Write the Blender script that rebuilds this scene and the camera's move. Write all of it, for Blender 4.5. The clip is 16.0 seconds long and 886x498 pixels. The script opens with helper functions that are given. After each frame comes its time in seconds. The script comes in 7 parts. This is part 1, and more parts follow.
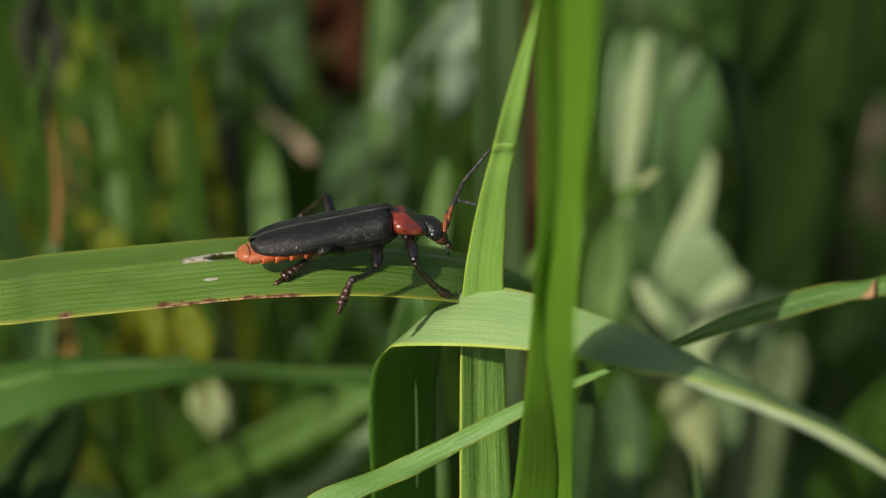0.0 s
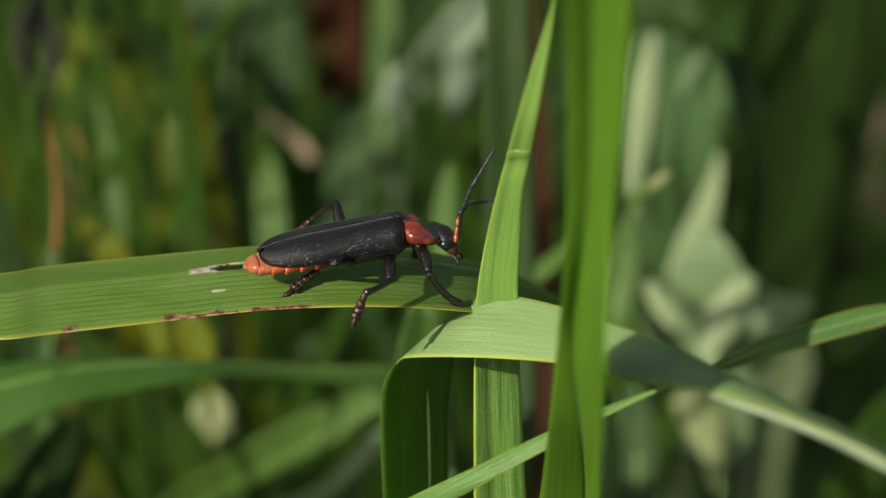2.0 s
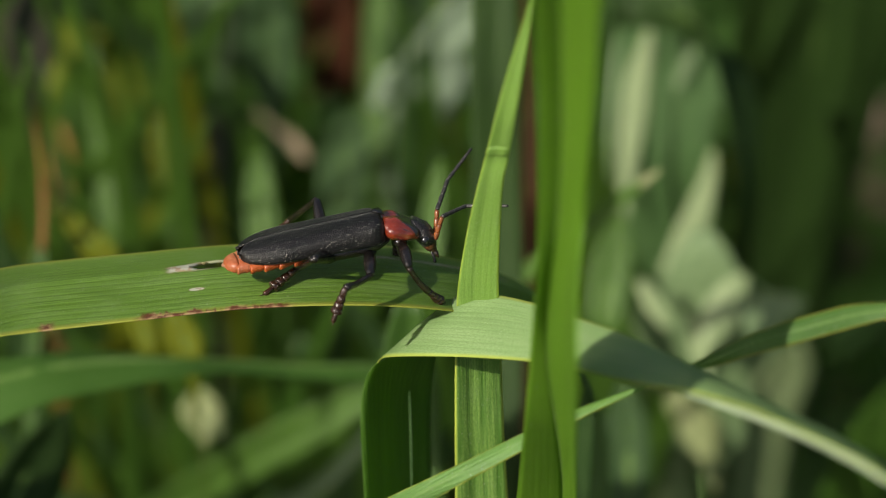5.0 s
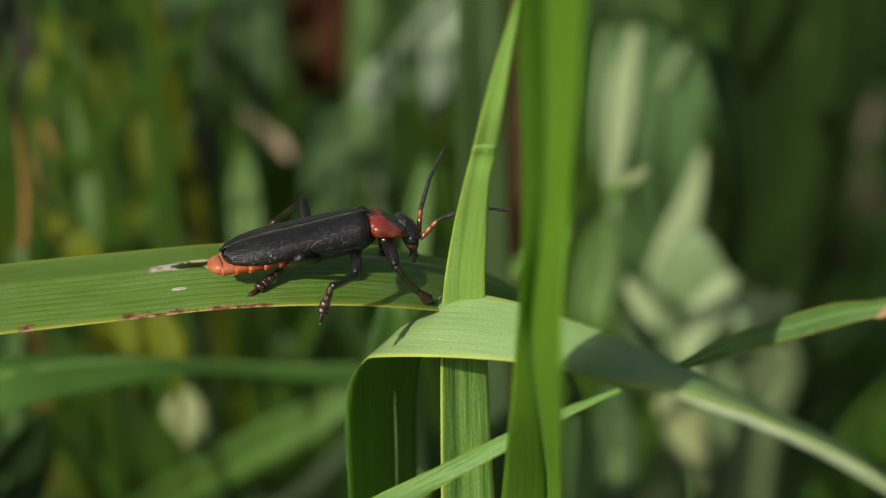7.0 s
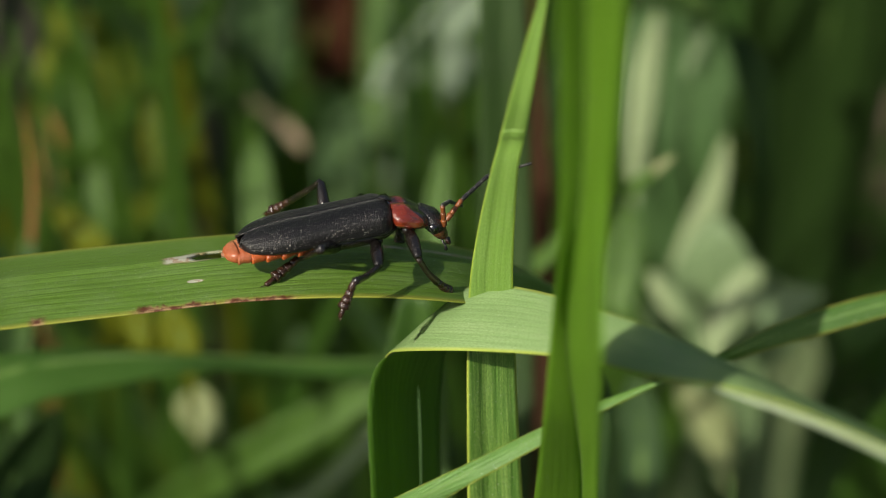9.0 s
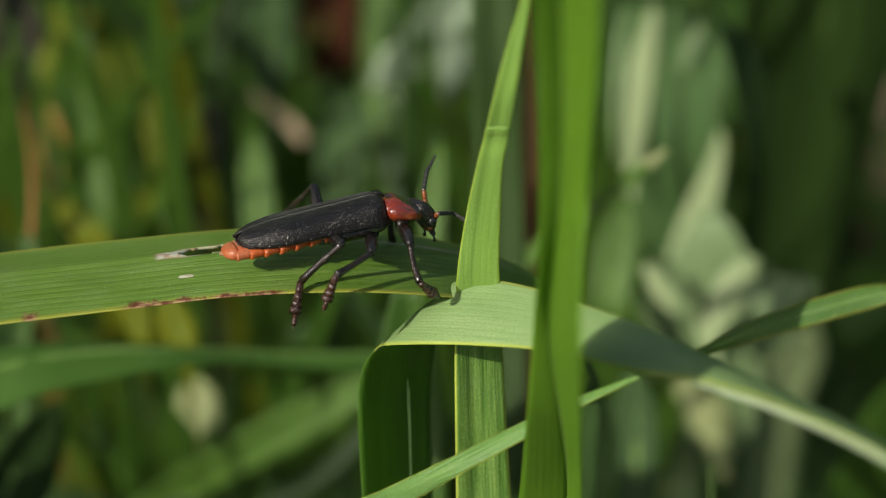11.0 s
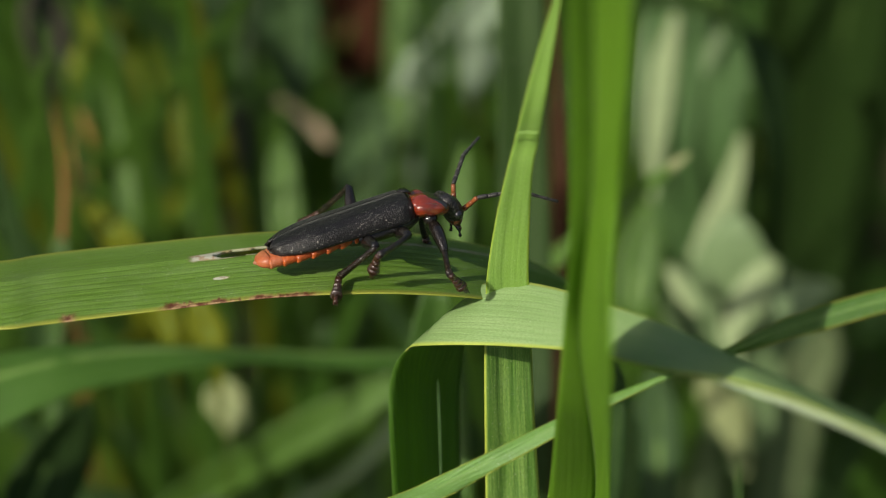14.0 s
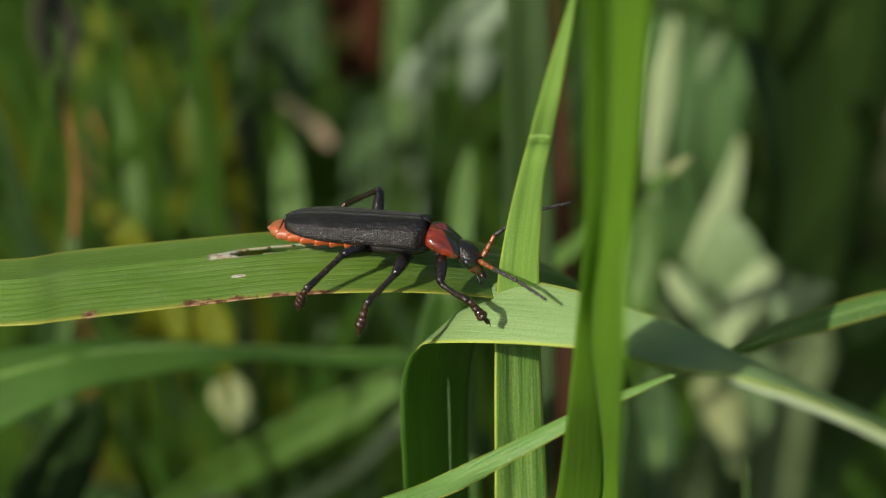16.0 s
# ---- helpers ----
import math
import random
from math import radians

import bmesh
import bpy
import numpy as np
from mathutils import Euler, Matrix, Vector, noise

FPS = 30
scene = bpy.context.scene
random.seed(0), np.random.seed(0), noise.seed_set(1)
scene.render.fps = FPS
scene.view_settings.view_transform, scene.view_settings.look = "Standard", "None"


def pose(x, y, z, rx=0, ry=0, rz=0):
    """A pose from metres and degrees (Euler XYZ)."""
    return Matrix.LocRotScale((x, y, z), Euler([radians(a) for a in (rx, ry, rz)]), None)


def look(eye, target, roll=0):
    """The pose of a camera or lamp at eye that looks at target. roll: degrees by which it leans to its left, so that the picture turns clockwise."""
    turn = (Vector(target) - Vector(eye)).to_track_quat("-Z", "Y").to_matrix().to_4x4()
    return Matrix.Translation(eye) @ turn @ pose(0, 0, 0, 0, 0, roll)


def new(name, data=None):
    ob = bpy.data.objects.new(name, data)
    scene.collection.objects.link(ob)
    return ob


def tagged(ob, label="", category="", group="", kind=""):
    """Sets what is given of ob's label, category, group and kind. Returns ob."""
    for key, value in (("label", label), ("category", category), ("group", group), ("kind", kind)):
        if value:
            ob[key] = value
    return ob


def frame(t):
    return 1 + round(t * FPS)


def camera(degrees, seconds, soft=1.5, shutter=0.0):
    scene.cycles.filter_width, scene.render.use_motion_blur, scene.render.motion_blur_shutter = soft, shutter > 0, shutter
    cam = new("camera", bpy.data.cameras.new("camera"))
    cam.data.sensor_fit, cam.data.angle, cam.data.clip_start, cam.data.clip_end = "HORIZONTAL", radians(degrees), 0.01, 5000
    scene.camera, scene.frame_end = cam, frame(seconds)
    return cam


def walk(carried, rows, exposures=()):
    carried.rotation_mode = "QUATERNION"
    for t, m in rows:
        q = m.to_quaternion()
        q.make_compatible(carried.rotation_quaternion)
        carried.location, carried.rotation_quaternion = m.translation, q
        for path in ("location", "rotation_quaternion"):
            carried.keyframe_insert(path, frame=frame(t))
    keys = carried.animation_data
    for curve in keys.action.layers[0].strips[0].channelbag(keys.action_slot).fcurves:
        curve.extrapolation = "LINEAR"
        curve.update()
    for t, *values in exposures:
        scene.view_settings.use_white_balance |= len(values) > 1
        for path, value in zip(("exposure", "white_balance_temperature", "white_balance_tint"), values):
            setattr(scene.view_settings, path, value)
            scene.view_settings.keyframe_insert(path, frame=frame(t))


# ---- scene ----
MM = 0.001
# The stand of grass is laid out in its own frame in millimetres: x along the main leaf, y into the meadow, z up, seen from above at 50 degrees.
STAND = pose(0, 0, 0.45, -50, 0, 0)


def stand(x, y, z):
    """A place in the stand, from millimetres."""
    return STAND @ Vector((x * MM, y * MM, z * MM))


def held(x, y, z, yaw, pitch, roll):
    """The camera's pose from millimetres and degrees in the stand's frame."""
    turn = Matrix.Rotation(radians(yaw), 4, "Z") @ Matrix.Rotation(radians(pitch), 4, "X") @ Matrix.Rotation(radians(roll), 4, "Y")
    return STAND @ Matrix.Translation((x * MM, y * MM, z * MM)) @ turn @ Matrix.Rotation(radians(90), 4, "X")


# ---- camera: hand-held macro lens ----
cam = camera(15.0, 16.0, soft=1.0)
cam.data.dof.use_dof = True
cam.data.dof.aperture_fstop = 31.0
cam.data.dof.focus_distance = 0.2
walk(cam, [
    (0, held(0.000, -209.000, 0.000, 0.0000, 0.0000, 0.0000)),
    (0.5, held(-0.344, -207.841, 2.006, -0.1273, -0.3665, 0.0089)),
    (1, held(2.389, -207.170, 1.385, 0.2937, -0.2162, -0.3002)),
    (1.5, held(-0.108, -206.429, 0.367, -0.1100, -0.0247, 0.0684)),
    (2, held(-1.511, -204.077, 1.049, -0.2106, -0.1413, 0.4209)),
    (2.5, held(-2.919, -203.395, 0.680, -0.3847, -0.0149, 0.4918)),
    (3, held(-1.394, -205.601, 1.232, -0.1190, -0.1204, 0.4965)),
    (3.5, held(0.860, -201.883, 1.349, 0.1750, -0.1634, 0.4967)),
    (6, held(0.212, -202.433, 0.733, -0.1518, -0.1375, 0.3186)),
    (6.5, held(-0.017, -196.474, 0.725, -0.3035, -0.1369, 0.4199)),
    (7, held(0.737, -199.541, 0.956, -0.1530, -0.1685, 0.4405)),
    (7.5, held(2.773, -195.963, 1.247, 0.1905, -0.2357, 0.3348)),
    (8, held(1.416, -194.291, 0.552, -0.0056, -0.1735, 0.5930)),
    (8.5, held(-1.043, -193.140, 0.076, -0.3188, -0.1033, 0.7021)),
    (9, held(-0.688, -192.284, 0.480, -0.1379, -0.2055, 0.6545)),
    (11.5, held(1.360, -197.260, 1.236, 0.2218, -0.4802, 0.8063)),
    (12, held(-0.315, -199.802, 1.678, -0.0151, -0.5666, 0.7983)),
    (12.5, held(2.275, -197.612, 1.426, 0.5294, -0.4710, 0.7515)),
    (13, held(0.719, -197.066, 0.873, 0.2437, -0.3695, 0.7686)),
    (13.5, held(0.509, -196.470, 1.158, 0.3484, -0.4544, 0.6373)),
    (14, held(0.168, -198.381, 0.986, 0.4170, -0.3843, 0.7897)),
    (14.5, held(-0.754, -197.202, 1.134, 0.2953, -0.4005, 0.7951)),
    (15, held(-1.284, -198.282, 1.612, 0.2615, -0.5167, 0.8791)),
    (15.5, held(-1.812, -201.795, 1.143, 0.1888, -0.4124, 0.7417)),
    (16, held(-1.826, -203.221, 1.036, 0.0556, -0.3869, 0.4309)),
], exposures=[(0.0, 0.18), (16.0, 0.18)])

# ---- light ----
SUN_TO = Vector((-0.56, -0.36, 0.75)).normalized()
sky_world = bpy.data.worlds.new("sky")
scene.world = sky_world
sky_world.use_nodes = True
nt = sky_world.node_tree
nt.nodes.clear()
sky = nt.nodes.new("ShaderNodeTexSky")
sky.sky_type = "NISHITA"
sky.sun_disc = False
sky.dust_density = 5.0
sky.ozone_density = 0.6
sky.sun_elevation = math.asin(SUN_TO.z)
sky.sun_rotation = math.atan2(SUN_TO.x, SUN_TO.y)
bg = nt.nodes.new("ShaderNodeBackground")
bg.inputs["Strength"].default_value = 0.096
wo = nt.nodes.new("ShaderNodeOutputWorld")
nt.links.new(sky.outputs[0], bg.inputs["Color"])
nt.links.new(bg.outputs[0], wo.inputs["Surface"])
sun_data = bpy.data.lights.new("sun", "SUN")
sun_data.energy = 5.0
sun_data.angle = radians(0.6)
sun_data.color = (1.0, 0.95, 0.82)
sun = new("sun", sun_data)
sun.matrix_world = look((0, 0, 3), Vector((0, 0, 3)) - SUN_TO)


# ---- materials ----
class Nodes:
    """Short hand for building a node material."""

    def __init__(self, name):
        self.mat = bpy.data.materials.new(name)
        self.mat.use_nodes = True
        self.tree = self.mat.node_tree
        self.tree.nodes.clear()
        self.out = self.add("ShaderNodeOutputMaterial")

    def add(self, kind, **values):
        n = self.tree.nodes.new(kind)
        for k, v in values.items():
            setattr(n, k, v)
        return n

    def link(self, a, b):
        self.tree.links.new(a, b)

    def put(self, socket, value):
        if isinstance(value, bpy.types.NodeSocket):
            self.link(value, socket)
        else:
            socket.default_value = value

    def math(self, op, a, b=0.0, c=0.0):
        n = self.add("ShaderNodeMath", operation=op)
        for s, v in zip(n.inputs, (a, b, c)):
            self.put(s, v)
        return n.outputs[0]

    def mix(self, f, a, b):
        n = self.add("ShaderNodeMix", data_type="RGBA")
        self.put(n.inputs[0], f)
        for s, v in ((n.inputs[6], a), (n.inputs[7], b)):
            self.put(s, (*v, 1) if isinstance(v, tuple) and len(v) == 3 else v)
        return n.outputs[2]

    def noise(self, vec, scale, detail=3.0, rough=0.55):
        n = self.add("ShaderNodeTexNoise")
        self.link(vec, n.inputs["Vector"])
        n.inputs["Scale"].default_value = scale
        n.inputs["Detail"].default_value = detail
        n.inputs["Roughness"].default_value = rough
        return n.outputs[0]

    def ramp(self, f, lo, hi):
        n = self.add("ShaderNodeMapRange")
        n.interpolation_type = "SMOOTHSTEP"
        self.put(n.inputs[0], f)
        n.inputs[1].default_value, n.inputs[2].default_value = lo, hi
        return n.outputs[0]

    def principled(self, colour, rough, spec=0.5, normal=None, **more):
        p = self.add("ShaderNodeBsdfPrincipled")
        self.put(p.inputs["Base Color"], (*colour, 1) if isinstance(colour, tuple) else colour)
        self.put(p.inputs["Roughness"], rough)
        p.inputs["Specular IOR Level"].default_value = spec
        if normal is not None:
            self.link(normal, p.inputs["Normal"])
        for k, v in more.items():
            self.put(p.inputs[k.replace("_", " ")], v)
        return p

    def bump(self, height, strength, distance):
        b = self.add("ShaderNodeBump")
        self.link(height, b.inputs["Height"])
        b.inputs["Strength"].default_value = strength
        b.inputs["Distance"].default_value = distance
        return b.outputs[0]


def scaled(n, vec, x, y, z=1.0):
    m = n.add("ShaderNodeVectorMath", operation="MULTIPLY")
    n.link(vec, m.inputs[0])
    m.inputs[1].default_value = (x, y, z)
    return m.outputs[0]


def leaf_material(name, colour, pale, glow, veins=3.0, gloss=0.45, through_light=0.38, stains=None, edge=None, spec=0.42, dust=0.0, relief=0.75):
    """Grass leaf: the uv map holds millimetres across and along. colour: between the veins, pale: the wax bloom on them,
    glow: the colour of light that comes through. stains: builds a mask of dry tissue. edge: colour of the leaf's margin. relief: depth of the veins."""
    n = Nodes(name)
    uv = n.add("ShaderNodeUVMap", uv_map="UVMap").outputs[0]
    sep = n.add("ShaderNodeSeparateXYZ")
    n.link(uv, sep.inputs[0])
    across, along = sep.outputs[0], sep.outputs[1]
    wob = n.noise(scaled(n, uv, 0.6, 0.05), 1.0, 2.0)
    shifted = n.math("ADD", across, n.math("MULTIPLY", wob, 0.35))
    wave = n.math("POWER", n.math("ABSOLUTE", n.math("SINE", n.math("MULTIPLY", shifted, veins * 3.1416))), 6.0)
    fine = n.noise(scaled(n, uv, 9.0, 0.22), 1.0, 3.0, 0.6)
    coarse = n.noise(scaled(n, uv, 0.9, 0.045), 1.0, 3.0)
    blotch = n.noise(scaled(n, uv, 0.35, 0.16), 1.0, 4.0)
    grain = n.noise(scaled(n, uv, 14.0, 6.0), 1.0, 2.0)
    stripe = n.ramp(n.math("ADD", n.math("MULTIPLY", wave, -0.05), n.math("ADD", n.math("MULTIPLY", fine, 0.60), n.math("MULTIPLY", coarse, 0.40))), 0.34, 0.68)
    col = n.mix(stripe, colour, pale)
    dark = tuple(c * 0.72 for c in colour)
    col = n.mix(n.math("MULTIPLY", n.ramp(blotch, 0.48, 0.75), 0.55), col, dark)
    cells = n.noise(scaled(n, uv, 11.0, 4.5), 1.0, 2.0, 0.6)
    col = n.mix(n.math("MULTIPLY", n.ramp(cells, 0.40, 0.66), 0.50), col, tuple(c * 0.62 for c in colour))
    speck = n.math("MULTIPLY", n.ramp(n.noise(scaled(n, uv, 6.5, 4.5), 1.0, 1.0), 0.70, 0.75), n.ramp(blotch, 0.35, 0.6))
    col = n.mix(n.math("MULTIPLY", speck, 0.7), col, (0.50, 0.56, 0.34))
    if dust:
        v = n.add("ShaderNodeTexVoronoi")
        n.link(scaled(n, uv, 3.4, 10.0), v.inputs["Vector"])
        v.inputs["Scale"].default_value = 1.0
        pick = n.add("ShaderNodeSeparateColor")
        n.link(v.outputs["Color"], pick.inputs[0])
        fleck = n.math("MULTIPLY", n.math("SUBTRACT", 1.0, n.ramp(v.outputs["Distance"], 0.18, 0.36)), n.math("GREATER_THAN", n.math("ADD", pick.outputs[0], n.math("MULTIPLY", blotch, 0.6)), 1.17))
        col = n.mix(n.math("MULTIPLY", fleck, dust), col, (0.55, 0.58, 0.45))
        # Wax bloom; on the main leaf it also paints in the broad sheen.
        bloom = n.noise(scaled(n, uv, 0.5, 0.25), 1.0, 5.0, 0.7)
        col = n.mix(n.math("MULTIPLY", n.ramp(bloom, 0.42, 0.75), dust * 0.6), col, (0.27, 0.37, 0.16))
    if edge:
        side = n.add("ShaderNodeAttribute", attribute_name="rim").outputs["Fac"]
        col = n.mix(n.math("MULTIPLY", n.ramp(side, 0.88, 0.985), 0.8), col, edge)
    rough = n.math("ADD", gloss, n.math("MULTIPLY", fine, 0.18))
    glow_col = n.mix(stripe, glow, tuple(min(1, c * 1.25) for c in glow))
    if stains:
        mask, tone = stains(n, across, along, uv)
        col = n.mix(mask, col, tone)
        glow_col = n.mix(mask, glow_col, tone)
    height = n.math("ADD", n.math("MULTIPLY", wave, -0.5), n.math("ADD", fine, n.math("MULTIPLY", grain, 0.7)))
    nor = n.bump(height, relief, 0.00006)
    p = n.principled(col, rough, spec, nor)
    tr = n.add("ShaderNodeBsdfTranslucent")
    n.link(glow_col, tr.inputs["Color"])
    n.link(nor, tr.inputs["Normal"])
    mx = n.add("ShaderNodeMixShader")
    mx.inputs[0].default_value = through_light
    n.link(p.outputs[0], mx.inputs[1])
    n.link(tr.outputs[0], mx.inputs[2])
    n.link(mx.outputs[0], n.out.inputs["Surface"])
    return n.mat


def band(n, v, lo, hi, soft):
    """1 between lo and hi."""
    return n.math("MULTIPLY", n.ramp(v, lo - soft, lo + soft), n.math("SUBTRACT", 1.0, n.ramp(v, hi - soft, hi + soft)))


def main_leaf_stains(n, across, along, uv):
    """Dry brown scars along the near margin, the pale rim of a torn slot and a small white scar."""
    rag = n.noise(scaled(n, uv, 1.6, 1.4), 1.0, 4.0, 0.7)
    gap = n.noise(scaled(n, uv, 0.1, 1.1), 1.0, 3.0, 0.6)
    a = n.math("ADD", across, n.math("MULTIPLY", n.math("SUBTRACT", rag, 0.5), 1.1))
    a = n.math("ADD", a, n.math("MULTIPLY", n.math("SUBTRACT", gap, 0.5), 2.2))
    scar = n.math("MULTIPLY", n.ramp(n.math("MULTIPLY", a, -1.0), 4.51, 4.96), band(n, along, 497.22, 506.48, 0.6))
    scar2 = n.math("MULTIPLY", n.ramp(n.math("MULTIPLY", a, -1.0), 4.38, 4.93), band(n, along, 491.32, 492.09, 0.3))
    run = n.math("SUBTRACT", along, 500.42)
    off = n.math("SUBTRACT", across, n.math("ADD", 0.77, n.math("MULTIPLY", run, 0.1037)))
    torn = n.math("ADD", off, n.math("MULTIPLY", n.math("SUBTRACT", rag, 0.5), 0.5))
    patch = n.math("MULTIPLY", band(n, torn, -0.50, 0.50, 0.14), band(n, n.math("ADD", run, n.math("MULTIPLY", rag, 0.9)), -0.9, 0.75, 0.3))
    lips = n.math("MULTIPLY", band(n, torn, -0.72, 0.80, 0.07), band(n, along, 500.42, 506.89, 0.5))
    graze = n.math("MULTIPLY", n.math("MULTIPLY", band(n, torn, -0.30, 0.36, 0.2), band(n, along, 500.42, 523.0, 0.8)), n.ramp(rag, 0.30, 0.52))
    pale = n.math("MINIMUM", 1.0, n.math("ADD", patch, n.math("MAXIMUM", n.math("MULTIPLY", lips, 0.7), n.math("MULTIPLY", graze, 0.85))))
    ex = n.math("DIVIDE", n.math("SUBTRACT", across, -2.17), 0.21)
    ey = n.math("DIVIDE", n.math("SUBTRACT", along, 500.82), 0.50)
    dot = n.math("SUBTRACT", 1.0, n.ramp(n.math("ADD", n.math("MULTIPLY", ex, ex), n.math("MULTIPLY", ey, ey)), 0.6, 1.25))
    pale = n.math("MINIMUM", 1.0, n.math("ADD", pale, dot))
    mask = n.math("MINIMUM", 1.0, n.math("ADD", n.math("ADD", scar, scar2), pale))
    tone = n.mix(pale, n.mix(n.ramp(rag, 0.42, 0.62), (0.11, 0.032, 0.014), (0.40, 0.26, 0.13)), n.mix(n.ramp(rag, 0.50, 0.62), (0.50, 0.50, 0.40), (0.36, 0.26, 0.17)))
    return mask, tone


def chitin(name, colour, rough, spec=0.5, bump=0.3, scale=9000.0, dust=0.0, second=None, coat=0.0, hair=0.0, granule=0.0, blotch=False):
    """Insect cuticle: colour broken by a second tone, fine punctures, pale dust. blotch: the black marking on the front of the neck shield."""
    n = Nodes(name)
    co = n.add("ShaderNodeTexCoord").outputs["Object"]
    big = n.noise(co, 900.0, 4.0)
    small = n.noise(co, scale, 3.0, 0.6)
    col = n.mix(n.ramp(big, 0.35, 0.7), colour, second or tuple(c * 0.6 for c in colour))
    if blotch:
        place = n.add("ShaderNodeSeparateXYZ")
        n.link(co, place.inputs[0])
        aside = n.math("MULTIPLY", place.outputs[1], 1000.0)
        ahead = n.math("ADD", n.math("MULTIPLY", place.outputs[0], 1000.0), n.math("MULTIPLY", n.math("SUBTRACT", big, 0.5), 0.5))
        edge = n.math("ADD", 2.95, n.math("MULTIPLY", n.math("MULTIPLY", aside, aside), 0.62))
        mark = n.math("MULTIPLY", n.ramp(n.math("SUBTRACT", ahead, edge), -0.08, 0.14), n.ramp(n.math("MULTIPLY", place.outputs[2], 1000.0), -0.25, 0.05))
        col = n.mix(mark, col, (0.010, 0.007, 0.006))
    if dust:
        fleck = 0.0
        for size, share in ((12500.0, 0.74), (7500.0, 0.92)):
            v = n.add("ShaderNodeTexVoronoi")
            n.link(co, v.inputs["Vector"])
            v.inputs["Scale"].default_value = size
            pick = n.add("ShaderNodeSeparateColor")
            n.link(v.outputs["Color"], pick.inputs[0])
            dot = n.math("SUBTRACT", 1.0, n.ramp(v.outputs["Distance"], 0.14, 0.30))
            fleck = n.math("MAXIMUM", fleck, n.math("MULTIPLY", dot, n.math("GREATER_THAN", pick.outputs[0], share)))
        fleck = n.math("MULTIPLY", fleck, n.ramp(n.noise(co, 500.0, 3.0), 0.25, 0.6))
        col = n.mix(n.math("MULTIPLY", fleck, dust), col, (0.55, 0.52, 0.45))
    relief = small
    if granule:
        g = n.add("ShaderNodeTexVoronoi")
        n.link(co, g.inputs["Vector"])
        g.inputs["Scale"].default_value = granule
        relief = n.math("SUBTRACT", n.math("MULTIPLY", small, 0.5), g.outputs["Distance"])
    p = n.principled(col, n.math("ADD", rough, n.math("MULTIPLY", small, 0.15)), spec, n.bump(relief, bump, 0.00007))
    p.inputs["Coat Weight"].default_value = coat
    p.inputs["Coat Roughness"].default_value = 0.12
    p.inputs["Sheen Weight"].default_value = hair
    p.inputs["Sheen Roughness"].default_value = 0.25
    n.link(p.outputs[0], n.out.inputs["Surface"])
    return n.mat


def soil_material():
    n = Nodes("soil")
    co = n.add("ShaderNodeTexCoord").outputs["Object"]
    a, b = n.noise(co, 6.0, 5.0), n.noise(co, 90.0, 5.0)
    col = n.mix(n.ramp(a, 0.35, 0.7), (0.105, 0.085, 0.062), (0.050, 0.085, 0.028))
    col = n.mix(n.ramp(b, 0.45, 0.7), col, (0.17, 0.145, 0.10))
    p = n.principled(col, 0.95, 0.2, n.bump(b, 0.8, 0.01))
    n.link(p.outputs[0], n.out.inputs["Surface"])
    return n.mat


M_MAIN = leaf_material("main_leaf", (0.100, 0.196, 0.016), (0.172, 0.288, 0.056), (0.17, 0.36, 0.014), 1.6, 0.38, 0.28, main_leaf_stains, (0.34, 0.34, 0.05), dust=0.34, relief=0.6)
M_UPRIGHT = leaf_material("upright_leaf", (0.195, 0.345, 0.058), (0.270, 0.425, 0.105), (0.32, 0.55, 0.04), 2.2, 0.40, 0.36, None, (0.36, 0.46, 0.05), dust=0.15, relief=0.4)
M_ARCH = leaf_material("arching_leaf", (0.215, 0.340, 0.120), (0.290, 0.405, 0.180), (0.20, 0.40, 0.03), 2.4, 0.40, 0.30, None, (0.42, 0.48, 0.07), relief=0.35)
M_FRONT = leaf_material("front_leaf", (0.105, 0.232, 0.012), (0.145, 0.275, 0.024), (0.23, 0.42, 0.008), 2.4, 0.42, 0.42, relief=0.25)
M_CROSS = leaf_material("crossing_leaf", (0.085, 0.21, 0.025), (0.15, 0.29, 0.065), (0.22, 0.44, 0.02), 3.0, 0.40, 0.33, None, (0.40, 0.40, 0.06), dust=0.3)
# On the tall leaves, deep_leaf stands for shade and fresh_leaf for sun.
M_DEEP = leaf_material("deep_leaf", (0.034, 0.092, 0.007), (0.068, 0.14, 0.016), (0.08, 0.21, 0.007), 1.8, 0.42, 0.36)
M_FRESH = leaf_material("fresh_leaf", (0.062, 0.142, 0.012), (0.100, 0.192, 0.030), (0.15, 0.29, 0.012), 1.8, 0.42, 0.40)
M_SAGE = leaf_material("sage_leaf", (0.042, 0.092, 0.025), (0.068, 0.126, 0.038), (0.09, 0.19, 0.03), 0.5, 0.60, 0.28, spec=0.2)
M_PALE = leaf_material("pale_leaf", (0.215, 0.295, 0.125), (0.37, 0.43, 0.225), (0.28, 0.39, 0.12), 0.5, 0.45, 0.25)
M_STRAW = leaf_material("straw_leaf", (0.30, 0.22, 0.11), (0.38, 0.30, 0.17), (0.28, 0.21, 0.08), 1.5, 0.6, 0.25)
M_YELLOW = leaf_material("yellowed_leaf", (0.125, 0.150, 0.006), (0.155, 0.175, 0.012), (0.24, 0.27, 0.006), 1.5, 0.6, 0.40, spec=0.15)
M_RUST = leaf_material("rusty_leaf", (0.040, 0.018, 0.009), (0.062, 0.028, 0.013), (0.05, 0.022, 0.007), 1.5, 0.8, 0.15, spec=0.1)
M_BROWN = leaf_material("brown_sheath", (0.034, 0.012, 0.005), (0.05, 0.018, 0.008), (0.03, 0.01, 0.005), 1.2, 0.82, 0.08, spec=0.08)
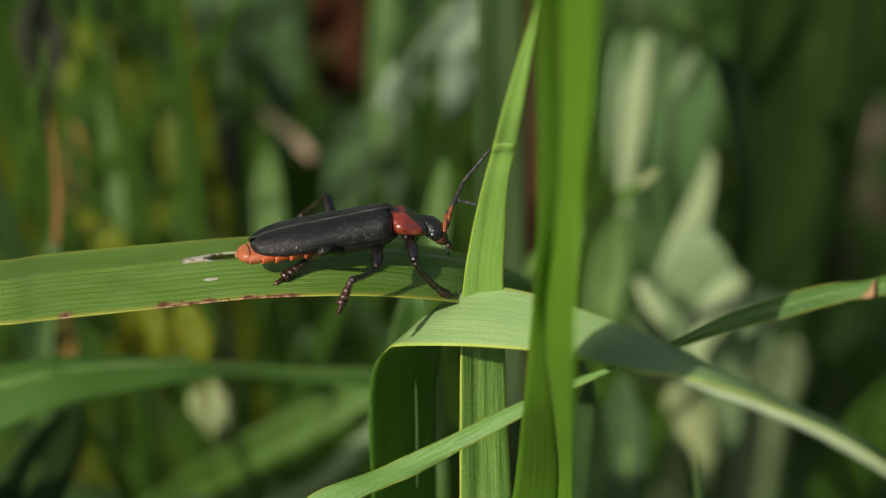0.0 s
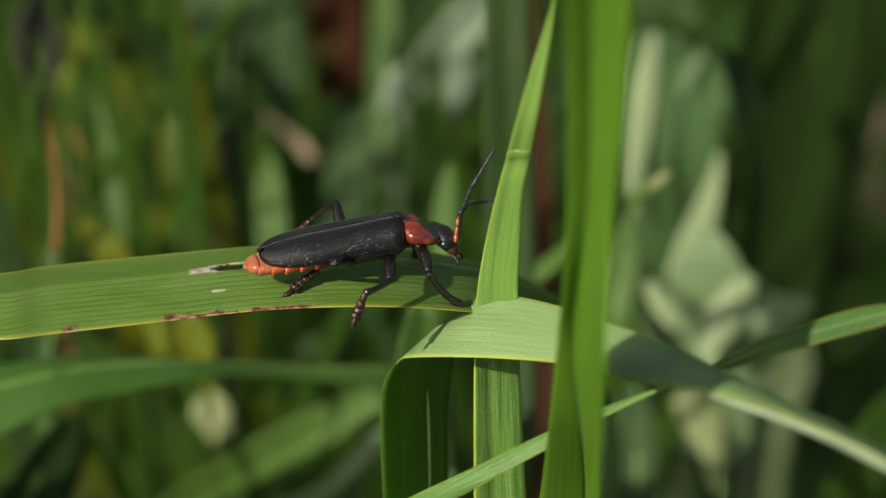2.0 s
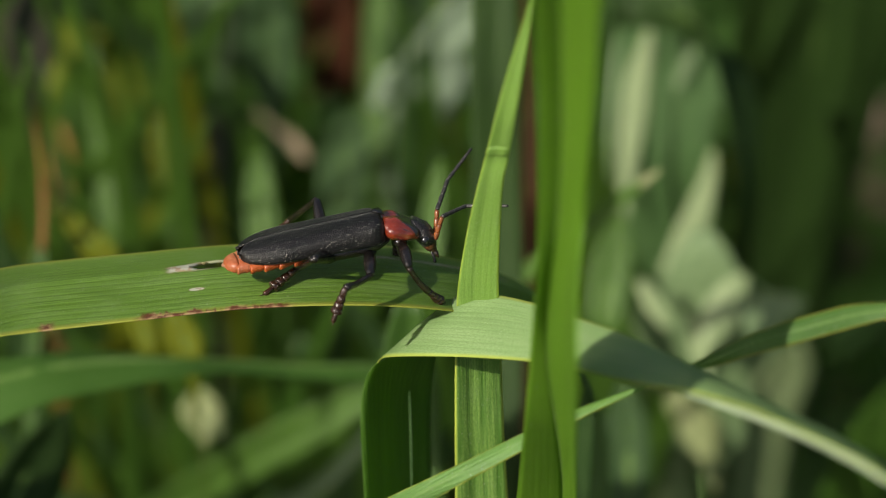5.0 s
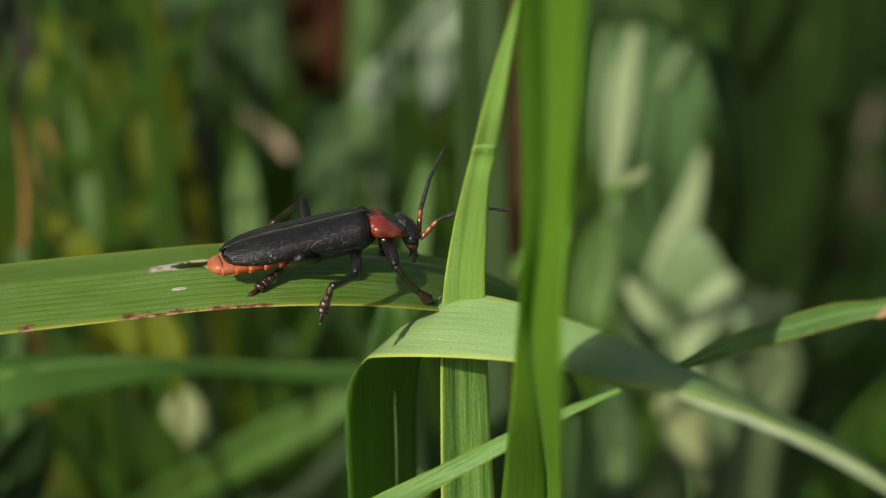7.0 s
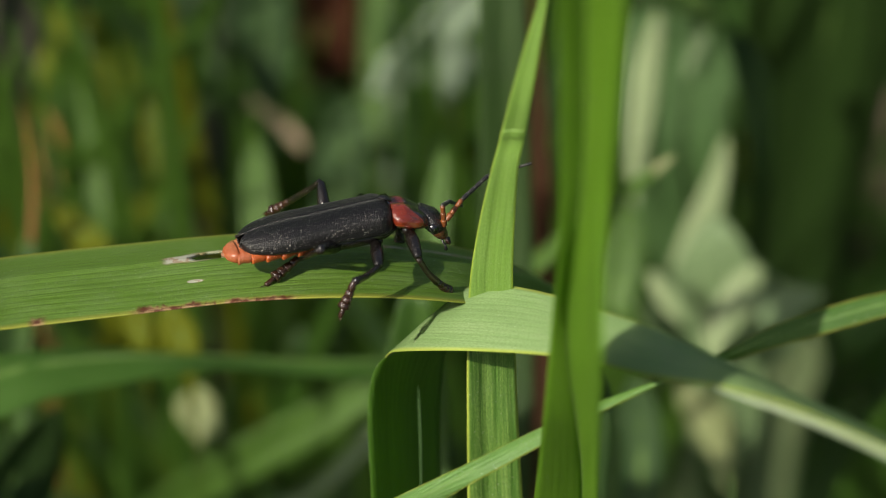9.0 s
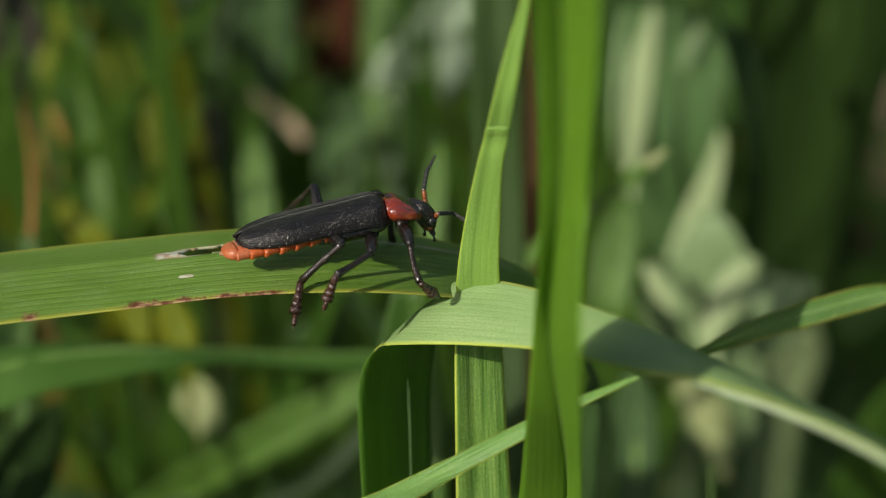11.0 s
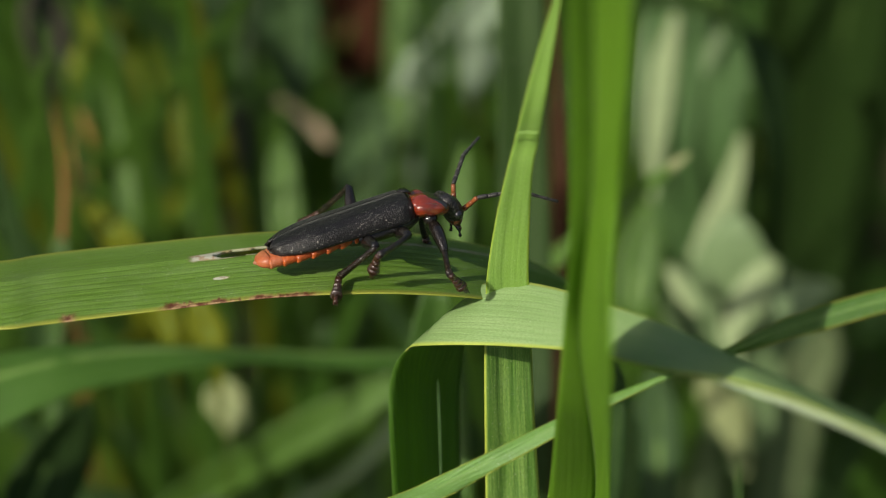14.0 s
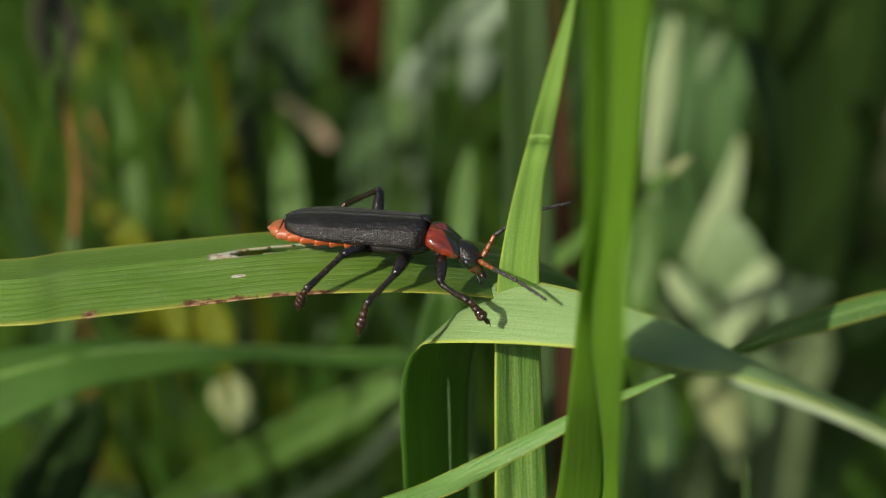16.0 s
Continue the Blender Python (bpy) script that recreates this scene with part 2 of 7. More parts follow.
M_DRYTOP = leaf_material("dry_top", (0.22, 0.085, 0.02), (0.28, 0.13, 0.04), (0.3, 0.12, 0.02), 1.5, 0.6, 0.2)
M_STALK = leaf_material("pale_stalk", (0.22, 0.25, 0.10), (0.30, 0.32, 0.15), (0.24, 0.28, 0.08), 1.5, 0.5, 0.25)
M_SHEATH = leaf_material("leaf_sheath", (0.055, 0.15, 0.013), (0.24, 0.39, 0.08), (0.18, 0.37, 0.02), 1.1, 0.42, 0.25, None, (0.42, 0.48, 0.06), dust=0.2)
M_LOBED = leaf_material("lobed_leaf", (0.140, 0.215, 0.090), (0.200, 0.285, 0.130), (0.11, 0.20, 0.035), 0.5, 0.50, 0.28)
M_DRYTIP = leaf_material("dry_tip", (0.36, 0.28, 0.17), (0.46, 0.36, 0.24), (0.4, 0.3, 0.16), 0.8, 0.55, 0.25)
# Crossing leaf past its twist: the front leaf's shade as a darker green.
M_TURNED = leaf_material("turned_leaf", (0.046, 0.122, 0.011), (0.078, 0.170, 0.026), (0.12, 0.26, 0.010), 2.0, 0.42, 0.30, None, (0.40, 0.34, 0.06), dust=0.12, spec=0.3)
# Darkest green: several background leaves have their shade put into this colour.
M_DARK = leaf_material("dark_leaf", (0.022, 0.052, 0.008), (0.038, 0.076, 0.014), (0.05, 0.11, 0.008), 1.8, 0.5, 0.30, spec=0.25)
# Paler than arching_leaf, so the lower margin holds a highlight as colour.
M_SHEEN = leaf_material("margin_highlight", (0.38, 0.47, 0.31), (0.52, 0.60, 0.44), (0.24, 0.40, 0.08), 2.0, 0.22, 0.22, spec=0.6)
# Hanging half of the arching leaf: its shade is put into this darker green.
M_HANG_SHADE = leaf_material("hanging_shade", (0.058, 0.138, 0.014), (0.092, 0.185, 0.028), (0.21, 0.38, 0.010), 2.0, 0.42, 0.45)
M_SILVER = leaf_material("silvery_leaf", (0.36, 0.47, 0.31), (0.48, 0.59, 0.42), (0.3, 0.42, 0.2), 0.5, 0.4, 0.25)
M_LITTER = leaf_material("litter_leaf", (0.12, 0.082, 0.062), (0.17, 0.118, 0.088), (0.2, 0.12, 0.06), 0.8, 0.7, 0.2)
M_NODE = leaf_material("leaf_joint", (0.30, 0.16, 0.07), (0.40, 0.26, 0.12), (0.3, 0.14, 0.03), 1.5, 0.45, 0.25)
M_RIB = leaf_material("leaf_rib", (0.17, 0.30, 0.06), (0.26, 0.38, 0.11), (0.2, 0.4, 0.03), 2.0, 0.4, 0.25)
M_SAGELEAF = leaf_material("creased_leaf", (0.050, 0.128, 0.014), (0.078, 0.162, 0.028), (0.11, 0.24, 0.010), 1.6, 0.5, 0.3, spec=0.25)
M_FIELD = leaf_material("field_grass", (0.05, 0.125, 0.02), (0.10, 0.19, 0.045), (0.13, 0.27, 0.025), 0.6, 0.5, 0.36)
M_LEEK = leaf_material("grey_green_leaf", (0.040, 0.083, 0.024), (0.066, 0.116, 0.042), (0.08, 0.165, 0.03), 0.5, 0.6, 0.30, spec=0.2)
# Dull brown for added leaves that stand in for shaded gaps.
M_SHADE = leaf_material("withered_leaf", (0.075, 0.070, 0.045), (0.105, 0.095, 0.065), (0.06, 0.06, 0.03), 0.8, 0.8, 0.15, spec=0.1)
M_OCHRE = leaf_material("ochre_leaf", (0.22, 0.13, 0.025), (0.30, 0.19, 0.05), (0.30, 0.19, 0.02), 0.8, 0.6, 0.30, spec=0.2)
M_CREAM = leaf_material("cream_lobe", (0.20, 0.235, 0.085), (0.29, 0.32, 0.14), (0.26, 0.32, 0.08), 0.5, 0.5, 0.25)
M_SOIL = soil_material()
M_SHELL = chitin("wing_case", (0.0036, 0.0032, 0.0032), 0.31, 0.34, 0.55, 20000.0, 0.8, (0.0055, 0.0046, 0.0048), 0.0, 0.055, 12500.0)
M_BLACK = chitin("black_cuticle", (0.0045, 0.0038, 0.0036), 0.09, 0.5, 0.7, 5200.0, 0.15, (0.009, 0.0068, 0.0055), 0.1)
M_TARSUS = chitin("brown_cuticle", (0.036, 0.013, 0.007), 0.16, 0.5, 0.8, 6000.0, 0.4, (0.018, 0.007, 0.004), 0.25)
M_ORANGE = chitin("orange_cuticle", (0.34, 0.070, 0.013), 0.32, 0.45, 0.7, 6000.0, 0.3, (0.27, 0.055, 0.014), 0.05)
M_TIBIA = chitin("shin_cuticle", (0.005, 0.0036, 0.0028), 0.10, 0.5, 0.9, 6000.0, 0.4, (0.015, 0.009, 0.005), 0.1)
M_HEAD = chitin("head_cuticle", (0.007, 0.006, 0.0055), 0.20, 0.5, 0.6, 9000.0, 0.25, (0.012, 0.009, 0.008), 0.25, 0.04, 12000.0)
M_ANTENNA = chitin("antenna_cuticle", (0.014, 0.012, 0.011), 0.35, 0.5, 0.6, 12000.0, 0.4, (0.028, 0.025, 0.022), 0.1, 0.12)
M_RED = chitin("red_cuticle", (0.215, 0.026, 0.008), 0.16, 0.55, 1.0, 4200.0, 0.3, (0.085, 0.011, 0.005), 0.7, blotch=True)
M_EYE = chitin("eye", (0.006, 0.006, 0.007), 0.10, 0.6, 0.1, 20000.0, 0.0, (0.008, 0.008, 0.009), 0.6)
M_AMBER = chitin("amber_cuticle", (0.25, 0.075, 0.018), 0.22, 0.5, 0.3, 9000.0, 0.0, (0.10, 0.03, 0.012))
M_TAIL = chitin("tail_cuticle", (0.27, 0.066, 0.022), 0.30, 0.45, 0.9, 2600.0, 0.35, (0.36, 0.135, 0.060), 0.05)
M_MUZZLE = chitin("muzzle_cuticle", (0.10, 0.032, 0.010), 0.2, 0.5, 0.5, 7000.0, 0.2, (0.05, 0.018, 0.008), 0.3)
M_PALECUT = chitin("tip_cuticle", (0.22, 0.10, 0.05), 0.45, 0.4, 0.3, 9000.0, 0.0, (0.2, 0.17, 0.13))


# ---- mesh helpers ----
def finish(bm, name, material, smooth=True):
    me = bpy.data.meshes.new(name)
    bm.to_mesh(me)
    bm.free()
    if smooth:
        me.shade_smooth()
    me.materials.append(material)
    return me


def part(name, bm, material, parent, label=""):
    """One mesh object under a thing or a part."""
    ob = new(name, finish(bm, name, material))
    ob.parent = parent
    return tagged(ob, label)


def spline(points, n):
    """n + 1 places along a smooth curve through the points, spaced by the chord."""
    pts = [np.array(p, float) for p in points]
    d = [0.0]
    for a, b in zip(pts, pts[1:]):
        d.append(d[-1] + max(1e-9, float(np.linalg.norm((b - a)[:3]))) ** 0.5)
    d = np.array(d)
    out = []
    ext = [2 * pts[0] - pts[1]] + pts + [2 * pts[-1] - pts[-2]]
    dd = np.concatenate([[d[0] - (d[1] - d[0])], d, [d[-1] + (d[-1] - d[-2])]])
    for t in np.linspace(d[0], d[-1], n + 1):
        i = int(min(max(np.searchsorted(d, t, "right") - 1, 0), len(pts) - 2))
        p0, p1, p2, p3 = ext[i:i + 4]
        t0, t1, t2, t3 = dd[i:i + 4]
        a1 = (t1 - t) / (t1 - t0) * p0 + (t - t0) / (t1 - t0) * p1
        a2 = (t2 - t) / (t2 - t1) * p1 + (t - t1) / (t2 - t1) * p2
        a3 = (t3 - t) / (t3 - t2) * p2 + (t - t2) / (t3 - t2) * p3
        b1 = (t2 - t) / (t2 - t0) * a1 + (t - t0) / (t2 - t0) * a2
        b2 = (t3 - t) / (t3 - t1) * a2 + (t - t1) / (t3 - t1) * a3
        out.append((t2 - t) / (t2 - t1) * b1 + (t - t1) / (t2 - t1) * b2)
    return out


def blade_mesh(name, stations, material, fold=0.0, crease=0.0, n=60, m=10, thick=0.16, slot=None, wavy=0.0, seed=0):
    """A grass leaf as a thick sheet. stations: x, y, z of the middle and of the half width, in the stand's millimetres.
    fold: how deep the midrib lies below the margins, as a share of the half width; crease: where it lies, -1 to 1.
    slot: a torn opening (middle across at its start and end, along from, to, half width). wavy: uneven margin in millimetres."""
    rnd = random.Random(seed)
    rows = spline(stations, n)
    mids = [np.array(r[:3]) for r in rows]
    halves = [np.array(r[3:6]) for r in rows]
    us = sorted(set([-1 + 2 * k / m for k in range(m + 1)] + ([crease] if fold else [])))
    verts, uvs, rims, along = [], [], [], 0.0
    phase = rnd.random() * 9
    for i, (c, h) in enumerate(zip(mids, halves)):
        tan = mids[min(i + 1, n)] - mids[max(i - 1, 0)]
        nor = np.cross(h, tan)
        nor = nor / (np.linalg.norm(nor) + 1e-9)
        if i:
            along += float(np.linalg.norm(c - mids[i - 1]))
        w = float(np.linalg.norm(h))
        for u in us:
            span = (1 + crease) if u < crease else (1 - crease)
            k = 1 - abs(u - crease) / max(span, 1e-6)
            depth = fold * w * (k ** 1.25)
            stretch = 1.0
            if wavy:
                stretch += wavy / max(w, 1e-6) * (math.sin(along * 0.45 + phase) + 0.6 * math.sin(along * 1.1 + 2 * phase)) * (1 if u > 0 else 0.8)
            p = c + h * u * stretch - nor * depth
            verts.append((p, nor))
            uvs.append((u * w, along))
            rims.append(abs(u))
    cols = len(us)
    bm = bmesh.new()
    uvl = bm.loops.layers.uv.new("UVMap")
    rim = bm.verts.layers.float.new("rim")
    top, low = [], []
    for (p, nor), r in zip(verts, rims):
        t = thick * 0.5 * (0.35 + 0.65 * (1 - r ** 4))
        for side, store in ((t, top), (-t, low)):
            v = bm.verts.new(stand(*(p + nor * side)))
            v[rim] = r
            store.append(v)

    def hole(i, j):
        if not slot:
            return False
        (u0, v0), (u1, v1) = uvs[i * cols + j], uvs[(i + 1) * cols + j + 1]
        q = ((v0 + v1) / 2 - slot[2]) / (slot[3] - slot[2])
        return 0 < q < 1 and abs((u0 + u1) / 2 - slot[0] - (slot[1] - slot[0]) * q) < slot[4] * min(1.0, 2.8 * (1 - q)) ** 0.8 * min(1.0, 7 * q) ** 0.5

    def face(vs, ids):
        f = bm.faces.new(vs)
        for l, k in zip(f.loops, ids):
            l[uvl].uv = uvs[k]

    def wall(a, b):
        face((top[b], top[a], low[a], low[b]), (b, a, a, b))

    for i in range(n):
        for j in range(cols - 1):
            if hole(i, j):
                continue
            q = (i * cols + j, i * cols + j + 1, (i + 1) * cols + j + 1, (i + 1) * cols + j)
            face([top[k] for k in q], q)
            face([low[k] for k in reversed(q)], tuple(reversed(q)))
            for (a, b), (di, dj) in zip(((q[0], q[1]), (q[1], q[2]), (q[2], q[3]), (q[3], q[0])), ((-1, 0), (0, 1), (1, 0), (0, -1))):
                ii, jj = i + di, j + dj
                if not (0 <= ii < n and 0 <= jj < cols - 1) or hole(ii, jj):
                    wall(a, b)
    return finish(bm, name, material)


def blade(name, label, stations, material, group="", **more):
    ob = new(name, blade_mesh(name, stations, material, **more))
    return tagged(ob, label, "grass blade", group)


def part_leaf(name, label, parent, stations, material, **more):
    """A stretch of a leaf with a look of its own."""
    ob = new(name, blade_mesh(name, stations, material, **more))
    ob.parent = parent
    return tagged(ob, label)


def midrib(parent, stations, place, depth, width, side, stretch=(0, None), n=90):
    """The raised rib along a leaf, at place across it (-1 to 1); depth: the leaf's fold there; side: the face it shows on."""
    rows = []
    for i, s in enumerate(stations):
        c, h = np.array(s[:3]), np.array(s[3:6])
        a, b = stations[max(i - 1, 0)], stations[min(i + 1, len(stations) - 1)]
        nor = np.cross(h, np.array(b[:3]) - np.array(a[:3]))
        nor = nor / (np.linalg.norm(nor) + 1e-9)
        w = np.linalg.norm(h)
        rows.append((*(c + h * place - nor * (depth * w) + nor * side * 0.035), *(h / (w + 1e-9) * min(width, w * 0.5))))
    return part_leaf("midrib", "", parent, rows[stretch[0]:stretch[1]], M_RIB, n=n, m=4, thick=0.09)



# ---- ground ----
def ground_mesh():
    bm = bmesh.new()
    ring = [0.0, 0.3, 0.7, 1.2, 2.0, 3.5, 6.0, 12.0, 30.0, 90.0, 300.0]
    k = 40
    prev = None
    for r in ring:
        row = [bm.verts.new((r * math.cos(2 * math.pi * i / k), r * math.sin(2 * math.pi * i / k), 0.03 * (noise.noise((r * 2.0, i * 0.7, 0.0)) if r < 20 else 0.0))) for i in range(k if r else 1)]
        if prev:
            for i in range(k):
                j = (i + 1) % k
                bm.faces.new((prev[0], row[i], row[j]) if len(prev) == 1 else (prev[i], row[i], row[j], prev[j]))
        prev = row
    return finish(bm, "ground", M_SOIL)


ground = tagged(new("ground", ground_mesh()), "dark damp soil under the meadow", "ground", "", "structure")

# ---- the leaves round the beetle ----
A_LINE = [
    (-74.55, 357.29, -302.02, 2.99, -0.19, -0.07),
    (-66.41, 189.89, -161.56, 1.25, 2.55, 0.97),
    (-59.03, 77.16, -66.96, -0.29, 3.9, 1.49),
    (-48.95, 2, -3.9, -1.22, 3.6, 1.91),
    (-39.28, 1, -3.01, -0.98, 3.6, 1.92),
    (-33.05, 0, -2.82, -0.83, 3.9, 1.93),
    (-26.89, -1, -2.64, -0.68, 4.5, 1.92),
    (-25.01, 0, -2.38, -0.63, 5, 1.98),
    (-18.3, 0.75, -1.7, -0.52, 4.75, 1.97),
    (-11.68, 1.25, -1.11, -0.28, 4.75, 1.91),
    (-4.96, 2, -1.01, -0.13, 5, 1.86),
    (0.02, 4, -1.61, 0.08, 5, 1.58),
    (3.58, 8.5, -2.43, 0.09, 5.5, 1.34),
    (6.48, 16, -3.6, 0.26, 6, 0.92),
    (9.44, 25, -5.47, 0.2, 5, 0.33),
]
main_leaf = blade('grass_leaf', 'long green grass leaf with brown scars and a torn slot', A_LINE, M_MAIN, fold=0.10, crease=0.12, n=900, m=72, slot=(0.77, 1.44, 500.42, 506.89, 0.62))
B_LINE = [
    (2.5, 2, -6.38, 1.41, 0.6, -0.03),
    (2.48, 0, -3.63, 1.3, -0.6, 0),
    (2.51, -2.05, -1.59, 1.19, -0.55, -0),
    (2.83, -5.45, 1.71, 0.94, -0.45, -0.01),
    (3.26, -8.85, 4.57, 0.7, -0.35, -0.01),
    (3.5, -9.8, 5.51, 0.68, -0.3, -0.01),
    (4, -13.3, 7.92, 0.57, -0.3, -0.02),
    (4.66, -16.2, 10.89, 0.4, -0.2, -0.01),
    (5.14, -18.1, 12.91, 0.23, -0.1, -0.01),
    (5.45, -20.05, 14.59, 0.09, -0.05, -0),
    (5.7, -22, 15.93, 0.01, 0, -0),
]
upright = blade('upright_leaf', 'narrow upright bright green grass leaf with a pointed tip', B_LINE, M_UPRIGHT, fold=0.16, crease=-0.2, n=120, m=14, thick=0.2)
part_leaf('sheath', 'darker striped lower stretch', upright, [
    (4.8, 351.71, -307.96, 1.45, -0.02, 0),
    (4.15, 188.64, -171.13, 1.43, 0.25, -0.03),
    (3.56, 78.82, -78.97, 1.65, 0.47, -0.05),
    (2.75, 5.6, -17.54, 1.71, 0.6, -0.07),
    (2.68, 4.6, -14.78, 1.62, 0.6, -0.06),
    (2.56, 3.2, -10.51, 1.5, 0.6, -0.05),
    (2.5, 2, -6.38, 1.41, 0.6, -0.03),
    (2.48, 0, -3.63, 1.3, -0.6, 0),
], M_SHEATH, fold=0.16, crease=-0.2, n=70, m=14, thick=0.2)
part_leaf('collar', 'pale collar where the leaf bends', upright, [
    (3.55, -10.2, 5.82, 0.64, -0.29, -0.01),
    (3.60, -10.5, 6.02, 0.67, -0.30, -0.01),
    (3.64, -10.8, 6.22, 0.64, -0.29, -0.01),
], M_UPRIGHT, fold=0.16, crease=-0.2, n=8, m=14, thick=0.34)
C_LINE = [
    (-1.69, 5.15, -5.41, 2.01, 0.85, 1.14),
    (-1.35, 3.4, -4.7, 1.99, 0.2, 1.51),
    (-0.93, 2, -4.34, 1.91, 0, 1.76),
    (-0.21, 0.8, -4.18, 1.73, 0.2, 1.85),
    (0.9, -0.65, -4.11, 1.48, 0.55, 1.86),
    (2.75, -2.6, -4.16, 1.02, 1, 1.79),
    (5.69, -7, -4.45, 0.29, 1.5, 1.61),
    (7.89, -14.75, -4.87, 0.1, 2.25, 1.39),
    (10.73, -19.5, -5.64, 0.12, 2, 1.18),
    (13.56, -22, -6.51, 0.15, 2, 0.66),
    (16.29, -24.75, -7.5, 0.2, 4.6, 0.32),
    (18.85, -28.25, -8.7, 0.19, 5.2, 0.24),
    (21.26, -32, -9.95, 0.14, 4.4, 0.22),
    (23.3, -35.5, -11.45, 0.1, 3.2, 0.2),
    (25.27, -38.8, -13.05, 0.06, 1.8, 0.15),
    (26.53, -41, -14.19, 0.01, 0, 0.01),
]
arching = blade('arching_leaf', 'broad pale green grass leaf folded over and arching across', C_LINE, M_ARCH, fold=0.05, n=220, m=16, thick=0.2)
part_leaf('hanging_half', 'hanging half, coloured dark green for its shade', arching, [
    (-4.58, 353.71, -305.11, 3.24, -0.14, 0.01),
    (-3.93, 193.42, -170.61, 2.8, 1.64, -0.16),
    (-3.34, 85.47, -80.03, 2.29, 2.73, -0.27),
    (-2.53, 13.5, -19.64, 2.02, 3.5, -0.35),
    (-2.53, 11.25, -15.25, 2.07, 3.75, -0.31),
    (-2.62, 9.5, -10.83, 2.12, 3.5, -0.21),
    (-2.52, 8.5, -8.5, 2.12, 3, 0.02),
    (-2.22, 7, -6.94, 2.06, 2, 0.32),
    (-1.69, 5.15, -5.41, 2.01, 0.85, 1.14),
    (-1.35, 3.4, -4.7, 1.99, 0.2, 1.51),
], M_HANG_SHADE, fold=0.05, n=90, m=14, thick=0.2)
part_leaf('pale_streak', 'pale dry streak along the leaf', arching, [
    (-1.77, 8.7, -8.39, 0.012, 0, 0),
    (-1.74, 8.7, -9.28, 0.066, 0, 0),
    (-1.69, 8.6, -11.22, 0.078, 0, 0),
    (-1.67, 8.6, -13.34, 0.066, 0, 0),
    (-1.66, 8.6, -15.46, 0.048, 0, 0),
], M_SAGE, n=24, m=4, thick=0.06)
part_leaf('leaf_margin', 'leaf margin with its highlight put into pale colour', arching, [
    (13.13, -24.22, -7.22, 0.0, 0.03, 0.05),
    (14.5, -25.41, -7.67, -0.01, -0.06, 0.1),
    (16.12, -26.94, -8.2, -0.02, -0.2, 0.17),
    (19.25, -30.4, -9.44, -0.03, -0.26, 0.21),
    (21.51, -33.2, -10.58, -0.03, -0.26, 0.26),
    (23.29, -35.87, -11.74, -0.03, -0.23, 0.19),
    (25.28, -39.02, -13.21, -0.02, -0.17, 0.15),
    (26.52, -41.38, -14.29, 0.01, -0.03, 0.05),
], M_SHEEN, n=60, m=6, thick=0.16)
D_LINE = [
    (7.71, 348.82, -311.72, 1.15, -0.01, 0),
    (7.06, 183.86, -173.31, 1.15, 0.12, -0.02),
    (6.47, 72.76, -80.09, 1.35, 0.23, -0.03),
    (5.66, -1.25, -17.94, 1.41, 0.25, -0.04),
    (6, -6.24, -13.96, 1.36, 0.24, -0.03),
    (5.8, -15.16, -8.87, 0.87, 0.16, -0.02),
    (5.61, -19.09, -5.63, 0.48, 0.09, -0.01),
    (5.65, -21.8, -3.15, 0.38, 0.3, -0.01),
    (5.74, -24.9, -1.32, 0.39, 0.4, -0.01),
    (5.88, -29.66, 2.16, 0.52, 0.16, 0),
    (5.88, -33.68, 5.74, 0.59, 0.18, 0.01),
    (5.74, -37.68, 9.15, 0.61, 0.18, 0.03),
    (5.56, -41.69, 12.12, 0.63, 0.19, 0.04),
    (5.33, -46.7, 15.6, 0.66, 0.2, 0.05),
    (5.34, -53.69, 21.03, 0.63, 0.19, 0.08),
    (5.66, -61.59, 26.84, 0.31, 0.09, 0.11),
    (6.03, -65.52, 30.56, 0.07, 0.02, 0.13),
]
front_leaf = blade('front_leaf', 'tall bright green grass leaf creased along its midrib', D_LINE, M_FRONT, fold=0.0, n=130, m=8, thick=0.2)
part_leaf('leaf_half', '', front_leaf, [
    (9.63, 348.14, -312.62, 1.85, 0.09, -0.01),
    (8.98, 182.58, -173.7, 1.44, -1.16, 0.11),
    (8.39, 71.08, -80.14, 0.81, -1.76, 0.16),
    (7.58, -3.25, -17.77, 0.52, -2.25, 0.21),
    (7.64, -8.25, -13.83, 0.29, -2.25, 0.17),
    (7.06, -20, -8.63, 0.38, -5, 0.26),
    (6.63, -26, -5.4, 0.55, -7, 0.25),
    (6.63, -27.25, -3.04, 0.6, -5.75, 0.13),
    (6.73, -28.3, -1.28, 0.6, -3.8, 0.05),
    (7.0, -31.12, 2.16, 0.6, -1.62, 0.0),
    (7.12, -35.21, 5.71, 0.66, -1.71, -0.04),
    (7.13, -39.21, 9.1, 0.78, -1.71, -0.08),
    (7.07, -43.21, 12.04, 0.88, -1.71, -0.11),
    (6.98, -48.21, 15.5, 0.99, -1.71, -0.15),
    (6.76, -55.21, 20.88, 0.79, -1.71, -0.23),
    (6.42, -63.21, 26.63, 0.46, -1.71, -0.32),
    (6.09, -67.21, 30.32, -0.01, -1.71, -0.37),
], M_FRONT, fold=0.06, n=130, m=10, thick=0.2)
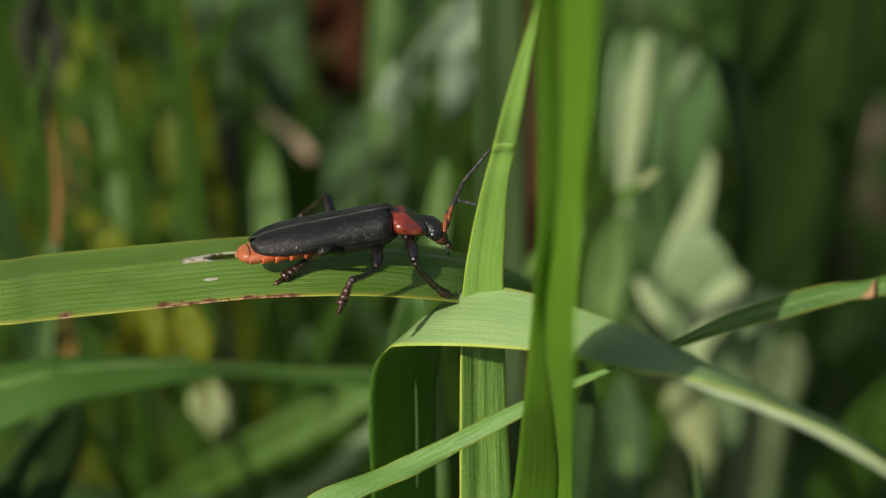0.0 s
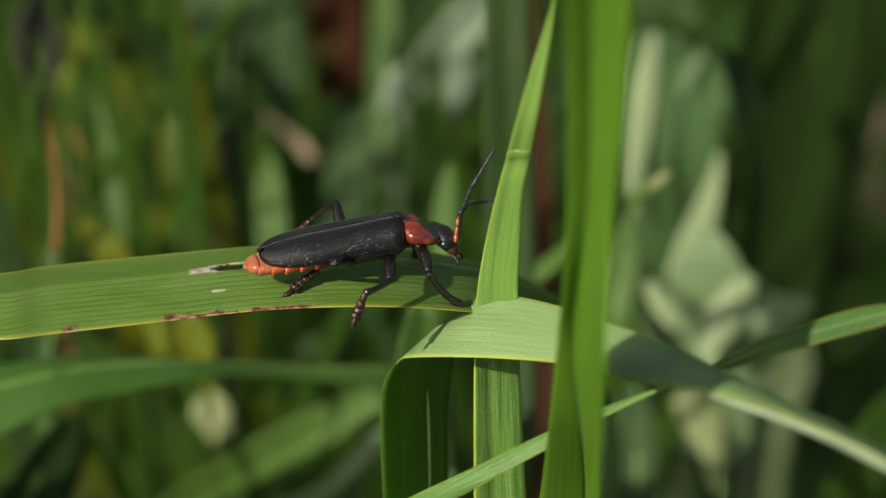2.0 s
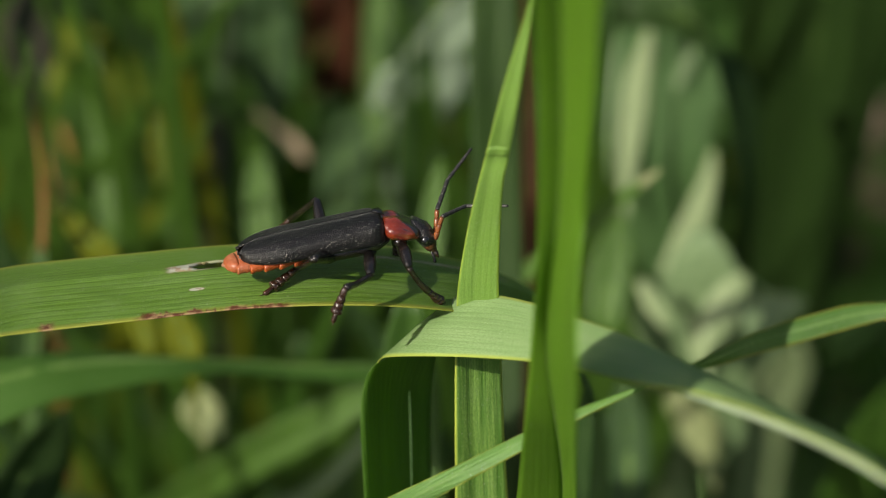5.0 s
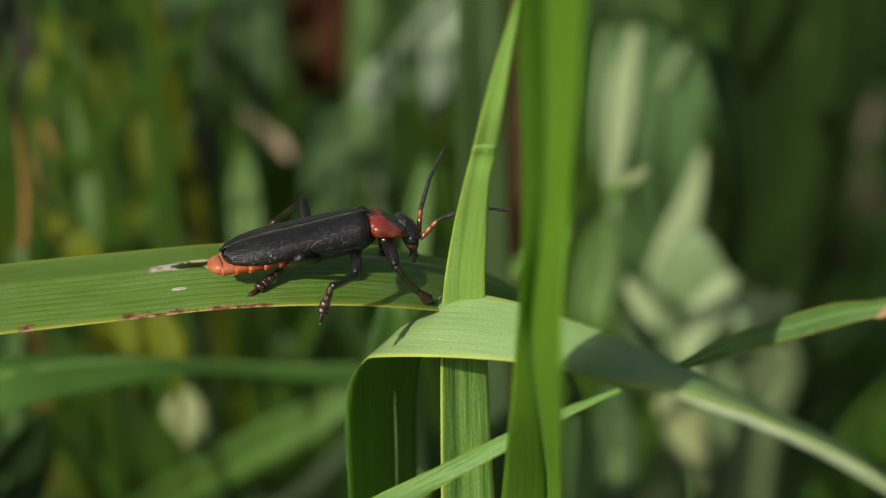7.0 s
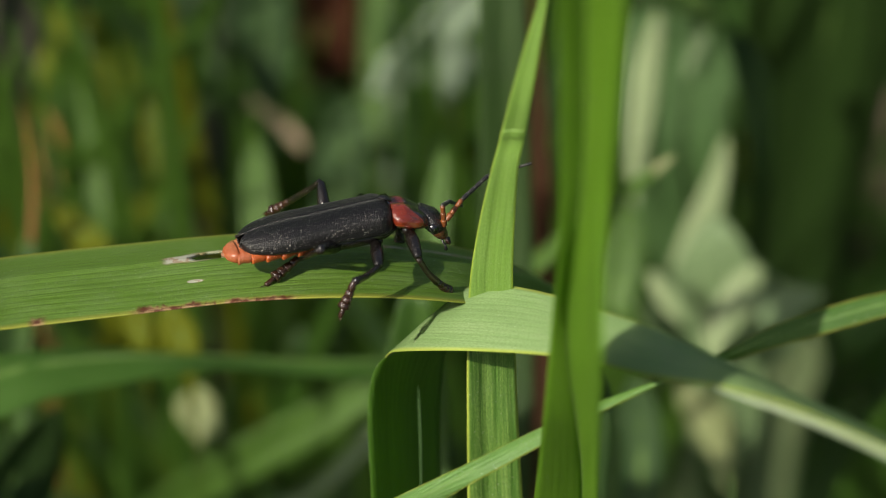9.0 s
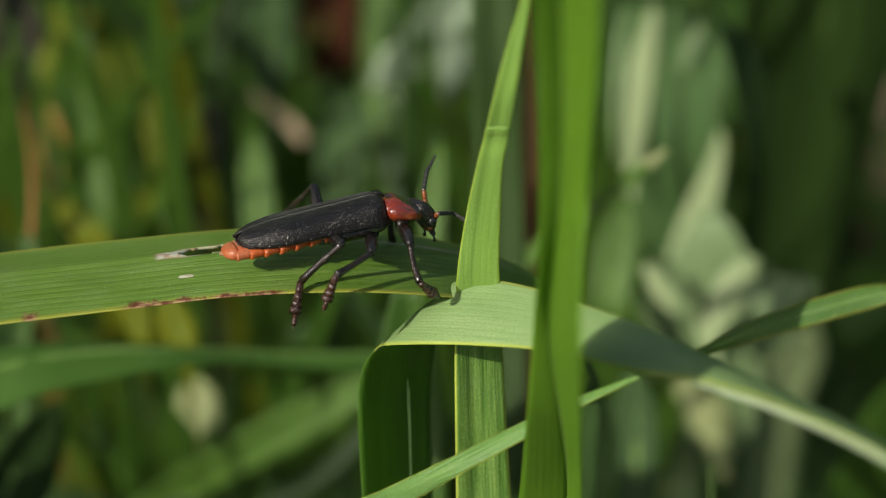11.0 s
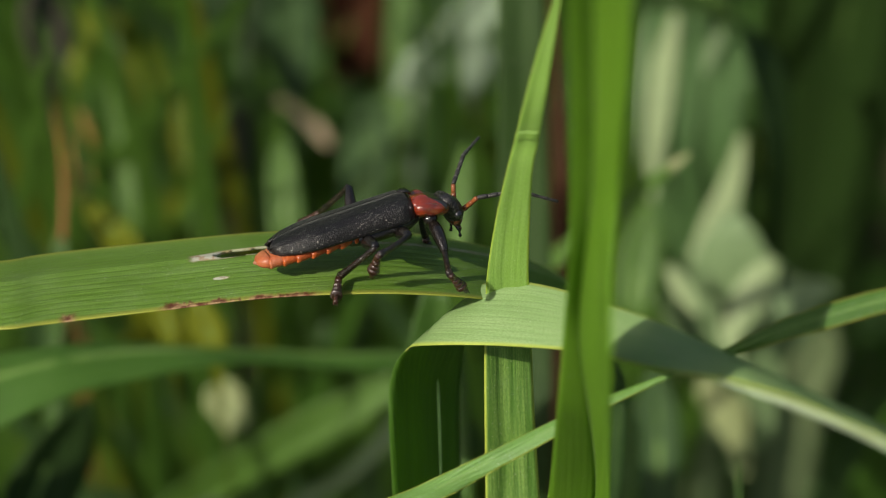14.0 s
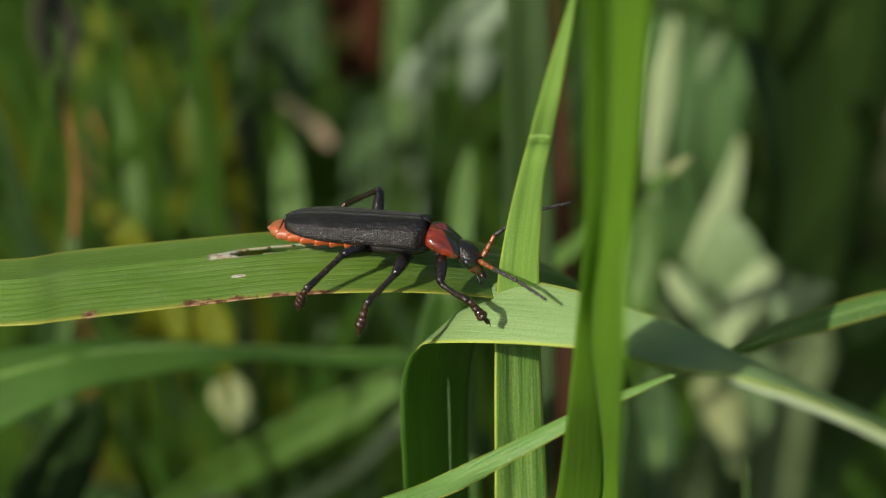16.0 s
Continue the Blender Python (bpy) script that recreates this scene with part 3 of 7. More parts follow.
E_LINE = [
    (-27.75, 347.96, -312.94, 1, -0.01, -0.01),
    (-21.24, 181.76, -173.48, 0.32, 0.42, 0.85),
    (-15.33, 69.82, -79.56, -0.61, 0.16, 0.31),
    (-7.27, -4.8, -16.94, -1.07, 0.2, 0.4),
    (-1.76, -5.7, -14.05, -1.31, 0.3, 0.08),
    (1.35, -6.7, -12.45, -0.32, 0.3, 0.42),
    (4.9, -7.8, -10.59, 0.01, 0.2, 0.5),
    (8.09, -9, -8.94, 0.01, 0.2, 0.31),
    (10, -9.9, -8.08, -0.03, 0.1, 0.19),
    (11.56, -10.6, -7.42, -0.03, 0, 0.13),
    (13.2, -11.3, -6.71, -0.02, 0.1, 0.15),
    (14.73, -12.5, -6.11, -0.21, 0.1, 0.22),
    (17.26, -13.8, -5.02, -0.01, 0.2, 0.56),
    (20.36, -14.4, -4.06, 0.03, 0.2, 0.68),
    (23.27, -14.8, -3.29, -0.13, 0.2, 0.59),
    (24.82, -15.2, -3.05, 0.08, 0.2, 0.49),
    (26.39, -15.8, -2.77, 0.03, 0.2, 0.55),
    (29.22, -17.5, -2.44, 0, 0, 0.54),
    (33.44, -19.5, -3.12, 0, 0, 0.3),
]
crossing = blade('crossing_leaf', 'slim twisted green grass leaf with a reddish joint', E_LINE[:11], M_CROSS, fold=0.12, n=140, m=10, thick=0.16)
part_leaf('turned_half', 'half past the twist, dark green for its shade', crossing, E_LINE[9:], M_TURNED, fold=0.12, n=70, m=10, thick=0.16)
blade('blade_tip', 'slim dark green tip of a young grass blade', [
    (15.87, 339.63, -324.03, 0.21, 0, 0),
    (15.22, 166.42, -178.69, 0.21, 0, 0),
    (14.63, 49.77, -80.81, 0.25, 0, 0),
    (13.82, -28, -15.55, 0.26, 0, -0),
    (13.77, -28, -13.25, 0.15, 0, -0),
    (13.72, -28, -12.01, 0.09, 0, -0),
    (13.7, -28, -11.01, 0.03, 0, -0),
], M_DEEP, n=30, m=4)
part_leaf('joint', 'reddish joint', crossing, [
    (24.91, -15.88, -3.48, 0.03, 0.07, 0.11),
    (25.24, -15.88, -3.26, 0.05, 0.12, 0.27),
    (25.57, -16.02, -2.93, 0.07, 0.17, 0.54),
], M_NODE, n=8, m=6, thick=0.26)
midrib(main_leaf, A_LINE, 0.12, 0.10, 0.09, -1, (10, None))
midrib(upright, B_LINE, -0.2, 0.16, 0.07, 1)
midrib(arching, C_LINE, 0.0, 0.05, 0.08, -1, (1, 10))
midrib(crossing, E_LINE, 0.0, 0.12, 0.05, -1, (4, None))
midrib(front_leaf, D_LINE, 1.0, 0.0, 0.06, 1, (3, None))
LINE = [
    (-48.56, 439.14, -349.04, 3.61, -0.09, -0.15),
    (-46.32, 251.36, -191.46, 2.42, 1.38, 2.31),
    (-44.28, 124.89, -85.34, 0.49, 1.79, 3.01),
    (-41.5, 40.57, -14.59, -0.38, 2.3, 3.86),
    (-38.17, 40.86, -12.82, -0.31, 2.01, 3.59),
    (-33.2, 41.44, -11.18, -0.26, 2.01, 2.55),
    (-29.07, 42.3, -9.97, -0.2, 1.72, 1.84),
    (-24.2, 44.6, -9.4, -0.16, 1.72, 1.32),
    (-18.83, 47.19, -9.26, -0.1, 1.44, 0.64),
    (-14.68, 50.35, -9.59, -0.09, 1.72, 0.24),
    (-10.82, 52.07, -9.83, -0.05, 1.15, 0.44),
    (-6.03, 54.37, -10.01, -0.02, 1.15, 0.71),
    (-1.16, 57.25, -10.25, 0.0, 0.57, 0.25),
]
creased = midrib(blade('creased_leaf', 'dark green creased grass leaf hanging low', LINE, M_SAGELEAF, fold=0.35, crease=0.1, n=90), LINE, 0.1, 0.35, 0.18, -1, n=50).parent
LINE = [
    (-33.95, 438.46, -317.61, 2.03, 0.0, 0.0),
    (-31.77, 274.93, -180.38, 2.03, 0.0, 0.0),
    (-29.78, 164.8, -87.98, 2.42, 0.0, 0.0),
    (-27.07, 91.38, -26.37, 2.53, 0.0, 0.0),
    (-23.51, 89.14, -22.26, 2.77, 0.0, 0.0),
    (-17.89, 85.78, -18.69, 2.23, 0.0, -0.74),
    (-11.55, 82.42, -15.09, 1.47, 0.0, -1.18),
    (-6.59, 80.18, -12.42, 0.48, 0.0, -1.05),
    (-1.22, 77.94, -10.41, 0.0, 0.0, -0.67),
]
midrib(blade('slanting_leaf', 'dark green grass leaf slanting through shade', LINE, M_FRESH, fold=0.2, n=60), LINE, 0, 0.2, 0.18, -1, n=50)
blade('leaning_leaf', 'yellow-green grass leaf leaning through the stand', [
    (-22.79, 377.41, -273.53, 0.47, 0, 0.01),
    (-20.84, 237.28, -155.95, 0.45, 0, -0.1),
    (-19.07, 142.91, -76.76, 0.52, 0, -0.19),
    (-16.65, 80, -23.97, 0.53, 0, -0.24),
    (-13.78, 80, -21.55, 0.97, 0, -0.24),
    (-10.36, 78, -19.76, 0.43, 0, -0.53),
    (-6.51, 76, -16.03, 0.38, 0, -0.67),
    (-1.97, 74, -12.19, 0.12, 0, -0.36),
], M_LOBED, fold=0.3, n=40)
LINE = [
    (-1.49, 368.87, -285.22, 1.22, 0, 0),
    (0.46, 219.58, -159.94, 1.22, 0, 0),
    (2.23, 119.03, -75.58, 1.46, 0, 0),
    (4.65, 52, -19.33, 1.53, 0, 0),
    (4.5, 50, -6.92, 1.85, 0, 0),
    (4.36, 48, 6.09, 1.86, 0, 0),
    (4.28, 46, 12.46, 1.8, 0, 0),
    (4.27, 45, 18.81, 1.62, 0, 0),
    (4.23, 44, 27.23, 1.34, 0, 0),
    (3.85, 43, 36.43, 0.21, 0, 0),
]
midrib(blade('dark_leaf', 'upright grass leaf, dark green put in for shade', LINE, M_DARK, fold=0.2, n=60), LINE, 0, 0.2, 0.18, -1, n=50)
LINE = [
    (-8.18, 362.86, -293.01, 1.99, 0, 0),
    (-6.23, 209.8, -164.58, 1.99, 0, -0.01),
    (-4.46, 106.72, -78.08, 2.38, 0, -0.02),
    (-2.04, 38, -20.42, 2.49, 0, -0.02),
    (-2.08, 37, -13.98, 2.38, 0, -0.02),
    (-2.09, 36, -9.96, 2.23, 0, -0.02),
    (-2.15, 35, -6.36, 1.73, 0, -0.01),
    (-2.06, 34, -2.8, 0.69, 0, -0.01),
]
midrib(blade('slit_leaf', 'dark upright grass leaf with a pale midrib', LINE, M_DEEP, fold=0.25, n=50), LINE, 0, 0.25, 0.18, -1, n=50)
blade('pale_midrib', 'pale dry grass stalk', [
    (-8.17, 360.8, -295.77, 0.34, 0, 0),
    (-6.22, 205.88, -165.79, 0.34, 0, 0),
    (-4.45, 101.55, -78.24, 0.41, 0, 0),
    (-2.03, 32, -19.88, 0.43, 0, -0),
    (-1.9, 32, -13.66, 0.35, 0, -0),
    (-1.95, 32, -10.24, 0.19, 0, -0),
], M_STALK, fold=0.2, n=40, m=4)
thin = blade('thin_leaf', 'thin green grass leaf with a yellow tip', [
    (-1.48, 382.06, -269.44, 0.5, 0, 0.02),
    (0.47, 233.15, -144.48, 0.41, 0, -0.28),
    (2.24, 132.86, -60.33, 0.29, 0, -0.45),
    (4.66, 66, -4.23, 0.23, 0, -0.58),
    (8.31, 63, -0.64, 0.27, 0, -0.69),
    (12.29, 60, 2.42, 0.27, 0, -0.56),
    (15.29, 58, 4.93, 0.22, 0, -0.4),
    (17.11, 57, 6.19, 0.04, 0, -0.16),
], M_FRESH, fold=0.2, n=50)
part_leaf('yellow_tip', 'dried yellow tip', thin, [
    (15.52, 56.5, 5.13, 0.18, 0, -0.36),
    (16.48, 56.2, 5.81, 0.18, 0, -0.24),
    (17.11, 56, 6.27, 0.02, 0, -0.09),
], M_STALK, n=12, m=4)
blade('hook_leaf', 'small green curled leaf behind the stems', [
    (3.33, 360.21, -297.36, 0.73, 0, 0.02),
    (5.28, 199.92, -162.86, 0.71, 0, -0.16),
    (7.05, 91.97, -72.28, 0.81, 0, -0.3),
    (9.47, 20, -11.89, 0.83, 0, -0.38),
    (9.81, 18, -9.89, 0.49, 0, -0.13),
    (9.83, 17, -8.89, 0.29, 0, -0.09),
    (9.25, 16, -7.61, 0.18, 0, 0.13),
], M_SAGE, n=30)
LINE = [
    (2.26, 381.54, -268.3, 0.9, 0, 0),
    (4.21, 243.24, -152.25, 0.9, 0, 0),
    (5.98, 150.1, -74.09, 1.07, 0, 0),
    (8.4, 88, -21.99, 1.12, 0, 0),
    (8.22, 84, -5.86, 1.03, 0, 0),
    (8.01, 82, 2, 0.98, 0, 0),
    (7.81, 80, 9.75, 0.73, 0, 0),
    (7.61, 78, 15.47, 0.39, 0, 0),
    (7.3, 77, 23.1, 0.29, 0, 0),
    (7.35, 76, 31.63, 0.12, 0, 0),
]
midrib(blade('rust_stalk', 'rust brown dry stalk among the grass', LINE, M_RUST, fold=0.3, n=50), LINE, 0, 0.3, 0.18, -1, n=50)
tipped = blade('pale_tipped_leaf', 'arching green grass leaf', [
    (-50.5, 414.27, -230.6, 1.34, 0, 0.05),
    (-48.55, 268.09, -107.94, 0.55, 0, -1.22),
    (-46.78, 169.63, -25.32, -0.52, 0, -1.02),
    (-44.36, 104, 29.75, -1.05, 0, -1.31),
    (-36.14, 108, 25.07, -0.8, 0, -1.6),
    (-30.54, 112, 21.88, -0.67, 0, -1.35),
    (-25.19, 116, 17.79, -0.41, 0, -1.36),
    (-20.6, 119, 14.1, -0.55, 0, -1.1),
    (-18.23, 121, 12.5, -0.83, 0, -1.08),
], M_DARK, fold=0.2, n=60)
part_leaf('dry_tip', 'dried pinkish tip', tipped, [
    (-17.48, 121.0, 13.0, 0.76, 0.0, -0.43),
    (-15.86, 121.0, 12.44, 1.19, 0.0, -0.65),
    (-14.62, 121.0, 11.18, 1.36, 0.0, -0.65),
    (-13.6, 121.0, 9.71, 0.98, 0.0, -0.49),
    (-13.01, 121.0, 8.73, 0.27, 0.0, -0.11),
], M_DRYTIP, n=20)
LINE = [
    (-11.06, 147, 15.9, 1.97, 0, 0.18),
    (-11.06, 147, 16.65, 2.57, 0, 0.15),
    (-11.09, 146, 20.33, 2.74, 0, 0),
    (-11.06, 145, 26.22, 2.85, 0, 0),
    (-11.03, 144, 35.03, 2.96, 0, 0),
    (-11.11, 143, 55.62, 2.6, 0, 0),
    (-11.43, 142, 79.04, 1.77, 0, 0),
]
midrib(blade('brown_stalk', 'dark brown dry reed sheath hanging among the grass', LINE, M_BROWN, fold=0.5, n=50), LINE, 0, 0.5, 0.3, -1, n=50)
blade('reed_leaf', 'thin green stem of a reed', [
    (-17.48, 369.35, -276.88, 0.44, 0, 0),
    (-15.53, 266.94, -190.96, 0.44, 0, 0),
    (-13.76, 197.98, -133.09, 0.53, 0, 0),
    (-11.34, 152, -94.51, 0.55, 0, 0),
    (-11.39, 150, -26.59, 0.6, 0, 0),
    (-11.42, 148, -3.54, 0.63, 0, 0),
    (-11.25, 147.5, 16.82, 0.66, 0, 0),
], M_SAGE, fold=0.4, n=40, m=6)
stalk = blade('dry_stalk', 'green grass stalk with an orange brown top', [
    (-39.02, 373.8, -278.64, 0.44, 0, 0),
    (-37.07, 228.78, -156.95, 0.44, 0, 0),
    (-35.3, 131.11, -75, 0.53, 0, 0),
    (-32.88, 66, -20.36, 0.55, 0, 0),
    (-32.04, 64, -5.46, 0.6, 0, 0),
    (-31.31, 62, 0.73, 0.55, 0, 0),
], M_DEEP, fold=0.3, n=40)
part_leaf('dry_top', 'orange brown dry top', stalk, [
    (-31.2, 61.8, 0.41, 0.23, 0, 0),
    (-30.97, 61.4, 3.22, 0.23, 0, 0),
    (-31.01, 61, 5.94, 0.18, 0, 0),
    (-31.21, 60, 8.63, 0.12, 0, 0),
    (-31.53, 60, 10.66, 0.04, 0, 0),
], M_DRYTOP, fold=0.3, n=40)
blade('yellow_leaf', 'yellowing grass leaf beside a stalk', [
    (-43.32, 397.01, -249.35, 0.43, 0, 0),
    (-41.37, 261.79, -135.88, 0.43, 0, 0),
    (-39.6, 170.71, -59.47, 0.52, 0, 0),
    (-37.18, 110, -8.52, 0.54, 0, 0),
    (-36.39, 106, 0.58, 1.16, 0, 0),
    (-35.06, 104, 5.83, 1.31, 0, 0),
    (-34.78, 102, 9.97, 1.04, 0, 0),
    (-35.19, 101, 12.55, 0.21, 0, 0),
], M_YELLOW, fold=0.2, n=50)
ochre = blade('drooping_leaf', 'thin green stalk with a drooping ochre leaf', [
    (-43.26, 401.62, -242.66, 0.18, 0, 0),
    (-41.31, 273.65, -135.27, 0.18, 0, 0),
    (-39.54, 187.46, -62.95, 0.22, 0, 0),
    (-37.12, 130, -14.74, 0.23, 0, 0),
    (-36.89, 130, -3.36, 0.23, 0, 0),
    (-36.49, 130, 1.2, 0.28, 0, -0.11),
], M_DEEP, fold=0.2, n=30)
part_leaf('withered_leaf', 'ochre dry blade', ochre, [
    (-36.55, 130, 1.25, 0.23, 0, -0.63),
    (-35.38, 130, 1.59, -0.14, 0, -0.85),
    (-34.14, 131, 1.31, -0.23, 0, -0.8),
    (-32.98, 132, 0.69, -0.11, 0, -0.29),
], M_STRAW, fold=0.2, n=40)
broad = blade('broad_leaf', 'broad grey-green leaf with pale stripes and a wavy margin', [
    (15.02, 397.07, -249.6, 0.69, 0, 0.01),
    (16.97, 259.93, -134.53, 0.69, 0, -0.05),
    (18.74, 167.57, -57.03, 0.81, 0, -0.1),
    (21.16, 106, -5.37, 0.85, 0, -0.13),
    (20.84, 103, -1.52, 2.76, -1, 0),
    (20.62, 100, 3.17, 4.02, -2, -0.02),
    (20.09, 97.5, 8.29, 4.11, -2.5, -0.07),
    (20.3, 97, 12.38, 4.53, -3, -0.12),
    (20.5, 97, 15.4, 5.0, -3, -0.3),
    (19.6, 98.5, 17.9, 4.1, -2.5, -0.5),
    (18.9, 100, 19.8, 2.6, -2, -0.5),
    (18.5, 102, 21.2, 0.8, -1, -0.3),
], M_SAGE, fold=0.08, n=70, m=14, wavy=0.4, seed=3)
# Sunlight on the broad leaf's slopes, laid on as pale strips.
part_leaf('pale_vein', 'pale stripe, sunlight put into its colour', broad, [
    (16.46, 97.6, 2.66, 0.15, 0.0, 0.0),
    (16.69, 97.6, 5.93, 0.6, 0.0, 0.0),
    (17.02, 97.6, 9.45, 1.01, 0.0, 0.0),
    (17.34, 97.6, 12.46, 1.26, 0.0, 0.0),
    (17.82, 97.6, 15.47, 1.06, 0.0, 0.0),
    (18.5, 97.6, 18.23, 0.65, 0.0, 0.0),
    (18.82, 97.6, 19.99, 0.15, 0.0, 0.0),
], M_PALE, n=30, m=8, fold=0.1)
part_leaf('pale_vein', 'pale stripe, sunlight put into its colour', broad, [
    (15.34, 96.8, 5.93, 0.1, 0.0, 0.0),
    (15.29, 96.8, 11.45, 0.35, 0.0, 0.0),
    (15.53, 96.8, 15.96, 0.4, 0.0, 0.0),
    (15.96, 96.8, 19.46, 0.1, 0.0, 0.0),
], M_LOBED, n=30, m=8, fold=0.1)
part_leaf('pale_vein', 'pale stripe, sunlight put into its colour', broad, [
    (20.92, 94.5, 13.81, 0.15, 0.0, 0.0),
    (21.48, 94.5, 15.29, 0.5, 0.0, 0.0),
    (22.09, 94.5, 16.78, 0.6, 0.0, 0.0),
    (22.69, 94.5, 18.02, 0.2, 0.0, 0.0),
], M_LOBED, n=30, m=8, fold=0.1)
part_leaf('pale_vein', 'pale stripe, sunlight put into its colour', broad, [
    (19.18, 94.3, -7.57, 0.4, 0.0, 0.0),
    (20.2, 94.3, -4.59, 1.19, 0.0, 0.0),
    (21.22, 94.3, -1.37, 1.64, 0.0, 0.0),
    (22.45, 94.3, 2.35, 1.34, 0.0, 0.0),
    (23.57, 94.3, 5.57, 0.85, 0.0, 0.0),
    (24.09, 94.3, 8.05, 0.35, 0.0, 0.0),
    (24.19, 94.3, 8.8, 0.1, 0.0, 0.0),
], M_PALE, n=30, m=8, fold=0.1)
lower = blade('lobed_leaf', 'broad grey-green leaf with a lobed pale margin', [
    (18.29, 393, -255.69, 2.1, 0.08, 0.01),
    (20.24, 248.36, -134.32, 1.9, -0.89, -0.06),
    (22.01, 150.94, -52.58, 1.78, -1.56, -0.11),
    (22.6, 86, 1.91, 0.7, -0.8, -0.06),
    (22.5, 86.5, -0.7, 2.9, -1.4, 0.13),
    (22.9, 88.5, -4.7, 5.4, -2.4, 0.27),
    (23.46, 91.5, -8.78, 5.86, -2.5, 0.33),
    (23.79, 95.5, -12.99, 3.89, -2.5, 0.36),
    (24.17, 100, -17.59, 1.92, -2, 0.11),
    (24.49, 105, -21.57, 0.63, -1, 0.07),
    (24.75, 108, -23.9, 0.16, 0, 0),
], M_LOBED, fold=0.08, n=60, m=14, wavy=0.8, seed=5)
# Lobes of the margin, paler than the leaf to carry sunlight as colour.
part_leaf('pale_lobe', 'pale lobe, sunlight put into its colour', lower, [
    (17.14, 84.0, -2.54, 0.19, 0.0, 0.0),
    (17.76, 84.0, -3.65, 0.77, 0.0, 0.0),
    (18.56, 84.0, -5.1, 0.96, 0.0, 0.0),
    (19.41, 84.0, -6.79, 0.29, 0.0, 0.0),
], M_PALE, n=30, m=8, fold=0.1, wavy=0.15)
part_leaf('pale_lobe', 'pale lobe, sunlight put into its colour', lower, [
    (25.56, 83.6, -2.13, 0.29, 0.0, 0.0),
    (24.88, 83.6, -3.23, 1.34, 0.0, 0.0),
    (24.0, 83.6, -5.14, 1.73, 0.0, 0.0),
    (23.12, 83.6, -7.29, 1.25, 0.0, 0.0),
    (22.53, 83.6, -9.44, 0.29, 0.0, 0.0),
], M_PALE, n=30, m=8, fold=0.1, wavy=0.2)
part_leaf('pale_lobe', 'pale lobe, sunlight put into its colour', lower, [
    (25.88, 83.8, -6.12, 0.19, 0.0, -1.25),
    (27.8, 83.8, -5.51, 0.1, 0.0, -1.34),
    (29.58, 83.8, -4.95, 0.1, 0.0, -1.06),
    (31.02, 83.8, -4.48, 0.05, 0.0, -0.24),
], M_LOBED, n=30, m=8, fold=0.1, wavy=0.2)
part_leaf('pale_lobe', 'pale lobe, sunlight put into its colour', lower, [
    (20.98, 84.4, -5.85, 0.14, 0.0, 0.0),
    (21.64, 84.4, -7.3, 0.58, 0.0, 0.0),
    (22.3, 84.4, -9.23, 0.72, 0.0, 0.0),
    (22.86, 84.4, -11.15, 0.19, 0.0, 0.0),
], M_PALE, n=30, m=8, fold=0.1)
part_leaf('pale_lobe', 'pale lobe, sunlight put into its colour', lower, [
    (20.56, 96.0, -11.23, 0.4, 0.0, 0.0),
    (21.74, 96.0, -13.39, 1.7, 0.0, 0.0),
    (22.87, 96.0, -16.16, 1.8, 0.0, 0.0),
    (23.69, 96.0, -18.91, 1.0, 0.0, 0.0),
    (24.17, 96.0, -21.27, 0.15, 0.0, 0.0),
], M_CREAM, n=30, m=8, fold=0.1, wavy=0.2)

# ---- the meadow behind ----
def tuft_leaf(name, label, x, y, low, high, width, material, lean=0.0, bow=0.0, turn=0.0, seed=0, tip=None):
    """An upright leaf that grows from the soil. x, y: its place at middle height in the stand's frame; low, high: the stretch that widens and ends."""
    up = STAND.inverted().to_3x3() @ Vector((0, 0, 1))
    w = Vector((width * math.cos(turn), width * math.sin(turn), 0.0))
    mid = (low + high) / 2
    def at(h):
        return Vector((x, y, mid)) + up * ((h - mid) / up.z)
    foot = at(low)
    drop = (STAND @ (foot * MM)).z / MM
    sts = [(*(foot - up * drop * 1.03 - Vector((lean * 1.8, 0, 0))), *(w * 0.6)), (*(foot - up * drop * 0.5 - Vector((lean * 1.1, 0, 0))), *(w * 0.8))]
    for k in range(6):
        q = k / 5
        s = 1.0 if q < 0.6 else 1.0 - 0.92 * ((q - 0.6) / 0.4) ** 1.5
        p = at(low + (high - low) * q) + Vector((lean * (q - 0.5) + bow * q * q, 0, 0))
        sts.append((*p, *(w * s)))
    if tip:
        stalk = [(*s[:3], *(Vector(s[3:]) * 0.35)) for s in sts[:4]]
        ob = blade(name, label, stalk, M_DEEP, "background grass", fold=0.2, n=16, m=4, seed=seed)
        part_leaf("leaf_tip", "", ob, sts[2:], material, fold=0.2, n=16, m=6)
        return ob
    ob = blade(name, label, sts, material, "background grass", fold=0.2, n=28, m=6, seed=seed)
    midrib(ob, sts, 0.0, 0.2, width * 0.12, 1, n=16)
    return ob


tuft_leaf('tall_leaf', 'grass leaf in yellow-green that stands for sun', -39.4, 150, -27.7, 38.6, 1.81, M_FRESH, lean=8.4, turn=-0.30, seed=0)
tuft_leaf('tall_leaf', 'grass leaf in yellow-green that stands for sun', -35.6, 170, -29.2, 37.6, 1.78, M_FRESH, lean=-7.6, turn=0.07, seed=1)
tuft_leaf('tall_leaf', 'grass leaf in bright green that stands for sun', -29.7, 150, -27.7, 41.7, 1.81, M_FRESH, lean=3.6, turn=-0.16, seed=2)
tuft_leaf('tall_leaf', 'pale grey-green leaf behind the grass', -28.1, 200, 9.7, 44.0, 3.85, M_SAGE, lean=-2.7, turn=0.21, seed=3)
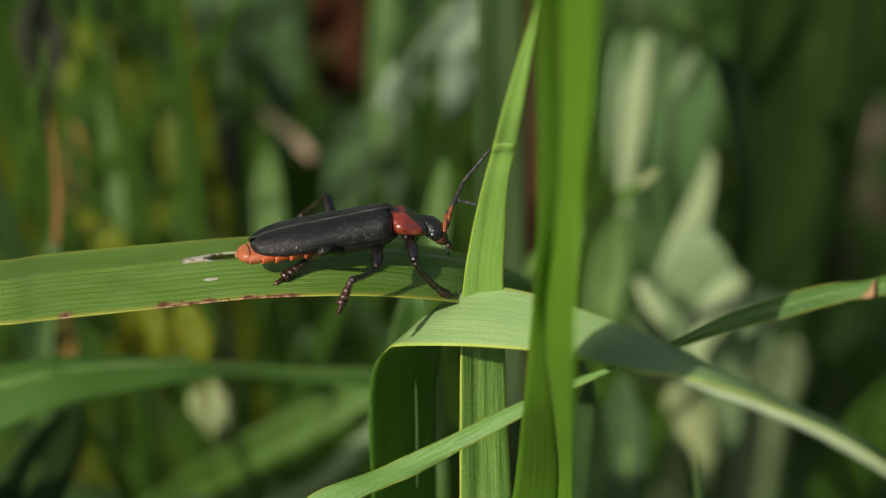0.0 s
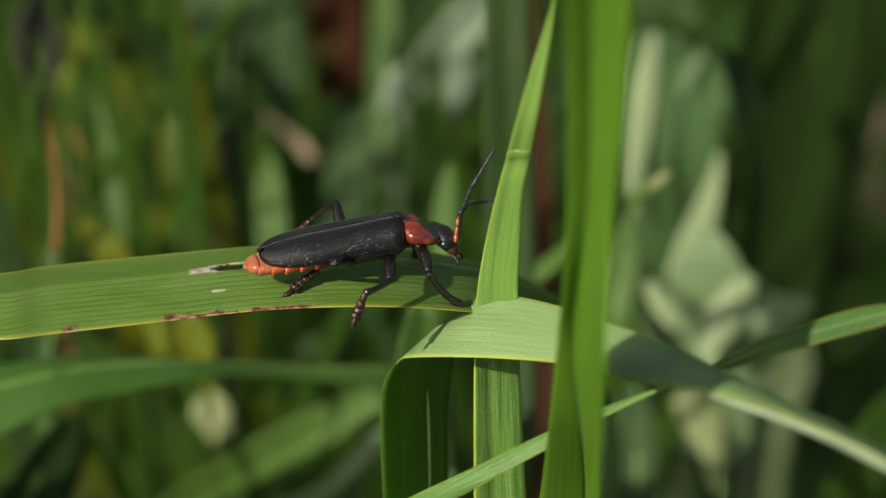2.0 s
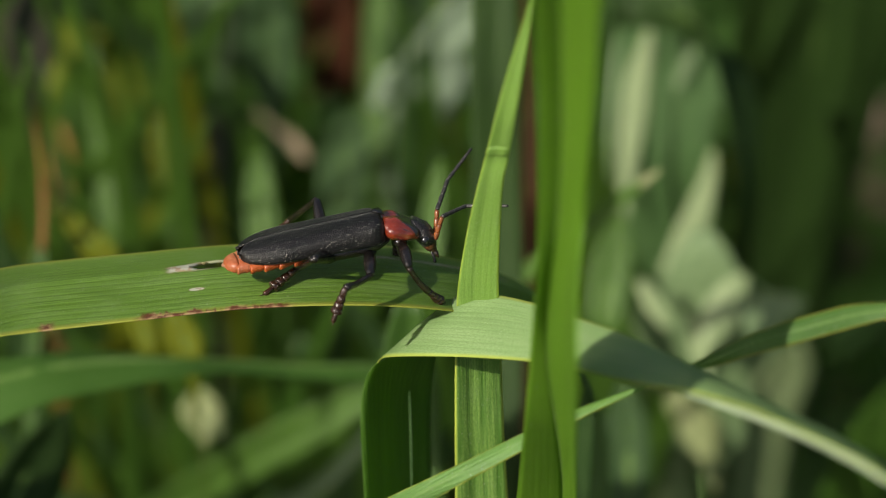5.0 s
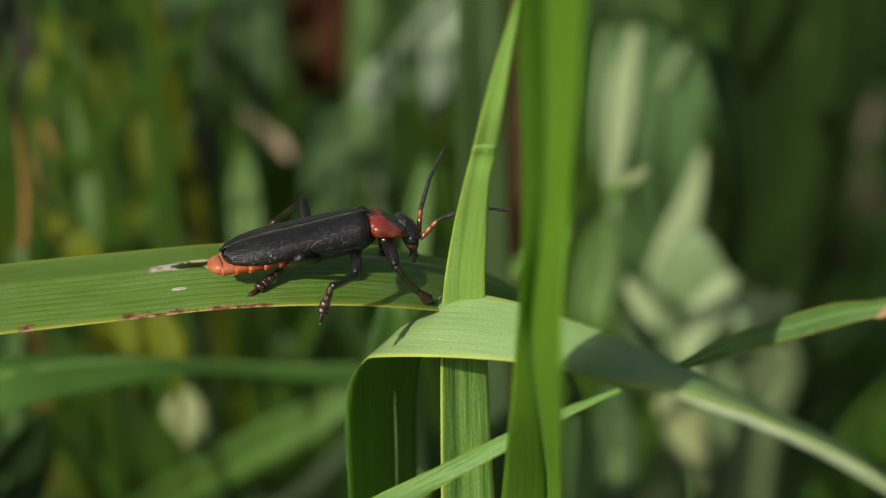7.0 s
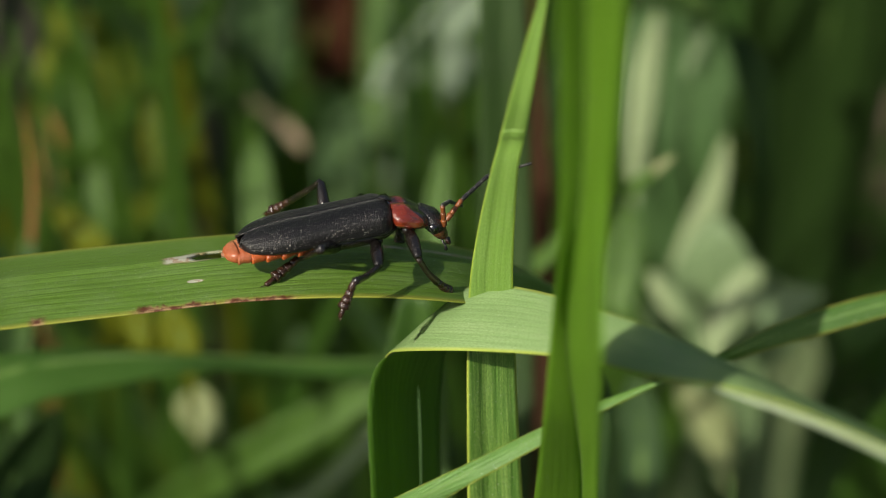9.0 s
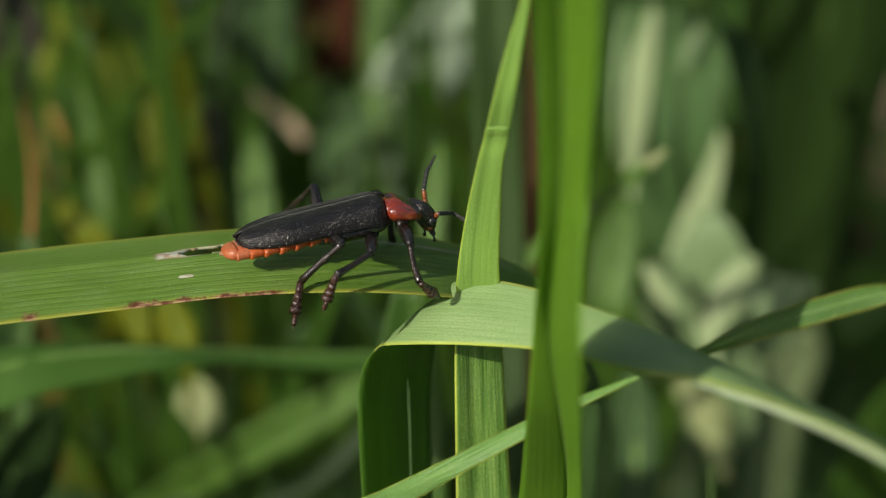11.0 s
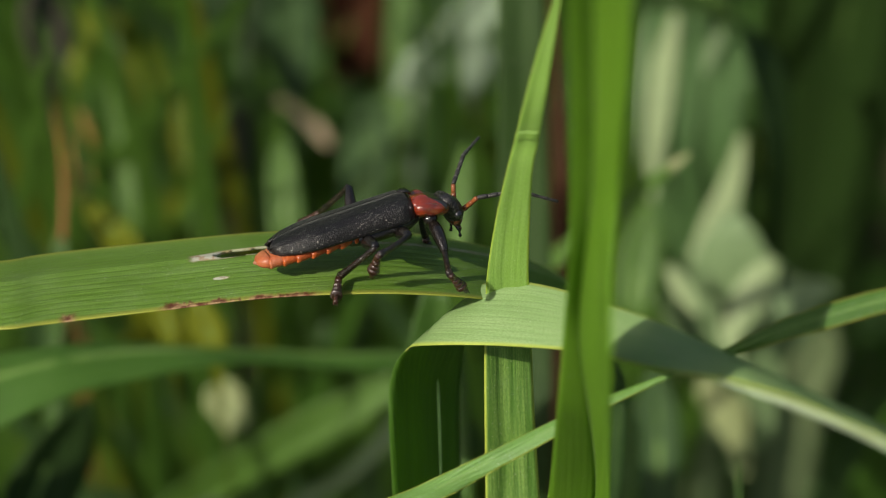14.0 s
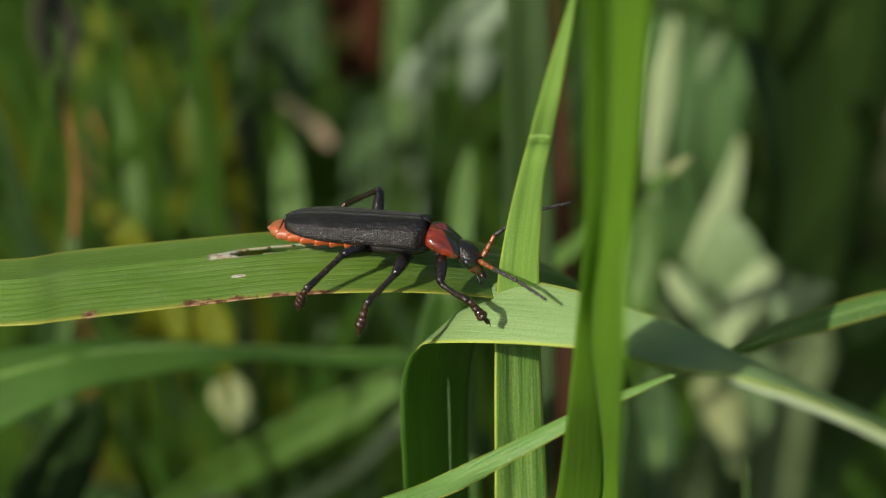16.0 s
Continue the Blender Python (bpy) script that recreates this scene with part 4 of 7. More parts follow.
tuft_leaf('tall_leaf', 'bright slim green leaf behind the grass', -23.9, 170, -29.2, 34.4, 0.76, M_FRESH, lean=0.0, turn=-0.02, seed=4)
tuft_leaf('tall_leaf', 'grass leaf in deep green that stands for shade', -21.4, 190, -30.8, 14.8, 2.28, M_FRESH, lean=5.4, turn=-0.25, seed=5)
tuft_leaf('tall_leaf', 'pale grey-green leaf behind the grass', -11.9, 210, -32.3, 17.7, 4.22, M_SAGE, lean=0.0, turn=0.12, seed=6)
tuft_leaf('tall_leaf', 'grass leaf in bright green that stands for sun', -6.1, 200, -31.5, 44.0, 2.33, M_FRESH, lean=-6.9, turn=-0.11, seed=7)
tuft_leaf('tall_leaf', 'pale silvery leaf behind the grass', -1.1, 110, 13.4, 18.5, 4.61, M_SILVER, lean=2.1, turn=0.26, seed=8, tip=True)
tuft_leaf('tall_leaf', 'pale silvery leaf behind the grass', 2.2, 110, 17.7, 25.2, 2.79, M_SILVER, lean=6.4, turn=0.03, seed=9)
tuft_leaf('tall_leaf', 'grass leaf in bright green that stands for sun', -0.9, 180, -30.0, 13.8, 2.61, M_FRESH, lean=3.9, turn=-0.20, seed=10)
tuft_leaf('tall_leaf', 'grass leaf in bright green that stands for sun', 16.9, 150, -27.7, 6.7, 2.65, M_FRESH, lean=2.4, turn=0.17, seed=11)
tuft_leaf('tall_leaf', 'grass leaf in deep green that stands for shade', 50.6, 240, -15.0, 37.8, 2.56, M_DEEP, lean=4.5, turn=-0.06, seed=12)
tuft_leaf('tall_leaf', 'grass leaf in deep green that stands for shade', 43.7, 220, -33.1, 24.6, 2.59, M_DEEP, lean=-8.6, turn=-0.29, seed=13)
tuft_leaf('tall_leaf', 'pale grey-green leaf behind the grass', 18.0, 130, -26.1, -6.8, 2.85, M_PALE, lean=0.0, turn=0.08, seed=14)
tuft_leaf('tall_leaf', 'grass leaf in bright green that stands for sun', 14.4, 120, -25.4, 11.1, 2.76, M_FRESH, lean=1.1, turn=-0.15, seed=15)
tuft_leaf('tall_leaf', 'grass leaf in bright green that stands for sun', 16.4, 110, -24.6, 0.6, 2.46, M_FRESH, lean=-3.2, turn=0.22, seed=16)
tuft_leaf('tall_leaf', 'grass leaf in bright green that stands for sun', 19.6, 115, -25.0, -10.8, 2.18, M_FRESH, lean=2.2, turn=-0.01, seed=17)
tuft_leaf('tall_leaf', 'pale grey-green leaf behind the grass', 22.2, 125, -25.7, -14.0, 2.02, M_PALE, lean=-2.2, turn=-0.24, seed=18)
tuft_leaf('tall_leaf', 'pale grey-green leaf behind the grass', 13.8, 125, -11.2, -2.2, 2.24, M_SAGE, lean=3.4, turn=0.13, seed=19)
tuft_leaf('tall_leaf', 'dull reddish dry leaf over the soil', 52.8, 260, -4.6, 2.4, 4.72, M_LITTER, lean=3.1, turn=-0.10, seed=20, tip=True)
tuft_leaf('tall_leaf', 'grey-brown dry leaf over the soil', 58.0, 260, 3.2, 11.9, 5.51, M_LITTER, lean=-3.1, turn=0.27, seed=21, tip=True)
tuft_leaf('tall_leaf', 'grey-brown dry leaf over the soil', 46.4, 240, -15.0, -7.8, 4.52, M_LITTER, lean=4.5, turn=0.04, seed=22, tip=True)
tuft_leaf('tall_leaf', 'grass leaf in deep green that stands for shade', 36.5, 130, -2.2, 33.6, 5.24, M_DARK, lean=2.3, turn=-0.19, seed=23)
tuft_leaf('tall_leaf', 'grass leaf in deep green that stands for shade', 32.5, 142, -4.7, 31.9, 3.54, M_DARK, lean=-2.4, turn=0.18, seed=24)
tuft_leaf('tall_leaf', 'grass leaf in deep green that stands for shade', 43.5, 150, 6.7, 35.6, 4.22, M_DARK, lean=3.6, turn=-0.05, seed=25)
tuft_leaf('tall_leaf', 'grass leaf in deep green that stands for shade', 38.2, 90, -23.0, -10.0, 3.01, M_DEEP, lean=4.0, turn=-0.28, seed=26)
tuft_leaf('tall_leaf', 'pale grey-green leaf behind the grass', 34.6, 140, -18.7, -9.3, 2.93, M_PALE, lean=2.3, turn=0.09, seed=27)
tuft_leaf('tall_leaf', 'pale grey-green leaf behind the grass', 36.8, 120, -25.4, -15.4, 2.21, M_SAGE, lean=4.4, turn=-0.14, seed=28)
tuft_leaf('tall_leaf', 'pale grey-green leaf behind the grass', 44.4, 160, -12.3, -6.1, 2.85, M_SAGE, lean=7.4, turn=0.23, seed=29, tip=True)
# Some pale leaves here stand in for bright blurred spots of sunlit grass.
tuft_leaf('tall_leaf', 'leaf coloured pale for a blurred spot of sunlight', -21.1, 92, -16.3, -12.8, 2.22, M_PALE, lean=0.0, turn=0.00, seed=30, tip=True)
tuft_leaf('tall_leaf', 'leaf coloured pale for a blurred spot of sunlight', -29.2, 72, -21.9, -19.5, 2.45, M_SAGE, lean=0.0, turn=-0.23, seed=31, tip=True)
tuft_leaf('tall_leaf', 'leaf coloured pale for a blurred spot of sunlight', -20.7, 72, -22.8, -20.5, 2.17, M_PALE, lean=0.0, turn=0.14, seed=32, tip=True)
tuft_leaf('tall_leaf', 'leaf coloured pale for a blurred spot of sunlight', -22.1, 150, -17.7, -15.6, 1.45, M_SAGE, lean=0.0, turn=-0.09, seed=33, tip=True)
tuft_leaf('tall_leaf', 'leaf coloured pale for a blurred spot of sunlight', 24.8, 150, -6.3, -2.4, 1.93, M_PALE, lean=0.0, turn=0.28, seed=34, tip=True)
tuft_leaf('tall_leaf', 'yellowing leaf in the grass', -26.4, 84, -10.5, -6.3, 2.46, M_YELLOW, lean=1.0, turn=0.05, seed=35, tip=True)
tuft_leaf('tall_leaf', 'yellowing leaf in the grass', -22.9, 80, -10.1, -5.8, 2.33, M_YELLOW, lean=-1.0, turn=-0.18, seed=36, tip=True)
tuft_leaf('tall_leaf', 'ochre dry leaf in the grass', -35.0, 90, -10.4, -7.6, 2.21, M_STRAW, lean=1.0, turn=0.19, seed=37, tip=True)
tuft_leaf('tall_leaf', 'leaf coloured pale for a blurred spot of sunlight', -13.7, 140, -11.4, -8.7, 1.64, M_PALE, lean=0.0, turn=-0.04, seed=38, tip=True)
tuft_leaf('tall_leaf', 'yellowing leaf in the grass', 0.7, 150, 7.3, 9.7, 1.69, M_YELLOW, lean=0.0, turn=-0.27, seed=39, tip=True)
tuft_leaf('tall_leaf', 'grass leaf in bright green that stands for sun', -24.2, 210, -32.3, 38.1, 2.81, M_FRESH, lean=5.6, turn=0.10, seed=40)
tuft_leaf('tall_leaf', 'grass leaf in bright green that stands for sun', -17.7, 190, -30.8, 42.9, 2.95, M_FRESH, lean=-8.0, turn=-0.13, seed=41)
tuft_leaf('tall_leaf', 'grass leaf in bright green that stands for sun', -14.6, 180, -30.0, 15.7, 2.61, M_FRESH, lean=6.5, turn=0.24, seed=42)
tuft_leaf('tall_leaf', 'grass leaf in bright green that stands for sun', -9.0, 190, -30.8, 14.8, 2.41, M_FRESH, lean=-4.0, turn=0.01, seed=43)
tuft_leaf('tall_leaf', 'grass leaf in bright green that stands for sun', -4.4, 200, -31.5, 12.4, 3.02, M_FRESH, lean=4.1, turn=-0.22, seed=44)
tuft_leaf('tall_leaf', 'grass leaf in bright green that stands for sun', -18.8, 160, -28.4, 18.0, 1.86, M_FRESH, lean=-9.9, turn=0.15, seed=45)
tuft_leaf('tall_leaf', 'grass leaf in bright green that stands for sun', -34.0, 170, -29.2, 21.7, 2.55, M_FRESH, lean=11.5, turn=-0.08, seed=46)
tuft_leaf('tall_leaf', 'grass leaf in bright green that stands for sun', -44.7, 180, -30.0, 32.1, 2.87, M_FRESH, lean=-6.5, turn=0.29, seed=47)
tuft_leaf('tall_leaf', 'grass leaf in deep green that stands for shade', -39.6, 211, -32.4, 10.6, 1.28, M_DEEP, lean=24.8, turn=0.06, seed=48)
tuft_leaf('tall_leaf', 'grass leaf in bright green that stands for sun', -4.0, 168, -29.0, 7.4, 1.83, M_FRESH, lean=2.8, turn=-0.17, seed=49)
tuft_leaf('tall_leaf', 'grass leaf in bright green that stands for sun', -5.4, 174, -29.6, 4.6, 2.49, M_FRESH, lean=25.5, turn=0.20, seed=50)
tuft_leaf('tall_leaf', 'grass leaf in bright green that stands for sun', -4.2, 183, -30.2, 35.9, 2.04, M_FRESH, lean=4.2, turn=-0.03, seed=51)
tuft_leaf('tall_leaf', 'grass leaf in bright green that stands for sun', -59.2, 244, -34.9, 18.0, 2.14, M_FRESH, lean=10.6, turn=-0.26, seed=52)
tuft_leaf('tall_leaf', 'grass leaf in bright green that stands for sun', 6.8, 290, -38.5, 6.5, 3.03, M_FRESH, lean=23.9, turn=0.11, seed=53)
tuft_leaf('tall_leaf', 'grass leaf in bright green that stands for sun', 3.7, 280, -37.7, 21.5, 2.98, M_FRESH, lean=-23.7, turn=-0.12, seed=54)
tuft_leaf('tall_leaf', 'grass leaf in bright green that stands for sun', -28.4, 182, -30.1, 37.4, 2.33, M_FRESH, lean=-1.0, turn=0.25, seed=55)
tuft_leaf('tall_leaf', 'grass leaf in bright green that stands for sun', -66.9, 300, -39.2, 29.4, 2.43, M_FRESH, lean=-22.2, turn=0.02, seed=56)
tuft_leaf('tall_leaf', 'grass leaf in deep green that stands for shade', 9.2, 200, -31.5, 37.4, 1.43, M_DEEP, lean=-24.0, turn=-0.21, seed=57)
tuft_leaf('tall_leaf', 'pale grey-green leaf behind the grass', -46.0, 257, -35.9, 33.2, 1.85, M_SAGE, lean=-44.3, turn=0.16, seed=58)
tuft_leaf('tall_leaf', 'grass leaf in bright green that stands for sun', -1.6, 177, -29.8, 10.4, 1.94, M_FRESH, lean=-14.1, turn=-0.07, seed=59)
tuft_leaf('tall_leaf', 'grass leaf in deep green that stands for shade', -48.4, 179, -29.9, -0.6, 1.08, M_DEEP, lean=-4.7, turn=-0.30, seed=60)
tuft_leaf('tall_leaf', 'grass leaf in bright green that stands for sun', -7.4, 133, -26.4, -1.7, 1.32, M_FRESH, lean=5.2, turn=0.07, seed=61)
tuft_leaf('tall_leaf', 'grass leaf in deep green that stands for shade', -7.4, 290, -38.5, 32.1, 2.59, M_DEEP, lean=8.1, turn=-0.16, seed=62)
tuft_leaf('tall_leaf', 'grass leaf in deep green that stands for shade', 1.9, 173, -29.4, 30.2, 1.95, M_DEEP, lean=-13.6, turn=0.21, seed=63)
tuft_leaf('tall_leaf', 'grass leaf in deep green that stands for shade', -31.0, 138, -26.7, 39.8, 1.17, M_DEEP, lean=3.3, turn=-0.02, seed=64)
tuft_leaf('tall_leaf', 'grass leaf in bright green that stands for sun', -18.4, 165, -28.8, 22.7, 2.39, M_FRESH, lean=-16.3, turn=-0.25, seed=65)
tuft_leaf('tall_leaf', 'grass leaf in bright green that stands for sun', -49.7, 159, -28.3, 40.1, 1.99, M_FRESH, lean=2.9, turn=0.12, seed=66)
tuft_leaf('tall_leaf', 'grass leaf in bright green that stands for sun', -7.7, 298, -39.1, 32.7, 2.34, M_FRESH, lean=1.3, turn=0.26, seed=68)
tuft_leaf('tall_leaf', 'grass leaf in bright green that stands for sun', -48.6, 240, -34.6, 27.0, 1.98, M_FRESH, lean=21.7, turn=0.03, seed=69)
tuft_leaf('tall_leaf', 'grass leaf in deep green that stands for shade', -23.5, 173, -29.5, 42.8, 1.40, M_DEEP, lean=3.4, turn=-0.20, seed=70)
tuft_leaf('tall_leaf', 'grass leaf in bright green that stands for sun', -60.3, 288, -38.3, 54.4, 2.47, M_FRESH, lean=16.4, turn=0.17, seed=71)
tuft_leaf('tall_leaf', 'pale grey-green leaf behind the grass', 8.1, 278, -37.5, 16.5, 2.72, M_SAGE, lean=21.9, turn=-0.06, seed=72)
tuft_leaf('tall_leaf', 'pale grey-green leaf behind the grass', -54.0, 283, -37.9, 2.9, 3.15, M_SAGE, lean=5.8, turn=-0.29, seed=73)
tuft_leaf('tall_leaf', 'grass leaf in bright green that stands for sun', -46.9, 283, -37.9, 27.9, 1.95, M_FRESH, lean=-14.1, turn=0.08, seed=74)
tuft_leaf('tall_leaf', 'grass leaf in bright green that stands for sun', -37.4, 214, -32.6, 28.2, 2.60, M_FRESH, lean=6.7, turn=-0.15, seed=75)
tuft_leaf('tall_leaf', 'grass leaf in bright green that stands for sun', 5.7, 138, -26.7, 11.0, 2.19, M_FRESH, lean=29.8, turn=0.22, seed=76)
tuft_leaf('tall_leaf', 'grass leaf in bright green that stands for sun', 0.4, 209, -32.2, 12.3, 1.92, M_FRESH, lean=37.1, turn=-0.01, seed=77)
tuft_leaf('tall_leaf', 'pale grey-green leaf behind the grass', 3.6, 131, -26.2, 30.1, 2.17, M_SAGE, lean=32.5, turn=-0.24, seed=78)
tuft_leaf('tall_leaf', 'grass leaf in bright green that stands for sun', -31.7, 195, -31.1, 7.7, 1.45, M_FRESH, lean=3.2, turn=0.13, seed=79)
tuft_leaf('tall_leaf', 'grass leaf in bright green that stands for sun', 1.1, 244, -34.9, 41.1, 1.82, M_FRESH, lean=28.5, turn=-0.10, seed=80)
tuft_leaf('tall_leaf', 'pale grey-green leaf behind the grass', 3.0, 143, -27.2, 21.4, 1.93, M_SAGE, lean=-18.0, turn=0.27, seed=81)
tuft_leaf('tall_leaf', 'grass leaf in bright green that stands for sun', -31.2, 173, -29.4, 10.2, 0.91, M_FRESH, lean=47.9, turn=0.18, seed=84)
tuft_leaf('tall_leaf', 'grass leaf in bright green that stands for sun', -23.9, 173, -29.4, 22.0, 1.22, M_FRESH, lean=25.3, turn=-0.05, seed=85)
tuft_leaf('tall_leaf', 'grass leaf in bright green that stands for sun', -14.6, 127, -25.9, 3.4, 0.60, M_FRESH, lean=-19.3, turn=-0.28, seed=86)
tuft_leaf('tall_leaf', 'yellowing leaf in the grass', -37.9, 111, -24.6, 16.6, 0.86, M_YELLOW, lean=-7.0, turn=0.09, seed=87)
tuft_leaf('tall_leaf', 'grass leaf in bright green that stands for sun', -33.9, 85, -22.6, 10.9, 0.51, M_FRESH, lean=5.7, turn=-0.14, seed=88)
tuft_leaf('tall_leaf', 'pale grey-green leaf behind the grass', -33.4, 113, -24.8, 5.8, 1.02, M_SAGE, lean=-27.1, turn=0.23, seed=89)
tuft_leaf('tall_leaf', 'grass leaf in bright green that stands for sun', -54.9, 179, -29.9, 36.5, 1.05, M_FRESH, lean=36.4, turn=0.00, seed=90)
tuft_leaf('tall_leaf', 'grass leaf in bright green that stands for sun', 3.5, 122, -25.5, 22.1, 0.94, M_FRESH, lean=-13.3, turn=0.14, seed=92)
tuft_leaf('tall_leaf', 'grass leaf in bright green that stands for sun', -40.0, 151, -27.7, 8.4, 1.24, M_FRESH, lean=-28.6, turn=-0.09, seed=93)
tuft_leaf('tall_leaf', 'yellowing leaf in the grass', 1.0, 149, -27.6, 29.3, 0.80, M_YELLOW, lean=-1.5, turn=0.28, seed=94)
tuft_leaf('tall_leaf', 'grass leaf in bright green that stands for sun', -7.1, 184, -30.3, 8.6, 0.73, M_FRESH, lean=5.2, turn=0.05, seed=95)
tuft_leaf('tall_leaf', 'grass leaf in deep green that stands for shade', -11.4, 79, -22.2, 1.2, 1.02, M_DEEP, lean=11.3, turn=-0.18, seed=96)
tuft_leaf('tall_leaf', 'grass leaf in bright green that stands for sun', -38.5, 149, -27.6, 8.6, 1.21, M_FRESH, lean=-1.2, turn=0.19, seed=97)
tuft_leaf('tall_leaf', 'pale grey-green leaf behind the grass', -32.1, 97, -23.5, 16.0, 0.71, M_SAGE, lean=-0.7, turn=-0.04, seed=98)
tuft_leaf('tall_leaf', 'grass leaf in deep green that stands for shade', -19.7, 178, -29.8, 29.1, 0.97, M_DEEP, lean=-42.8, turn=0.10, seed=100)
tuft_leaf('tall_leaf', 'grass leaf in bright green that stands for sun', -37.4, 106, -24.3, 24.1, 1.13, M_FRESH, lean=45.4, turn=0.01, seed=103)
tuft_leaf('tall_leaf', 'pale grey-green leaf behind the grass', -14.4, 185, -30.4, 18.5, 0.82, M_SAGE, lean=-14.6, turn=-0.22, seed=104)
tuft_leaf('tall_leaf', 'pale grey-green leaf behind the grass', -1.5, 158, -28.3, 11.8, 1.08, M_SAGE, lean=45.9, turn=-0.08, seed=106)
tuft_leaf('tall_leaf', 'pale grey-green leaf behind the grass', -32.9, 176, -29.6, 38.1, 0.71, M_SAGE, lean=-14.8, turn=0.29, seed=107)
tuft_leaf('tall_leaf', 'grass leaf in bright green that stands for sun', -28.4, 90, -23.1, 18.2, 0.49, M_FRESH, lean=-10.4, turn=-0.17, seed=109)
tuft_leaf('tall_leaf', 'grass leaf in bright green that stands for sun', -2.5, 185, -30.4, 38.4, 0.73, M_FRESH, lean=27.0, turn=0.20, seed=110)
tuft_leaf('tall_leaf', 'grass leaf in bright green that stands for sun', -41.2, 179, -29.9, 38.2, 1.04, M_FRESH, lean=40.1, turn=-0.03, seed=111)
tuft_leaf('tall_leaf', 'grass leaf in deep green that stands for shade', 4.8, 181, -30.0, 12.3, 1.39, M_DEEP, lean=-35.0, turn=-0.26, seed=112)
tuft_leaf('tall_leaf', 'pale grey-green leaf behind the grass', -43.7, 178, -29.9, 20.8, 0.89, M_SAGE, lean=32.9, turn=0.11, seed=113)
tuft_leaf('tall_leaf', 'grass leaf in deep green that stands for shade', -17.1, 170, -29.2, 25.3, 1.31, M_DEEP, lean=-27.7, turn=0.25, seed=115)
tuft_leaf('tall_leaf', 'grass leaf in bright green that stands for sun', -14.1, 143, -27.1, 11.4, 0.94, M_FRESH, lean=20.9, turn=0.02, seed=116)
tuft_leaf('tall_leaf', 'yellowing leaf in the grass', -51.1, 169, -29.2, 18.7, 1.16, M_YELLOW, lean=-1.8, turn=-0.21, seed=117)
tuft_leaf('tall_leaf', 'yellowing leaf in the grass', -50.7, 179, -29.9, 9.5, 1.18, M_YELLOW, lean=51.0, turn=0.16, seed=118)
tuft_leaf('tall_leaf', 'grass leaf in bright green that stands for sun', 3.1, 154, -28.0, 35.6, 0.72, M_FRESH, lean=0.2, turn=-0.30, seed=120)
tuft_leaf('tall_leaf', 'grass leaf in bright green that stands for sun', -3.0, 118, -25.2, 12.7, 0.62, M_FRESH, lean=34.2, turn=0.07, seed=121)
tuft_leaf('tall_leaf', 'grass leaf in bright green that stands for sun', -7.9, 106, -24.3, 5.2, 0.95, M_FRESH, lean=7.6, turn=-0.16, seed=122)
tuft_leaf('tall_leaf', 'grass leaf in bright green that stands for sun', -36.0, 122, -25.5, 17.7, 1.20, M_FRESH, lean=-32.0, turn=0.21, seed=123)
tuft_leaf('tall_leaf', 'grass leaf in deep green that stands for shade', 1.6, 119, -25.3, 3.4, 1.03, M_DEEP, lean=4.2, turn=-0.02, seed=124)
tuft_leaf('tall_leaf', 'grass leaf in deep green that stands for shade', -39.3, 180, -30.0, 27.9, 0.70, M_DEEP, lean=19.5, turn=-0.25, seed=125)
tuft_leaf('tall_leaf', 'grass leaf in bright green that stands for sun', 1.0, 144, -27.2, 8.6, 1.07, M_FRESH, lean=15.8, turn=0.12, seed=126)
tuft_leaf('tall_leaf', 'yellowing leaf in the grass', -20.7, 111, -24.7, 28.3, 0.80, M_YELLOW, lean=-6.3, turn=-0.11, seed=127)
tuft_leaf('tall_leaf', 'grass leaf in bright green that stands for sun', -37.0, 81, -22.4, 14.4, 0.94, M_FRESH, lean=-15.1, turn=0.26, seed=128)
tuft_leaf('tall_leaf', 'grass leaf in bright green that stands for sun', -0.6, 172, -29.3, 35.0, 0.72, M_FRESH, lean=44.8, turn=0.03, seed=129)
tuft_leaf('tall_leaf', 'grass leaf in bright green that stands for sun', -9.0, 151, -27.8, 8.1, 0.75, M_FRESH, lean=-27.0, turn=-0.20, seed=130)
tuft_leaf('tall_leaf', 'pale grey-green leaf behind the grass', -3.4, 89, -23.0, 1.4, 0.94, M_SAGE, lean=-14.9, turn=0.17, seed=131)
tuft_leaf('tall_leaf', 'grass leaf in bright green that stands for sun', 2.1, 187, -30.6, 13.4, 0.65, M_FRESH, lean=32.5, turn=-0.06, seed=132)
tuft_leaf('tall_leaf', 'grass leaf in deep green that stands for shade', -37.1, 87, -22.8, 23.7, 0.76, M_DEEP, lean=-16.8, turn=-0.29, seed=133)
tuft_leaf('tall_leaf', 'pale grey-green leaf behind the grass', -30.1, 119, -25.3, 19.0, 0.52, M_SAGE, lean=11.5, turn=0.08, seed=134)
tuft_leaf('tall_leaf', 'grass leaf in bright green that stands for sun', -31.7, 93, -23.3, 13.4, 0.87, M_FRESH, lean=-6.0, turn=-0.15, seed=135)
tuft_leaf('tall_leaf', 'grass leaf in bright green that stands for sun', -41.1, 158, -28.3, 7.4, 1.31, M_FRESH, lean=26.6, turn=-0.01, seed=137)
tuft_leaf('tall_leaf', 'grass leaf in bright green that stands for sun', 1.9, 166, -28.9, 8.5, 0.70, M_FRESH, lean=33.2, turn=-0.24, seed=138)
tuft_leaf('tall_leaf', 'grass leaf in bright green that stands for sun', -20.6, 74, -21.8, 24.4, 0.91, M_FRESH, lean=-0.7, turn=0.13, seed=139)
